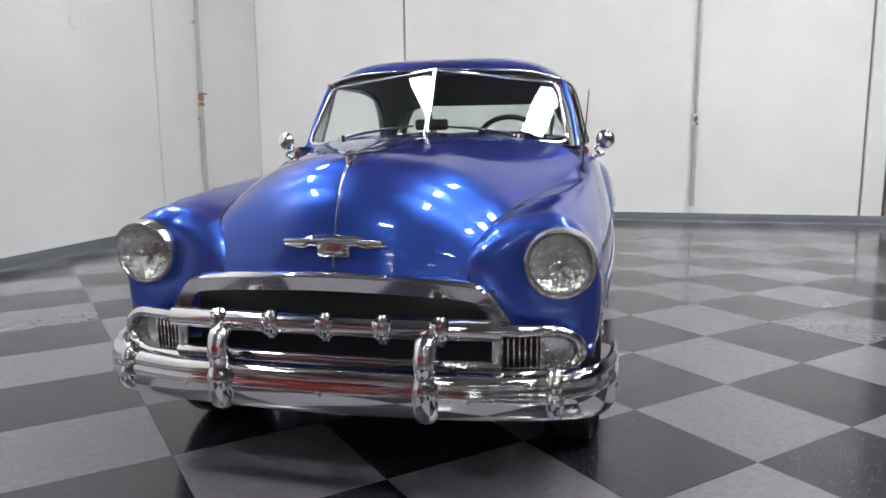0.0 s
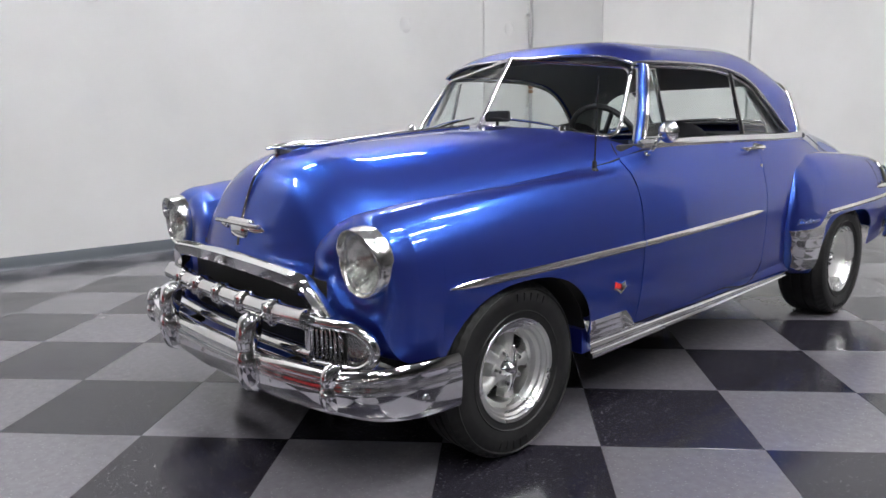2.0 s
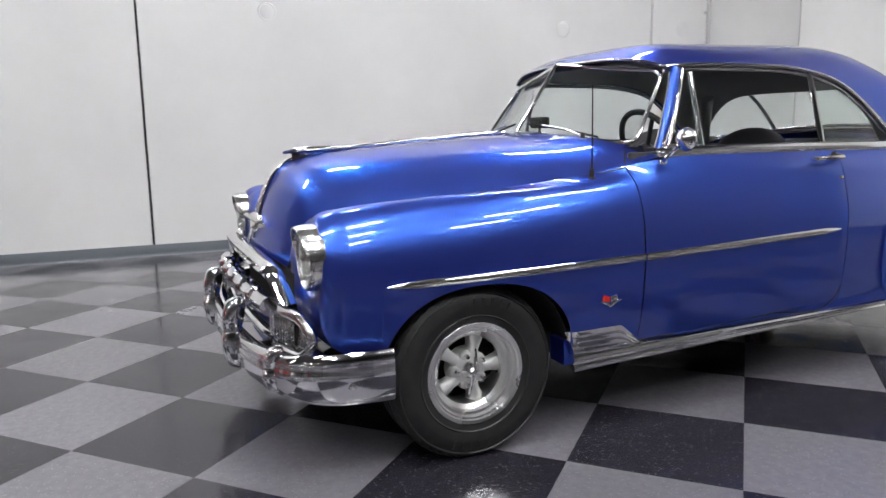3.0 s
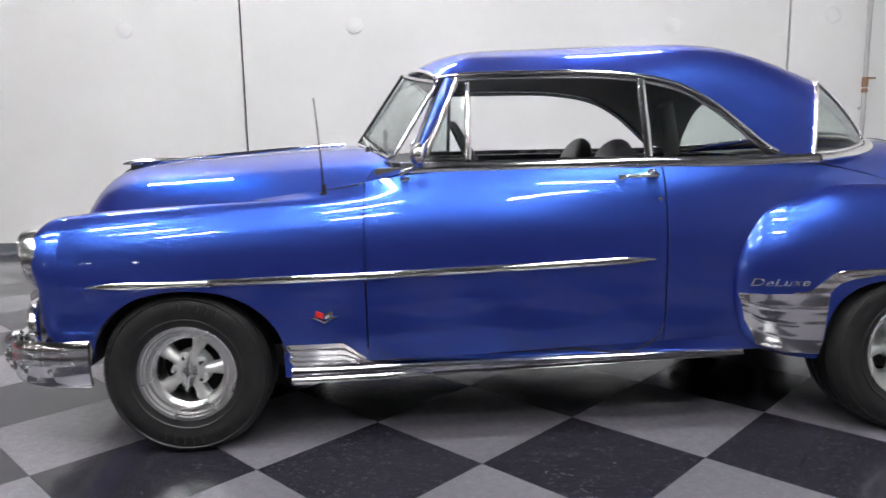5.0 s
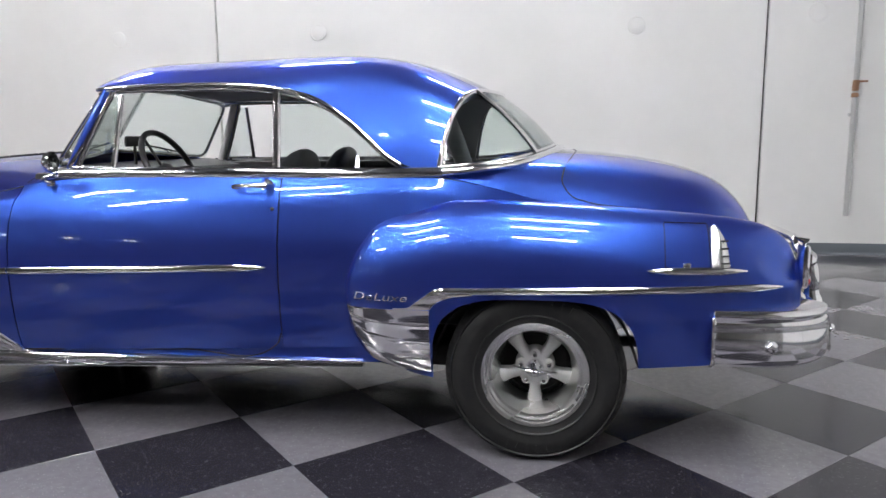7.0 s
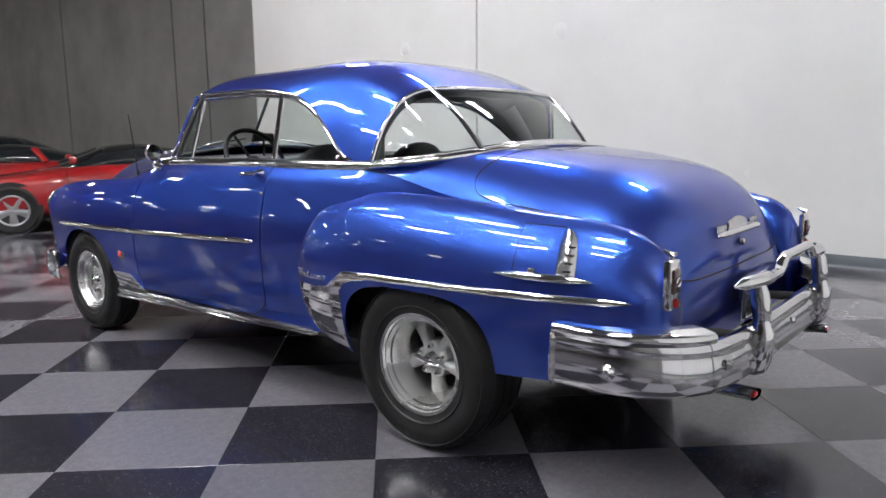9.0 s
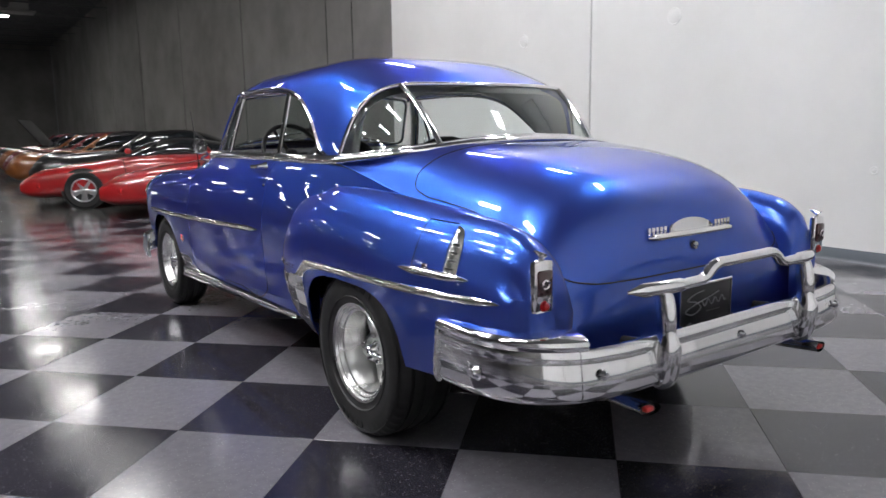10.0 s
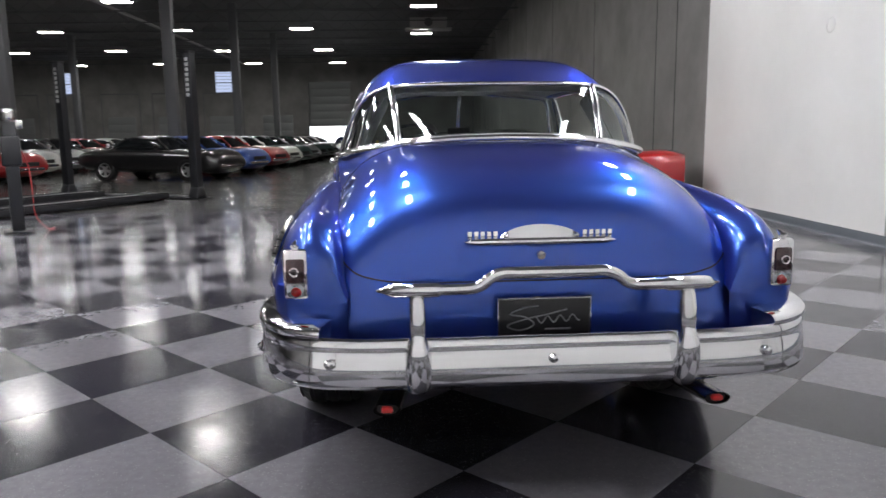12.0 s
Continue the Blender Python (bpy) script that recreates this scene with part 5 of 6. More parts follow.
wave = [(3.962, y, 0.612 + 0.011 * math.sin(y * 150) + 0.05 * y) for y in np.linspace(-0.03, 0.120, 60)]
part("plate_script", tube("plate_script", wave, 0.0022, SILVER, 6, up=(1, 0, 0)), plate)
part("plate_script", block("plate_script", (0.002, 0.085, 0.005), SILVER, 0, (3.961, 0.045, 0.580)), plate)
for y in (-0.09, 0.09):
    part("plate_bolt", lathe("plate_bolt", [(0, 0.006), (0.006, 0.005), (0.008, 0.0)], CHROME, 10, "x"), plate, matrix=Matrix.Translation((3.959, y, 0.542)))
part("plate_bracket", block("plate_bracket", (0.05, 0.10, 0.05), DARK, 0.01, (3.926, 0, 0.607)), plate)


def on_deck(y, z, out=0.0):
    hit, nrm, _, _ = DECK_SKIN.ray_cast(Vector((5.0, y, z)), Vector((-1, 0, 0)))
    if nrm.x < 0:
        nrm = -nrm
    return np.array(hit + nrm * out)


em = np.array([on_deck(y, 0.862, 0.012) for y in np.linspace(-0.255, 0.255, 31)])
boot_badge = part("boot_badge", tube("boot_badge", em, 0.016 * taper(31, 0.08, 0.08), CHROME, 10, 0.8), car, "bright winged badge on the boot lid")
crown_top = np.array([[on_deck(y, 0.874, 0.004), on_deck(y, 0.874 + 0.040 * max(0.0, 1 - (y / 0.13) ** 2) ** 0.6 + 0.002, 0.012)] for y in np.linspace(-0.13, 0.13, 21)])
part("badge_crown", sheet("badge_crown", crown_top, CHROME, 0.006), boot_badge)
for s in (-1, 1):
    for k in range(5):
        p = on_deck(s * (0.152 + 0.0215 * k), 0.884, 0.008)
        part("badge_letter_bar", block("badge_letter_bar", (0.008, 0.015, 0.028), CHROME, 0.002, tuple(p)), boot_badge)
p = on_deck(0.0, 0.818, 0.004)
part("boot_lock", lathe("boot_lock", [(0, 0.012), (0.014, 0.011), (0.017, 0.0)], STEEL, 16, "x"), car, matrix=Matrix.Translation(p))
for s in (-1, 1):
    tm = Matrix.Translation((3.938, s * 0.812, 0.782))
    tail = part("tail_lamp", block("tail_lamp", (0.03, 0.082, 0.165), CHROME, 0.014, (0.0, 0, 0)), car, "tail lamp in an upright bright housing", tm)
    part("tail_lens", block("tail_lens", (0.02, 0.060, 0.080), DARKLENS, 0.008, (0.013, 0, 0.012)), tail, "smoked dark red tail lens")
    part("lens_ring", lathe("lens_ring", [(0.010, 0.004), (0.013, 0.006), (0.016, 0.004), (0.016, 0.0)], CHROME, 18, "x"), tail, matrix=Matrix.Translation((0.022, s * 0.004, 0.010)))
    part("reflector", lathe("reflector", [(0, 0.016), (0.011, 0.014), (0.017, 0.006), (0.018, 0.0)], REDLENS, 24, "x"), tail, "round red reflector", Matrix.Translation((0.012, 0, -0.058)))
    part("housing_crest", tube("housing_crest", [(0.0, 0, 0.08), (0.008, 0, 0.092), (-0.03, 0, 0.105)], [0.012, 0.014, 0.004], CHROME, 8), tail)
    # exhaust tips
    y = s * 0.525
    tip = [(3.78, s * 0.48, 0.365), (4.13, y, 0.382)]
    ex = part("exhaust_tip", tube("exhaust_tip", even(tip, 8), 0.044, DARKTIP, 18, 0.45, ends=False), car, "smoked metal exhaust tip with a red insert")
    part("exhaust_liner", tube("exhaust_liner", even([tip[0], (4.115, y, 0.381)], 8), 0.034, DARK, 18, 0.5), ex)
    part("exhaust_insert", block("exhaust_insert", (0.03, 0.036, 0.018), RED, 0.006, (4.118, y, 0.382)), ex, "red insert")
    part("exhaust_pipe", tube("exhaust_pipe", smooth_line([(3.80, s * 0.48, 0.373), (3.3, s * 0.42, 0.36), (2.4, s * 0.40, 0.27), (0.4, s * 0.35, 0.27)], 24), 0.025, DARK, 10), ex)

# fuel door and its tail fin ornament; script; fender badge
fd = flank([(x, z) for x, z in even([(3.425, 0.79), (3.425, 0.945), (3.582, 0.940), (3.588, 0.79), (3.425, 0.79)], 60)], 0.0015)
part("fuel_door_gap", tube("fuel_door_gap", fd, 0.0019, BLACK, 5, 0.5, up=(0, -1, 0)), rear_fenders[0], "thin gap round the fuel door")
bl = flank([(x, 0.776 - 0.002 * (x - 3.37)) for x in np.linspace(3.36, 3.715, 30)], 0.008)
fin_base = part("fender_ornament", tube("fender_ornament", bl, 0.016 * taper(30, 0.25, 0.25), CHROME, 10, 0.9, up=(0, -1, 0)), rear_fenders[0], "bright fender ornament with a ribbed fin")
rows = []
for z in np.linspace(0.78, 0.925, 12):
    t = (z - 0.78) / 0.145
    x0, x1 = 3.590, 3.590 + 0.066 - 0.012 * t - 0.030 * t ** 6
    rows.append([on_side(x, z, 0.004 + 0.016 * math.sin(math.pi * u)) for u, x in zip(np.linspace(0, 1, 7), np.linspace(x0, x1, 7))])
part("ornament_fin", sheet("ornament_fin", np.array(rows), STEEL, 0.003), fin_base)
for z in (0.80, 0.825, 0.85, 0.875):
    part("fin_rib", tube("fin_rib", flank([(x, z) for x in np.linspace(3.618, 3.646, 6)], 0.02), 0.003, DARK, 5), fin_base)
part("fuel_door_pull", block("fuel_door_pull", (0.03, 0.012, 0.02), CHROME, 0.005, tuple(on_side(3.50, 0.797, 0.004))), rear_fenders[0])
for s, parent in zip((-1, 1), fenders):
    m = Matrix.Translation(on_side(0.57, 0.56, 0.002) * (1, -s, 1)) @ (Matrix.Identity(4) if s < 0 else Matrix.Rotation(math.pi, 4, "Z"))
    bd = part("fender_badge", outline_plate("fender_badge", [(-0.058, 0.004), (-0.03, -0.008), (0, -0.026), (0.03, -0.008), (0.058, 0.004), (0.03, 0.002), (0, -0.014), (-0.03, 0.002)], 0.008, CHROME, 0.002), parent, "small vee badge with crossed flags", m)
    part("flag", outline_plate("flag", [(-0.035, 0.004), (-0.004, -0.006), (-0.002, 0.016), (-0.03, 0.026)], 0.007, RED, 0.001), bd, "red enamel flag")
    part("flag", outline_plate("flag", [(0.035, 0.004), (0.004, -0.006), (0.002, 0.016), (0.03, 0.026)], 0.007, CHROME, 0.001), bd)
txt = bpy.data.curves.new("script", "FONT")
txt.body, txt.size, txt.extrude, txt.shear = "DeLuxe", 0.07, 0.003, 0.25
txt.space_character = 1.05
txt.materials.append(CHROME)
probe = new("script_source", txt)
probe_mesh = bpy.data.meshes.new_from_object(probe.evaluated_get(bpy.context.evaluated_depsgraph_get()))
bpy.data.objects.remove(probe)
for v in probe_mesh.vertices:
    q = on_side(2.245 + v.co.x * 0.95, 0.640 + v.co.y * 0.62, 0.004 + v.co.z)
    v.co = Vector(q)
probe_mesh.name = "script"
part("script", probe_mesh, rear_fenders[0], "bright lettered script")

# door furniture
for s, parent in zip((-1, 1), doors):
    y0 = on_side(1.81, 1.06, 0)[1]
    h = smooth_line([(1.735, y0 - 0.016, 1.075), (1.78, y0 - 0.040, 1.078), (1.84, y0 - 0.044, 1.079), (1.885, y0 - 0.038, 1.08)], 16) * (1, -s, 1)
    hd = part("door_handle", tube("door_handle", h, 0.013 * np.linspace(0.75, 1.1, 16), CHROME, 10, 0.8), parent, "bright push-button door handle")
    part("handle_foot", lathe("handle_foot", [(0, -0.045), (0.014, -0.044), (0.016, -0.02), (0.024, 0.0)], CHROME, 16, "y"), hd, matrix=Matrix.Translation((1.875, (y0 - 0.0) * -s, 1.08)) @ (Matrix.Identity(4) if s < 0 else Matrix.Rotation(math.pi, 4, "Z")))
    part("handle_foot", block("handle_foot", (0.04, 0.04, 0.02), CHROME, 0.007, (1.75, (y0 - 0.012) * -s, 1.073)), hd)
    if s < 0:
        part("door_lock", lathe("door_lock", [(0, -0.008), (0.008, -0.007), (0.010, 0.0)], CHROME, 12, "y"), parent, matrix=Matrix.Translation((1.90, on_side(1.90, 0.985)[1], 0.985)))
    # round mirror on a curved arm
    base = np.array([0.905, on_side(0.905, 1.075)[1], 1.082])
    cen = np.array([0.955, -0.868, 1.176])
    mi = part("door_mirror", lathe("door_mirror", [(0, -0.036), (0.025, -0.032), (0.041, -0.018), (0.048, 0.0), (0.045, 0.007), (0.0, 0.005)], CHROME, 30, "x"), parent, "round bright door mirror on a curved arm", Matrix.Translation(cen * (1, -s, 1)) @ Matrix.Rotation(radians(-8 * s), 4, "Z"))
    arm = smooth_line([base, base + np.array([-0.02, -0.035, 0.02]), cen + np.array([-0.01, 0.05, -0.045]), cen + np.array([-0.02, 0.01, -0.01])], 16) - cen
    part("mirror_arm", tube("mirror_arm", arm * (1, -s, 1), 0.008, CHROME, 8), mi)
    part("mirror_foot", block("mirror_foot", (0.04, 0.02, 0.022), CHROME, 0.008, tuple((base - cen) * (1, -s, 1))), mi)

# antenna on the driver's fender
ab = np.array([0.575, -0.764, 1.014])
an = part("antenna", tube("antenna", [ab + (0, 0, 0.0), ab + (-0.006, -0.008, 0.15), ab + (-0.022, -0.025, 0.387)], [0.004, 0.0035, 0.0022], BLACK, 8), fenders[0], "thin black whip antenna")
part("antenna_foot", lathe("antenna_foot", [(0.02, -0.004), (0.018, 0.014), (0.010, 0.022), (0.009, 0.05), (0.004, 0.054)], BLACK, 16, "z"), an, matrix=Matrix.Translation(ab))

# shut lines of the boot lid, laid in the panel
def deck_top(x, y):
    hit, _, _, _ = DECK_SKIN.ray_cast(Vector((x, y, 2.0)), Vector((0, 0, -1)))
    return np.array(hit)


seam = [deck_top(x, y) for x, y in smooth_line([(3.125, 0.001), (3.12, 0.25), (3.095, 0.45), (3.06, 0.60), (3.055, 0.655), (3.085, 0.69), (3.15, 0.702), (3.3, 0.701), (3.48, 0.695)], 70)]
seam += [on_deck(y, z) for y, z in smooth_line([(0.690, 0.90), (0.688, 0.86), (0.675, 0.81), (0.63, 0.768), (0.55, 0.745), (0.4, 0.736), (0.2, 0.735), (0.001, 0.735)], 50)]
seam = even(seam, 130)
seam = np.concatenate([seam, (seam * (1, -1, 1))[::-1][1:-1]])
part("boot_lid_gap", tube("boot_lid_gap", seam, 0.003, BLACK, 6, closed=True), deck, "thin dark gap round the boot lid")
for s in (-1, 1):
    e = crowned(HOOD, 90, 61, blend=8)[:, 0 if s < 0 else -1]
    e = e[e[:, 0] < 0.745]
    line = []
    for x, z in ((0.738, 1.070), (0.745, 1.082), (0.758, 1.098), (0.774, 1.114), (0.79, 1.126)):
        hit = HOOD_SKIN.ray_cast(Vector((x, -2.0, z)), Vector((0, 1, 0)))[0]
        if hit is not None:
            line.append((hit.x, -s * hit.y, hit.z))
    part("hood_gap", tube("hood_gap", line, 0.003, BLACK, 6), hood, "thin dark gap beside the hood")
    part("hood_gap", tube("hood_gap", e + np.array([0, s * 0.004, -0.001]), 0.004, BLACK, 6), hood, "thin dark gap beside the hood")

# ---------------------------------------------------------------- wheels
def wheel_at(x, y, r, width, rim, side, clock, group_label):
    """A five-spoke alloy wheel; side -1 faces the driver's side."""
    deep = width * (0.20 if x < 1 else 0.12)
    w = part("wheel", lathe("wheel", [(rim - 0.006, -width * 0.44), (rim + 0.004, -width * 0.475), (rim + 0.002, -width * 0.485), (rim - 0.010, -width * 0.47), (rim - 0.014, -width * 0.43), (rim - 0.020, -width * 0.425), (rim - 0.026, -width * 0.36), (rim - 0.036, -width * 0.35), (rim - 0.042, -width * 0.27), (rim - 0.058, -deep - 0.004), (rim - 0.063, -deep + 0.02), (rim - 0.055, width * 0.40), (rim, width * 0.46)], ALLOY, 64, "y", 25),
             car, group_label, Matrix.Translation((x, y, r)) @ (Matrix.Identity(4) if side < 0 else Matrix.Rotation(math.pi, 4, "Z")))
    h = width / 2
    tyre = [(rim - 0.005, -h * 0.90), (rim + 0.015, -h * 0.97), (rim + (r - rim) * 0.45, -h * 1.06), (rim + (r - rim) * 0.52, -h * 1.065), (rim + (r - rim) * 0.75, -h * 1.02), (r - 0.022, -h * 0.93), (r - 0.008, -h * 0.84), (r - 0.002, -h * 0.72)]
    for y0 in (-0.62, -0.20, 0.20, 0.62):
        tyre += [(r, (y0 - 0.07) * h), (r - 0.007, (y0 - 0.05) * h), (r - 0.007, (y0 + 0.05) * h), (r, (y0 + 0.07) * h)]
    tyre += [(r - 0.002, h * 0.72), (r - 0.008, h * 0.84), (r - 0.022, h * 0.93), (rim + (r - rim) * 0.5, h * 1.05), (rim + 0.01, h * 0.96), (rim - 0.02, h * 0.9)]
    me = lathe("tyre", tyre, RUBBER, 144, "y", 30)
    n = len(tyre)
    for i, v in enumerate(me.vertices):
        k, j = divmod(i, n)
        rad = math.hypot(v.co.x, v.co.z)
        if rad > r - 0.025 and k % 3 == 0 and j in (4, 5, 6, 7, 24, 25, 26):
            v.co.x *= 1 - 0.006 / rad
            v.co.z *= 1 - 0.006 / rad
    tyre_part = part("tyre", me, w, "black radial tyre")
    mid = rim + (r - rim) * 0.60
    for k in range(14):
        if k in (5, 6, 12, 13):
            continue
        a = radians(62 + (7.5 * k if k < 6 else 180 + 7.5 * (k - 6)))
        part("raised_mark", block("raised_mark", (0.030, 0.006, 0.007), RUBBER, 0, (0, 0, 0)), tyre_part, matrix=Matrix.Rotation(-a, 4, "Y") @ Matrix.Translation((mid, -h * 1.055, 0)))
    for rr_ in (rim + (r - rim) * 0.22, rim + (r - rim) * 0.82):
        part("sidewall_rib", lathe("sidewall_rib", [(rr_ - 0.005, -h * 0.99), (rr_, -h * 1.035), (rr_ + 0.005, -h * 0.99)], RUBBER, 72, "y"), tyre_part)
    dish = -deep + 0.03
    part("wheel_well", lathe("wheel_well", [(0.0, width * 0.3), (rim - 0.048, width * 0.3)], DARK, 32, "y"), w)
    part("brake_drum", lathe("brake_drum", [(0.0, dish + 0.07), (0.125, dish + 0.07), (0.14, dish + 0.09), (0.14, width * 0.3)], DARK, 36, "y"), w)
    part("hub", lathe("hub", [(0.0, dish - 0.035), (0.060, dish - 0.03), (0.075, dish - 0.012), (0.080, dish + 0.03)], CAST, 36, "y"), w)
    for k in range(5):
        a = radians(clock) + k * 2 * math.pi / 5
        rows = []
        for t in np.linspace(0, 1, 9):
            rad = 0.05 + (rim - 0.060 - 0.05) * t
            hw = 0.024 - 0.006 * math.sin(math.pi * min(1, t * 1.2)) + 0.004 * t
            face = dish - 0.028 + 0.012 * t ** 2
            rows.append([(rad, face + 0.010, -hw), (rad, face, -hw * 0.62), (rad, face - 0.004, 0), (rad, face, hw * 0.62), (rad, face + 0.010, hw), (rad, face + 0.05, hw * 1.05), (rad, face + 0.05, -hw * 1.05)])
        g = np.array(rows)
        part("spoke", mesh_of("spoke", g.reshape(-1, 3), grid_faces(9, 7, False, True), CAST, True, 40), w, matrix=Matrix.Rotation(-a, 4, "Y"))
        b = a + math.pi / 5
        part("lug_nut", lathe("lug_nut", [(0, -0.052), (0.008, -0.050), (0.0105, -0.042), (0.0105, -0.02), (0.015, -0.015)], CHROME, 6, "y", 20), w, matrix=Matrix.Translation((0.058 * math.cos(b), dish - 0.006, 0.058 * math.sin(b))))
        part("lug_seat", lathe("lug_seat", [(0.011, -0.016), (0.020, -0.012), (0.022, 0.01)], CAST, 14, "y"), w, matrix=Matrix.Translation((0.058 * math.cos(b), dish - 0.018, 0.058 * math.sin(b))))
    cap = part("centre_cap", lathe("centre_cap", [(0, -0.082), (0.012, -0.080), (0.022, -0.070), (0.027, -0.055), (0.036, -0.045), (0.038, -0.03)], CHROME, 28, "y"), w, "bright two-eared spinner cap", Matrix.Translation((0, dish + 0.004, 0)))
    for e in (0, math.pi):
        ear = np.array([(0.0, -0.066, 0), (0.035, -0.070, 0), (0.066, -0.064, 0), (0.088, -0.056, 0)])
        part("spinner_ear", tube("spinner_ear", ear, [0.016, 0.014, 0.010, 0.004], CHROME, 8, 0.6), w, matrix=Matrix.Translation((0, dish + 0.004, 0)) @ Matrix.Rotation(e + radians(8 if side < 0 and x > 1 else 100), 4, "Y"))
    return w


for s in (-1, 1):
    wheel_at(0.012, s * 0.760, 0.332, 0.20, 0.192, s, 0, "five-spoke alloy wheel on a black tyre")
    wheel_at(2.957, s * 0.785, 0.352, 0.27, 0.206, s, -90, "five-spoke alloy wheel on a wide black tyre")

# ---------------------------------------------------------------- underbody and cabin
part("underbody", block("underbody", (2.3, 1.44, 0.10), DARK, 0.02, (1.45, 0, 0.36)), car, "dark floor pan")
# two added dark boxes back the panels and keep light out of the shell
part("engine_backing_box", block("engine_backing_box", (0.95, 0.96, 0.42), DARK, 0.04, (0.02, 0, 0.62)), car)
part("boot_floor", block("boot_floor", (1.15, 1.10, 0.16), DARK, 0.05, (3.25, 0, 0.66)), car)
part("front_axle", pipe_between("front_axle", (0, -0.66, 0.30), (0, 0.66, 0.30), 0.035, DARK), car)
part("rear_axle", pipe_between("rear_axle", (2.945, -0.62, 0.34), (2.945, 0.62, 0.34), 0.045, DARK), car)
for s in (-1, 1):
    for x0, r in ((0.035, 0.40), (2.95, 0.41)):
        g = np.array([[(x0 + r * math.cos(a), s * y, 0.33 + r * 0.92 * math.sin(a)) for y in (0.50, 0.845)] for a in np.linspace(0.12, math.pi - 0.12, 22)])
        part("wheel_housing", sheet("wheel_housing", g, DARK, 0.004), car)
    part("door_card", block("door_card", (1.55, 0.03, 0.68), VINYL, 0.012, (1.55, s * 0.735, 0.785)), doors[0 if s < 0 else 1], "black vinyl door card")
    part("quarter_card", block("quarter_card", (0.6, 0.04, 0.62), VINYL, 0.015, (2.45, s * 0.70, 0.80)), quarters[0 if s < 0 else 1])
dash = part("dashboard", sweep("dashboard", [(0.93 + 0.17 * (abs(y) / 0.7) ** 1.5, y, 1.06) for y in np.linspace(-0.66, 0.66, 20)], [(-0.14, -0.12), (0.03, -0.16), (0.05, -0.02), (0.0, 0.05), (-0.14, 0.075), (-0.26, 0.085)], VINYL), car, "black padded dashboard")
part("instrument_panel", block("instrument_panel", (0.04, 0.36, 0.11), STEEL, 0.02, (0.975, -0.36, 1.05)), dash, "bright instrument panel")
for y in (-0.42, -0.30):
    part("dial", lathe("dial", [(0, 0.004), (0.036, 0.004), (0.04, 0.012), (0.044, 0.0)], BLACK, 24, "x"), dash, matrix=Matrix.Translation((0.996, y, 1.06)))
st = Matrix.Translation((1.205, -0.36, 1.125)) @ Matrix.Rotation(radians(62), 4, "Y")
ring = [(0.195 * math.cos(a), 0.195 * math.sin(a), 0) for a in np.linspace(0, 2 * math.pi, 40, endpoint=False)]
wheel = part("steering_wheel", tube("steering_wheel", ring, 0.0145, VINYL, 10, closed=True), car, "black three-spoke steering wheel", st)
for a in (90, 210, 330):
    part("steering_spoke", tube("steering_spoke", even([(0.03 * math.cos(radians(a)), 0.03 * math.sin(radians(a)), -0.03), (0.19 * math.cos(radians(a)), 0.19 * math.sin(radians(a)), 0)], 5), 0.013, VINYL, 8, 0.4), wheel)
part("horn_cap", lathe("horn_cap", [(0, 0.0), (0.03, -0.004), (0.045, -0.02), (0.045, -0.05)], VINYL, 20, "z"), wheel)
part("steering_column", pipe_between("steering_column", (0, 0, -0.04), (0, 0, -0.42), 0.024, VINYL), wheel)
dash_mirror = part("mirror", block("mirror", (0.02, 0.17, 0.055), BLACK, 0.012, (0.80, 0.0, 1.255)), car, "black mirror standing on the dashboard")
part("mirror_foot", pipe_between("mirror_foot", (0.80, 0.0, 1.235), (0.80, 0.0, 1.13), 0.008, BLACK, 8), dash_mirror)


def seat(x, y, w, z_base, z_top, name, label):
    """A padded seat: cushion and leaning back with a rounded head."""
    cushion = part(name, block(name, (0.50, w, 0.20), VINYL, 0.06, (x - 0.24, y, z_base), 4), car, label)
    rows = []
    for t in np.sin(np.linspace(0, math.pi / 2, 18)) ** 0.9:
        z = z_base - 0.05 + (z_top - z_base + 0.05) * t
        ww = w / 2 * (1 - 0.12 * t ** 2) * max(0.02, 1 - t ** 7) ** 0.42
        th = 0.085 * (1 - 0.3 * t) * max(0.02, 1 - t ** 10) ** 0.5
        cx = x + 0.02 + 0.17 * t
        rows.append([(cx + th * math.copysign(abs(math.cos(a)) ** 0.6, math.cos(a)), y + ww * math.copysign(abs(math.sin(a)) ** 0.5, math.sin(a)), z) for a in np.linspace(0, 2 * math.pi, 28, endpoint=False)])
    g = np.array(rows)
    part("seat_back", mesh_of("seat_back", g.reshape(-1, 3), grid_faces(18, 28, False, True) + [tuple(range(17 * 28 + 27, 17 * 28 - 1, -1))], VINYL, True, 50), cushion)


seat(1.68, -0.36, 0.56, 0.62, 1.215, "front_seat", "black vinyl bucket seat")
seat(1.68, 0.36, 0.56, 0.62, 1.215, "front_seat", "black vinyl bucket seat")
seat(2.50, 0.0, 1.20, 0.62, 1.14, "rear_seat", "black vinyl rear bench seat")
shelf = [(2.62, -0.66, 1.12), (2.62, 0.66, 1.12), (2.85, 0.58, 1.13), (3.03, 0.32, 1.14), (3.06, 0, 1.145), (3.03, -0.32, 1.14), (2.85, -0.58, 1.13)]
me = mesh_of("parcel_shelf", shelf, [tuple(range(7))], VINYL, False)
part("parcel_shelf", me, car, "black rear parcel shelf")
for s in (-1, 1):
    part("inner_pillar", tube("inner_pillar", smooth_line([(2.50, s * 0.66, 1.10), (2.46, s * 0.61, 1.24), (2.40, s * 0.53, 1.40)], 10), 0.05, LINER, 10, 0.5, up=(0, 1, 0)), car)

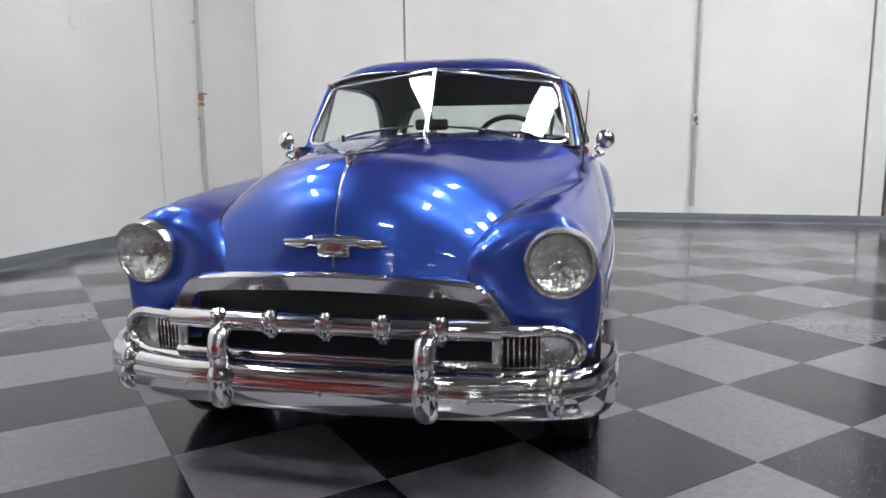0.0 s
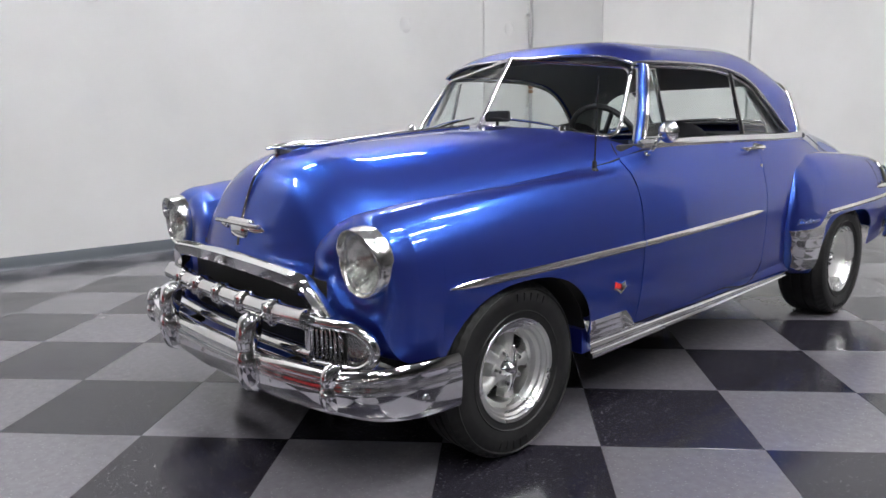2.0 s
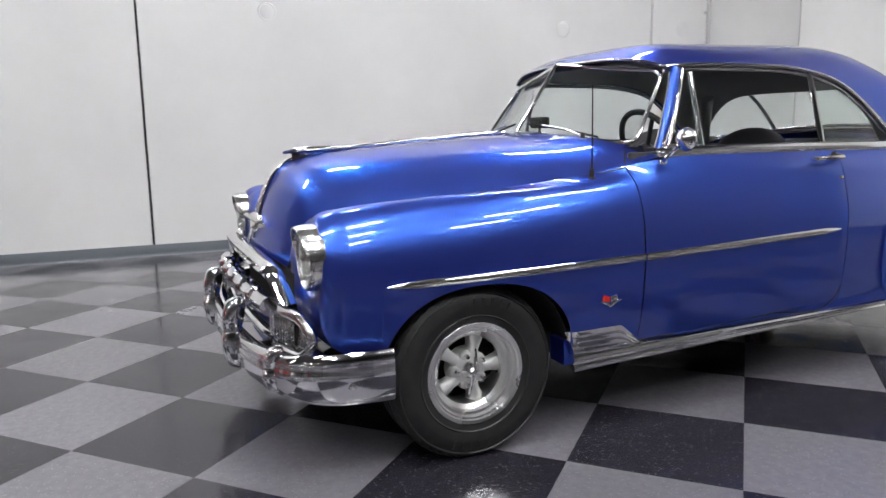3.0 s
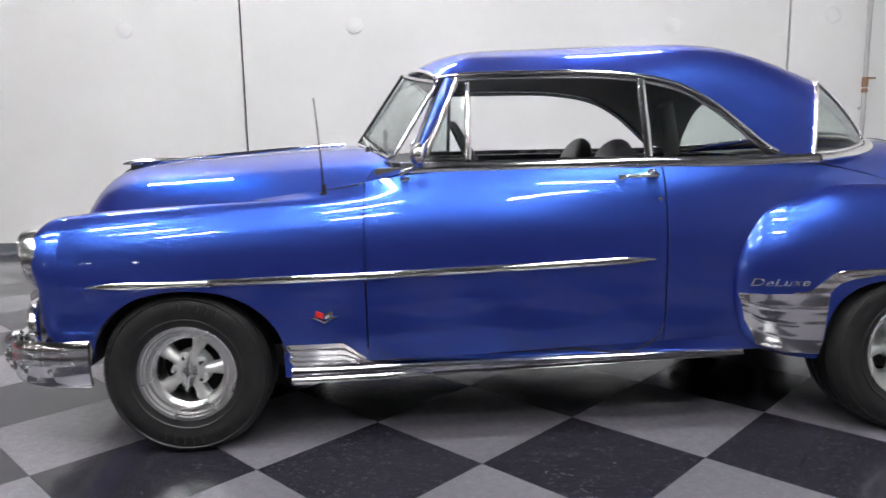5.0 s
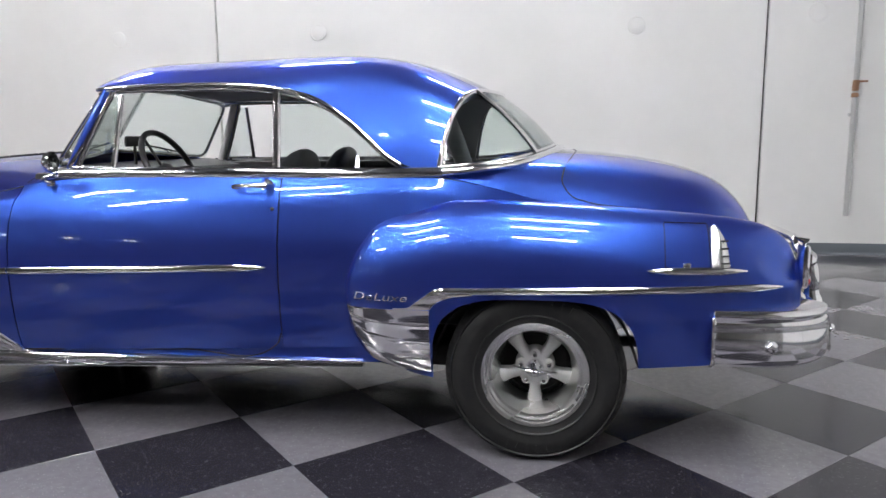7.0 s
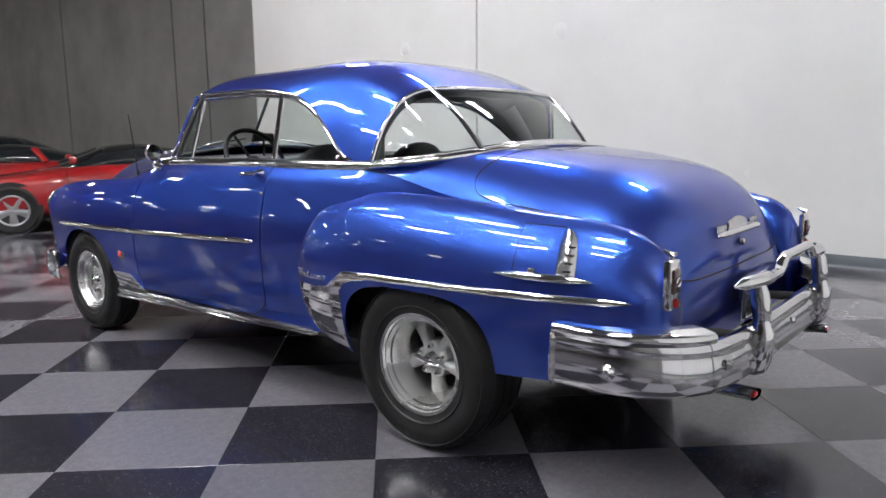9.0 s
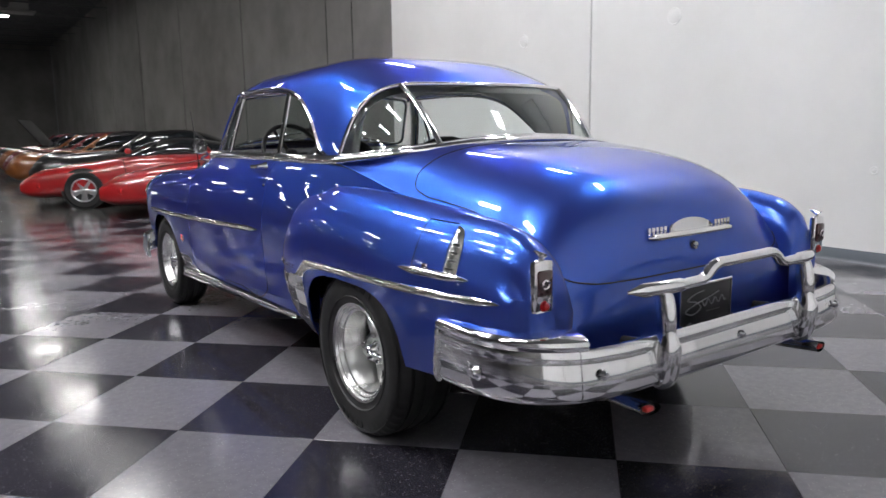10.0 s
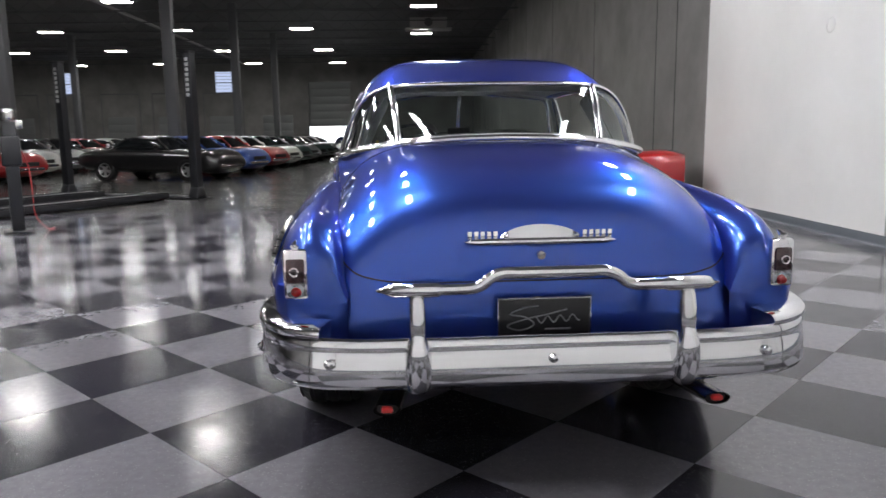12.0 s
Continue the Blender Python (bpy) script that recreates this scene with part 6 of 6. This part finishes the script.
# ---------------------------------------------------------------- parked cars of the hall
GLASS_DARK = principled("dark_car_glass", (0.012, 0.014, 0.016), 0.04, 0, 0.6)
RIM = principled("silver_car_rim", (0.5, 0.5, 0.51), 0.3, 0.9)
AMBER = principled("amber_lens", (0.6, 0.22, 0.02), 0.25, 0, 0.5)
WHITEPAINT = principled("white_car_stripe", (0.7, 0.7, 0.69), 0.25, 0, 1.0)


def body_loft(stations, n=28, power=3.0):
    """Closed superellipse sections: x, half width, bottom, top, squareness."""
    rows = []
    st = np.asarray(sorted(stations), float)
    for x, w, lo, hi in spline(np.linspace(st[0, 0], st[-1, 0], 44), st[:, 0], st):
        c, h = (lo + hi) / 2, (hi - lo) / 2
        a = np.linspace(0, 2 * np.pi, n, endpoint=False)
        rows.append(np.column_stack([np.full(n, x), w * np.sign(np.cos(a)) * np.abs(np.cos(a)) ** (2 / power), c + h * np.sign(np.sin(a)) * np.abs(np.sin(a)) ** (2 / power)]))
    return np.array(rows)


def closed_loft(name, g, material):
    nu, nv = g.shape[:2]
    return mesh_of(name, g.reshape(-1, 3), grid_faces(nu, nv, False, True) + [tuple(range(nv))[::-1], tuple(range((nu - 1) * nv, nu * nv))], material, True, 45)


def parked_car(matrix, paint, label, sporty=True, roof_paint=None, hood_up=False, stripe=False, category="car", hoop=False):
    """A parked coupe, nose along +x, standing on the floor."""
    top = thing("parked_car", matrix, label, category, "parked cars")
    if sporty:
        L, W, st = 2.25, 0.92, [(2.25, 0.78, 0.26, 0.50), (2.12, 0.86, 0.20, 0.60), (1.7, 0.91, 0.18, 0.72), (1.0, 0.91, 0.17, 0.82), (0.45, 0.90, 0.17, 0.90), (-0.6, 0.91, 0.18, 0.92), (-1.5, 0.93, 0.2, 0.95), (-2.05, 0.88, 0.28, 0.93), (-2.2, 0.82, 0.36, 0.88)]
        cab = [(0.72, 0.60, 0.70, 0.84), (0.45, 0.68, 0.70, 0.95), (0.0, 0.64, 0.70, 1.14), (-0.4, 0.62, 0.70, 1.19), (-0.9, 0.62, 0.70, 1.13), (-1.5, 0.62, 0.70, 0.98), (-1.75, 0.60, 0.70, 0.90)]
        axles, r, roof_x, roof_z = (1.22, -1.22), 0.325, (0.02, -0.75), 1.19
    else:
        L, W, st = 2.4, 0.93, [(2.4, 0.80, 0.34, 0.62), (2.3, 0.89, 0.26, 0.76), (1.6, 0.93, 0.22, 0.88), (0.7, 0.93, 0.22, 0.95), (-0.6, 0.94, 0.22, 0.97), (-1.6, 0.93, 0.26, 0.98), (-2.2, 0.90, 0.32, 0.94), (-2.4, 0.82, 0.40, 0.86)]
        cab = [(0.85, 0.66, 0.75, 0.93), (0.6, 0.70, 0.75, 1.05), (0.15, 0.66, 0.75, 1.30), (-0.4, 0.65, 0.75, 1.36), (-0.9, 0.65, 0.75, 1.31), (-1.5, 0.66, 0.75, 1.08), (-1.75, 0.62, 0.75, 0.96)]
        axles, r, roof_x, roof_z = (1.45, -1.4), 0.335, (0.15, -0.85), 1.36
    body = part("body", closed_loft("body", body_loft(st, 32, 4.2 if sporty else 3.4), paint), top)
    part("cabin_glass", closed_loft("cabin_glass", body_loft(cab, 24, 2.6), GLASS_DARK), top, "dark cabin glass")
    rg = np.array([[(x, y * (0.56 - 0.05 * abs(x)), roof_z + 0.004 - 0.10 * y ** 4 - 0.11 * ((x - sum(roof_x) / 2) / (roof_x[0] - roof_x[1]) * 1.25) ** 2) for y in np.linspace(-1, 1, 13)] for x in np.linspace(roof_x[0], roof_x[1], 12)])
    part("roof", sheet("roof", rg, roof_paint or paint, 0.03, core=(0, 0, 0)), top)
    for s in (-1, 1):
        for x in ((roof_x[0] + 0.04), (roof_x[1] + 0.02)):
            lean = 0.55 if x > roof_x[0] else (-0.5 if not sporty else -0.16)
            thick = 0.03 if not sporty else (0.07 if hoop and lean < 0 else 0.024)
            part("pillar", tube("pillar", even([(x, s * 0.55, roof_z - 0.07), (x + lean, s * 0.70, 0.9)], 5), thick, BLACK if sporty and not (hoop and lean < 0) else paint, 8, 0.6 if hoop else 1.0), top)
        part("door_gap", tube("door_gap", [(0.55, s * (W - 0.005), 0.85), (0.5, s * (W + 0.004), 0.5), (0.35, s * (W - 0.015), 0.26)], 0.006, BLACK, 5), body)
        part("side_mirror", block("side_mirror", (0.10, 0.17, 0.10), paint, 0.03, (0.45, s * 0.93, 0.98 if sporty else 1.02)), top)
        part("headlamp", block("headlamp", (0.06, 0.20, 0.09), LENS if not sporty else STEEL, 0.02, (L - 0.16, s * 0.60, 0.60 if not sporty else 0.47)), top, "front lamp")
        part("side_marker", block("side_marker", (0.16, 0.02, 0.05), AMBER, 0.008, (L - 0.35, s * (W - 0.085), 0.50)), top, "amber side marker")
        for x in axles:
            wm = Matrix.Translation((x, s * (W - 0.10), r)) @ (Matrix.Rotation(math.pi, 4, "Z") if s > 0 else Matrix.Identity(4))
            # body has no cut arch: a black disc behind the tyre paints its shade
            part("arch_shade_disc", lathe("arch_shade_disc", [(0.0, -0.082), (r + 0.04, -0.082), (r + 0.04, 0.05)], BLACK, 32, "y"), top, matrix=wm @ Matrix.Translation((0, 0, 0.015)))
            w = part("tyre", lathe("tyre", [(0.20, -0.085), (0.215, -0.105), (r - 0.03, -0.112), (r, -0.085), (r, 0.09), (0.2, 0.1)], RUBBER, 36, "y"), top, "black tyre", wm)
            part("rim", lathe("rim", [(0.212, -0.108), (0.20, -0.100), (0.19, -0.07), (0.17, -0.05), (0.0, -0.05)], DARK, 32, "y"), w)
            for k in range(5):
                sp = np.array([[(q, -0.085 + 0.02 * q, -hw), (q, -0.10 + 0.02 * q, 0), (q, -0.085 + 0.02 * q, hw)] for q, hw in ((0.0, 0.05), (0.08, 0.040), (0.20, 0.060))])
                part("rim_spoke", sheet("rim_spoke", sp, RIM, 0.01, core=(0, 1, 0)), w, matrix=Matrix.Rotation(k * 2 * math.pi / 5 + 0.3, 4, "Y"))
            part("rim_ring", lathe("rim_ring", [(0.185, -0.095), (0.20, -0.108), (0.212, -0.105)], RIM, 32, "y"), w)
    part("front_bumper", tube("front_bumper", smooth_line([(L - 0.35, -W + 0.03, 0.42), (L - 0.06, -0.66, 0.42), (L + 0.015, 0, 0.42), (L - 0.06, 0.66, 0.42), (L - 0.35, W - 0.03, 0.42)], 24), 0.05, paint if sporty else CHROME, 8, 1.1), top)
    part("grille", block("grille", (0.05, 0.9, 0.13), BLACK, 0.01, (L - 0.02, 0, 0.34 if sporty else 0.56)), top)
    part("wiper", tube("wiper", [(0.80, -0.45, 0.875), (0.74, 0.1, 0.90)], 0.008, BLACK, 5), top)
    if stripe:
        g = np.array([[(x, y, np.interp(x, [0.5, 1.0, 1.7, 2.1], [0.952, 0.93, 0.885, 0.81])) for y in (-0.62, -0.2, 0.2, 0.62)] for x in np.linspace(0.95, 2.1, 8)])
        part("hood_stripe", sheet("hood_stripe", g, WHITEPAINT, 0.01, core=(0, 0, 0)), top, "white hood panel")
    if hood_up:
        g = np.array([[(0.9 - 0.45 * 0 + 0.65 * t, y * 0.75, 0.95 + 0.85 * t) for y in np.linspace(-1, 1, 5)] for t in np.linspace(0, 1, 6)])
        part("raised_hood", sheet("raised_hood", g, paint, 0.02, core=(0, 0, 0)), top, "raised hood")
    return top


def solid_paint(name, color, metal=0.0):
    return principled(name, color, 0.3, metal, 1.0, 0.02)


P_RED = solid_paint("bright_red_paint", (0.28, 0.006, 0.008))
P_BLACK = solid_paint("black_paint", (0.008, 0.008, 0.009))
P_ORANGE = solid_paint("orange_paint", (0.26, 0.09, 0.025))
P_BLUE = solid_paint("mid_blue_paint", (0.02, 0.07, 0.30), 0.3)
P_SILVER = solid_paint("silver_paint", (0.38, 0.39, 0.40), 0.6)
P_WHITE = solid_paint("white_paint", (0.68, 0.68, 0.66))
P_GREEN = solid_paint("dark_green_paint", (0.03, 0.07, 0.06), 0.2)
P_MAROON = solid_paint("maroon_paint", (0.16, 0.012, 0.016))


def stand(x, y, deg):
    """Pose of a parked car whose front axle middle is at x, y and nose points at deg."""
    a = radians(deg)
    return pose(x - 1.22 * math.cos(a), y - 1.22 * math.sin(a), 0, 0, 0, deg)


parked_car(stand(-6.95, 4.5, 250), P_RED, "bright red low sports coupe beside the concrete wall", True, P_BLACK)
parked_car(stand(-9.45, 3.65, 250), P_RED, "bright red wedge coupe with dark roof glass", True, P_BLACK, hoop=True)
parked_car(stand(-12.0, 4.15, 250), P_BLACK, "black muscle coupe with a white hood panel", False, stripe=True)
parked_car(stand(-14.8, 3.9, 250), P_ORANGE, "dull orange muscle coupe with a black roof by the wall", False, P_BLACK)
parked_car(stand(-17.5, 4.0, 250), P_MAROON, "maroon coupe parked by the concrete wall", False)
parked_car(stand(-20.2, 4.0, 250), P_ORANGE, "copper orange coupe with a black roof by the wall", False, P_BLACK)
parked_car(stand(-23.0, 4.0, 250), P_BLACK, "black coupe with its hood raised by the concrete wall", False, hood_up=True)
parked_car(stand(-26.0, 4.0, 250), P_MAROON, "dark red coupe parked by the concrete wall", False)
parked_car(stand(-16.6, -3.4, 74), P_BLACK, "black modern coupe beside the car lift", False)
parked_car(stand(-19.6, -3.2, 74), P_BLUE, "blue coupe in the hall's row", False)
parked_car(stand(-22.4, -3.0, 74), P_RED, "red classic coupe in the hall's row", False)
for k, (paint, word) in enumerate(((P_WHITE, "white"), (P_GREEN, "dark green"), (P_SILVER, "pale grey"), (P_GREEN, "green"), (P_GREEN, "deep green"), (P_SILVER, "silver"), (P_WHITE, "off-white"))):
    parked_car(stand(-25.0 - 2.6 * k, -2.9 + 0.06 * k, 74), paint, word + " classic coupe in the hall's row", False)
parked_car(stand(-44.5, -2.5, 74), P_WHITE, "white coupe near the open loading door", False)
for x, y, paint, word in ((-19.0, -10.2, P_WHITE, "white"), (-16.0, -9.2, P_RED, "red"), (-22.0, -10.6, P_SILVER, "silver"), (-25.0, -10.8, P_BLACK, "black"), (-28.0, -11.0, P_RED, "red"), (-31.5, -11.0, P_WHITE, "white")):
    parked_car(stand(x, y, 74), paint, word + " coupe in the second row of the hall", False)

# ---------------------------------------------------------------- tall two-post car lift with low runways
LIFT = principled("dark_lift_paint", (0.014, 0.0145, 0.017), 0.4)
RAMP = principled("worn_steel_ramp", (0.10, 0.10, 0.105), 0.45, 0.4)
noise_mix(RAMP, (0.05, 0.05, 0.053), (0.14, 0.14, 0.145), 2.0)
LIFT_POSE = pose(-10.06, -2.97, 0, 0, 0, -27)
lift = thing("car_lift", LIFT_POSE, "tall black two-post car lift standing on the concrete", "car lift")
for y in (-1.93, 1.93):
    post = part("post", block("post", (0.16, 0.20, 2.95), LIFT, 0.012, (0, y, 1.475)), lift)
    part("post_foot", block("post_foot", (0.42, 0.42, 0.03), LIFT, 0.006, (0, y, 0.015)), post)
    part("post_gusset", block("post_gusset", (0.30, 0.28, 0.22), LIFT, 0.04, (0, y, 0.14), 2, (0.62, 0.8)), post)
    part("post_cap", block("post_cap", (0.19, 0.23, 0.04), LIFT, 0.008, (0, y, 2.965)), post)
    for k in range(8):
        part("letter_bar", block("letter_bar", (0.006, 0.085, 0.066), PIPE, 0.002, (0.082, y, 2.12 + 0.1 * k)), post, "white lettering bar")
part("floor_plate", block("floor_plate", (0.30, 3.5, 0.05), LIFT, 0.01, (0, 0, 0.025)), lift)
unit = thing("power_unit_stand", pose(-3.95, -2.10, 0, 0, 0, 30), "dark floor-standing power unit with a bright motor on top", "power unit")
part("base", block("base", (0.42, 0.36, 0.03), LIFT, 0.006, (0, 0, 0.021)), unit)
part("column", block("column", (0.14, 0.16, 1.45), LIFT, 0.012, (0, 0, 0.76)), unit)
part("tank", block("tank", (0.20, 0.24, 0.40), LIFT, 0.04, (0.0, 0, 1.10)), unit, "black oil tank")
part("motor", lathe("motor", [(0.0, 1.48), (0.085, 1.48), (0.092, 1.50), (0.092, 1.62), (0.075, 1.65), (0.03, 1.66), (0.0, 1.66)], STEEL, 24, "z"), unit, "bright metal motor")
part("switch_box", block("switch_box", (0.06, 0.09, 0.12), STEEL, 0.012, (0.04, 0.12, 1.45)), unit, "bright switch box")
hose = smooth_line([(0.02, 0.10, 1.15), (0.04, 0.17, 0.95), (0.05, 0.20, 0.55), (0.03, 0.22, 0.2), (-0.1, 0.36, 0.014), (-0.3, 0.45, 0.014)], 30)
part("air_hose", tube("air_hose", hose, 0.009, principled("red_rubber_hose", (0.3, 0.03, 0.03), 0.5), 8), unit, "red air hose")
for y in (-0.5, 1.35):
    run = thing("drive_on_ramp", LIFT_POSE @ Matrix.Translation((0.45, y, 0)), "low dark steel drive-on ramp with a worn top", "ramp", "low ramps")
    part("runway", block("runway", (5.4, 0.52, 0.10), LIFT, 0.012, (2.7, 0, 0.085)), run)
    part("tread_plate", block("tread_plate", (5.3, 0.40, 0.012), RAMP, 0.004, (2.7, 0, 0.139)), run, "worn grey tread plate")
    for q in (-1, 1):
        part("side_rail", block("side_rail", (5.38, 0.025, 0.03), LIFT, 0.005, (2.7, q * 0.24, 0.148)), run)
    for x in (0.25, 2.7, 5.15):
        part("foot", block("foot", (0.3, 0.46, 0.04), LIFT, 0.006, (x, 0, 0.02)), run)

# ---------------------------------------------------------------- checkered tiles, laid diagonally
TILE = 0.61
BOUND = (-6.6, WALL_X, -9.0, WALL_Y)


def tile_mesh(name, material):
    bm = bmesh.new()
    bmesh.ops.create_cube(bm, size=1.0, matrix=Matrix.Diagonal((TILE - 0.0012, TILE - 0.0012, 0.006, 1)))
    bmesh.ops.bevel(bm, geom=[e for e in bm.edges if all(v.co.z > 0 for v in e.verts)], offset=0.0009, segments=1, affect="EDGES")
    bmesh.ops.translate(bm, verts=bm.verts, vec=(0, 0, -0.003))
    me = bpy.data.meshes.new(name)
    bm.to_mesh(me)
    bm.free()
    me.materials.append(material)
    return me


tiles = [tile_mesh("tile_dark", TILE_DARK), tile_mesh("tile_light", TILE_LIGHT)]
R45 = Matrix.Rotation(radians(-45), 4, "Z")
rest = {0: [], 1: []}
near = []
for i in range(-40, 40):
    for j in range(-40, 40):
        corners = [R45 @ Vector((a * TILE, b * TILE, 0)) for a, b in ((i, j), (i + 1, j), (i + 1, j + 1), (i, j + 1))]
        mid = sum(corners, Vector()) / 4
        if max(c.x for c in corners) < BOUND[0] or min(c.x for c in corners) > BOUND[1] or max(c.y for c in corners) < BOUND[2] or min(c.y for c in corners) > BOUND[3]:
            continue
        whole = all(BOUND[0] <= c.x <= BOUND[1] and BOUND[2] <= c.y <= BOUND[3] for c in corners)
        kind = (i + j) % 2
        if whole and math.hypot((mid.x - 1.2) / 1.35, mid.y - 2.4) < 5.2:
            near.append((math.hypot((mid.x - 1.2) / 1.35, mid.y - 2.4), kind, mid))
        else:
            rest[kind].append(corners)
near.sort(key=lambda r: r[0])
for _, kind, mid in near[300:]:
    rest[kind].append([mid + R45 @ Vector((a * TILE / 2, b * TILE / 2, 0)) for a, b in ((-1, -1), (1, -1), (1, 1), (-1, 1))])
for _, kind, mid in near[:300]:
    ob = new("tile", tiles[kind])
    ob.parent = floor
    ob.matrix_local = Matrix.Translation(mid) @ R45
for kind, material in ((0, TILE_DARK), (1, TILE_LIGHT)):
    bm = bmesh.new()
    for corners in rest[kind]:
        mid = sum(corners, Vector()) / 4
        bm.faces.new([bm.verts.new(mid + (c - mid) * 0.998) for c in corners])
    for axis, value, sign in ((0, BOUND[0], -1), (0, BOUND[1], 1), (1, BOUND[2], -1), (1, BOUND[3], 1)):
        co, no = [0, 0, 0], [0, 0, 0]
        co[axis], no[axis] = value, sign
        bmesh.ops.bisect_plane(bm, geom=bm.verts[:] + bm.edges[:] + bm.faces[:], plane_co=co, plane_no=no, clear_outer=True)
    up = [f for f in bm.faces]
    got = bmesh.ops.extrude_face_region(bm, geom=up)
    bmesh.ops.translate(bm, verts=[g for g in got["geom"] if isinstance(g, bmesh.types.BMVert)], vec=(0, 0, -0.006))
    bmesh.ops.recalc_face_normals(bm, faces=bm.faces)
    me = bpy.data.meshes.new("outer_tiles")
    bm.to_mesh(me)
    bm.free()
    me.materials.append(material)
    ob = new("outer_tiles", me)
    ob.parent = floor
    tagged(ob, "black tiles of the checkered floor" if kind == 0 else "grey tiles of the checkered floor", kind="stuff")
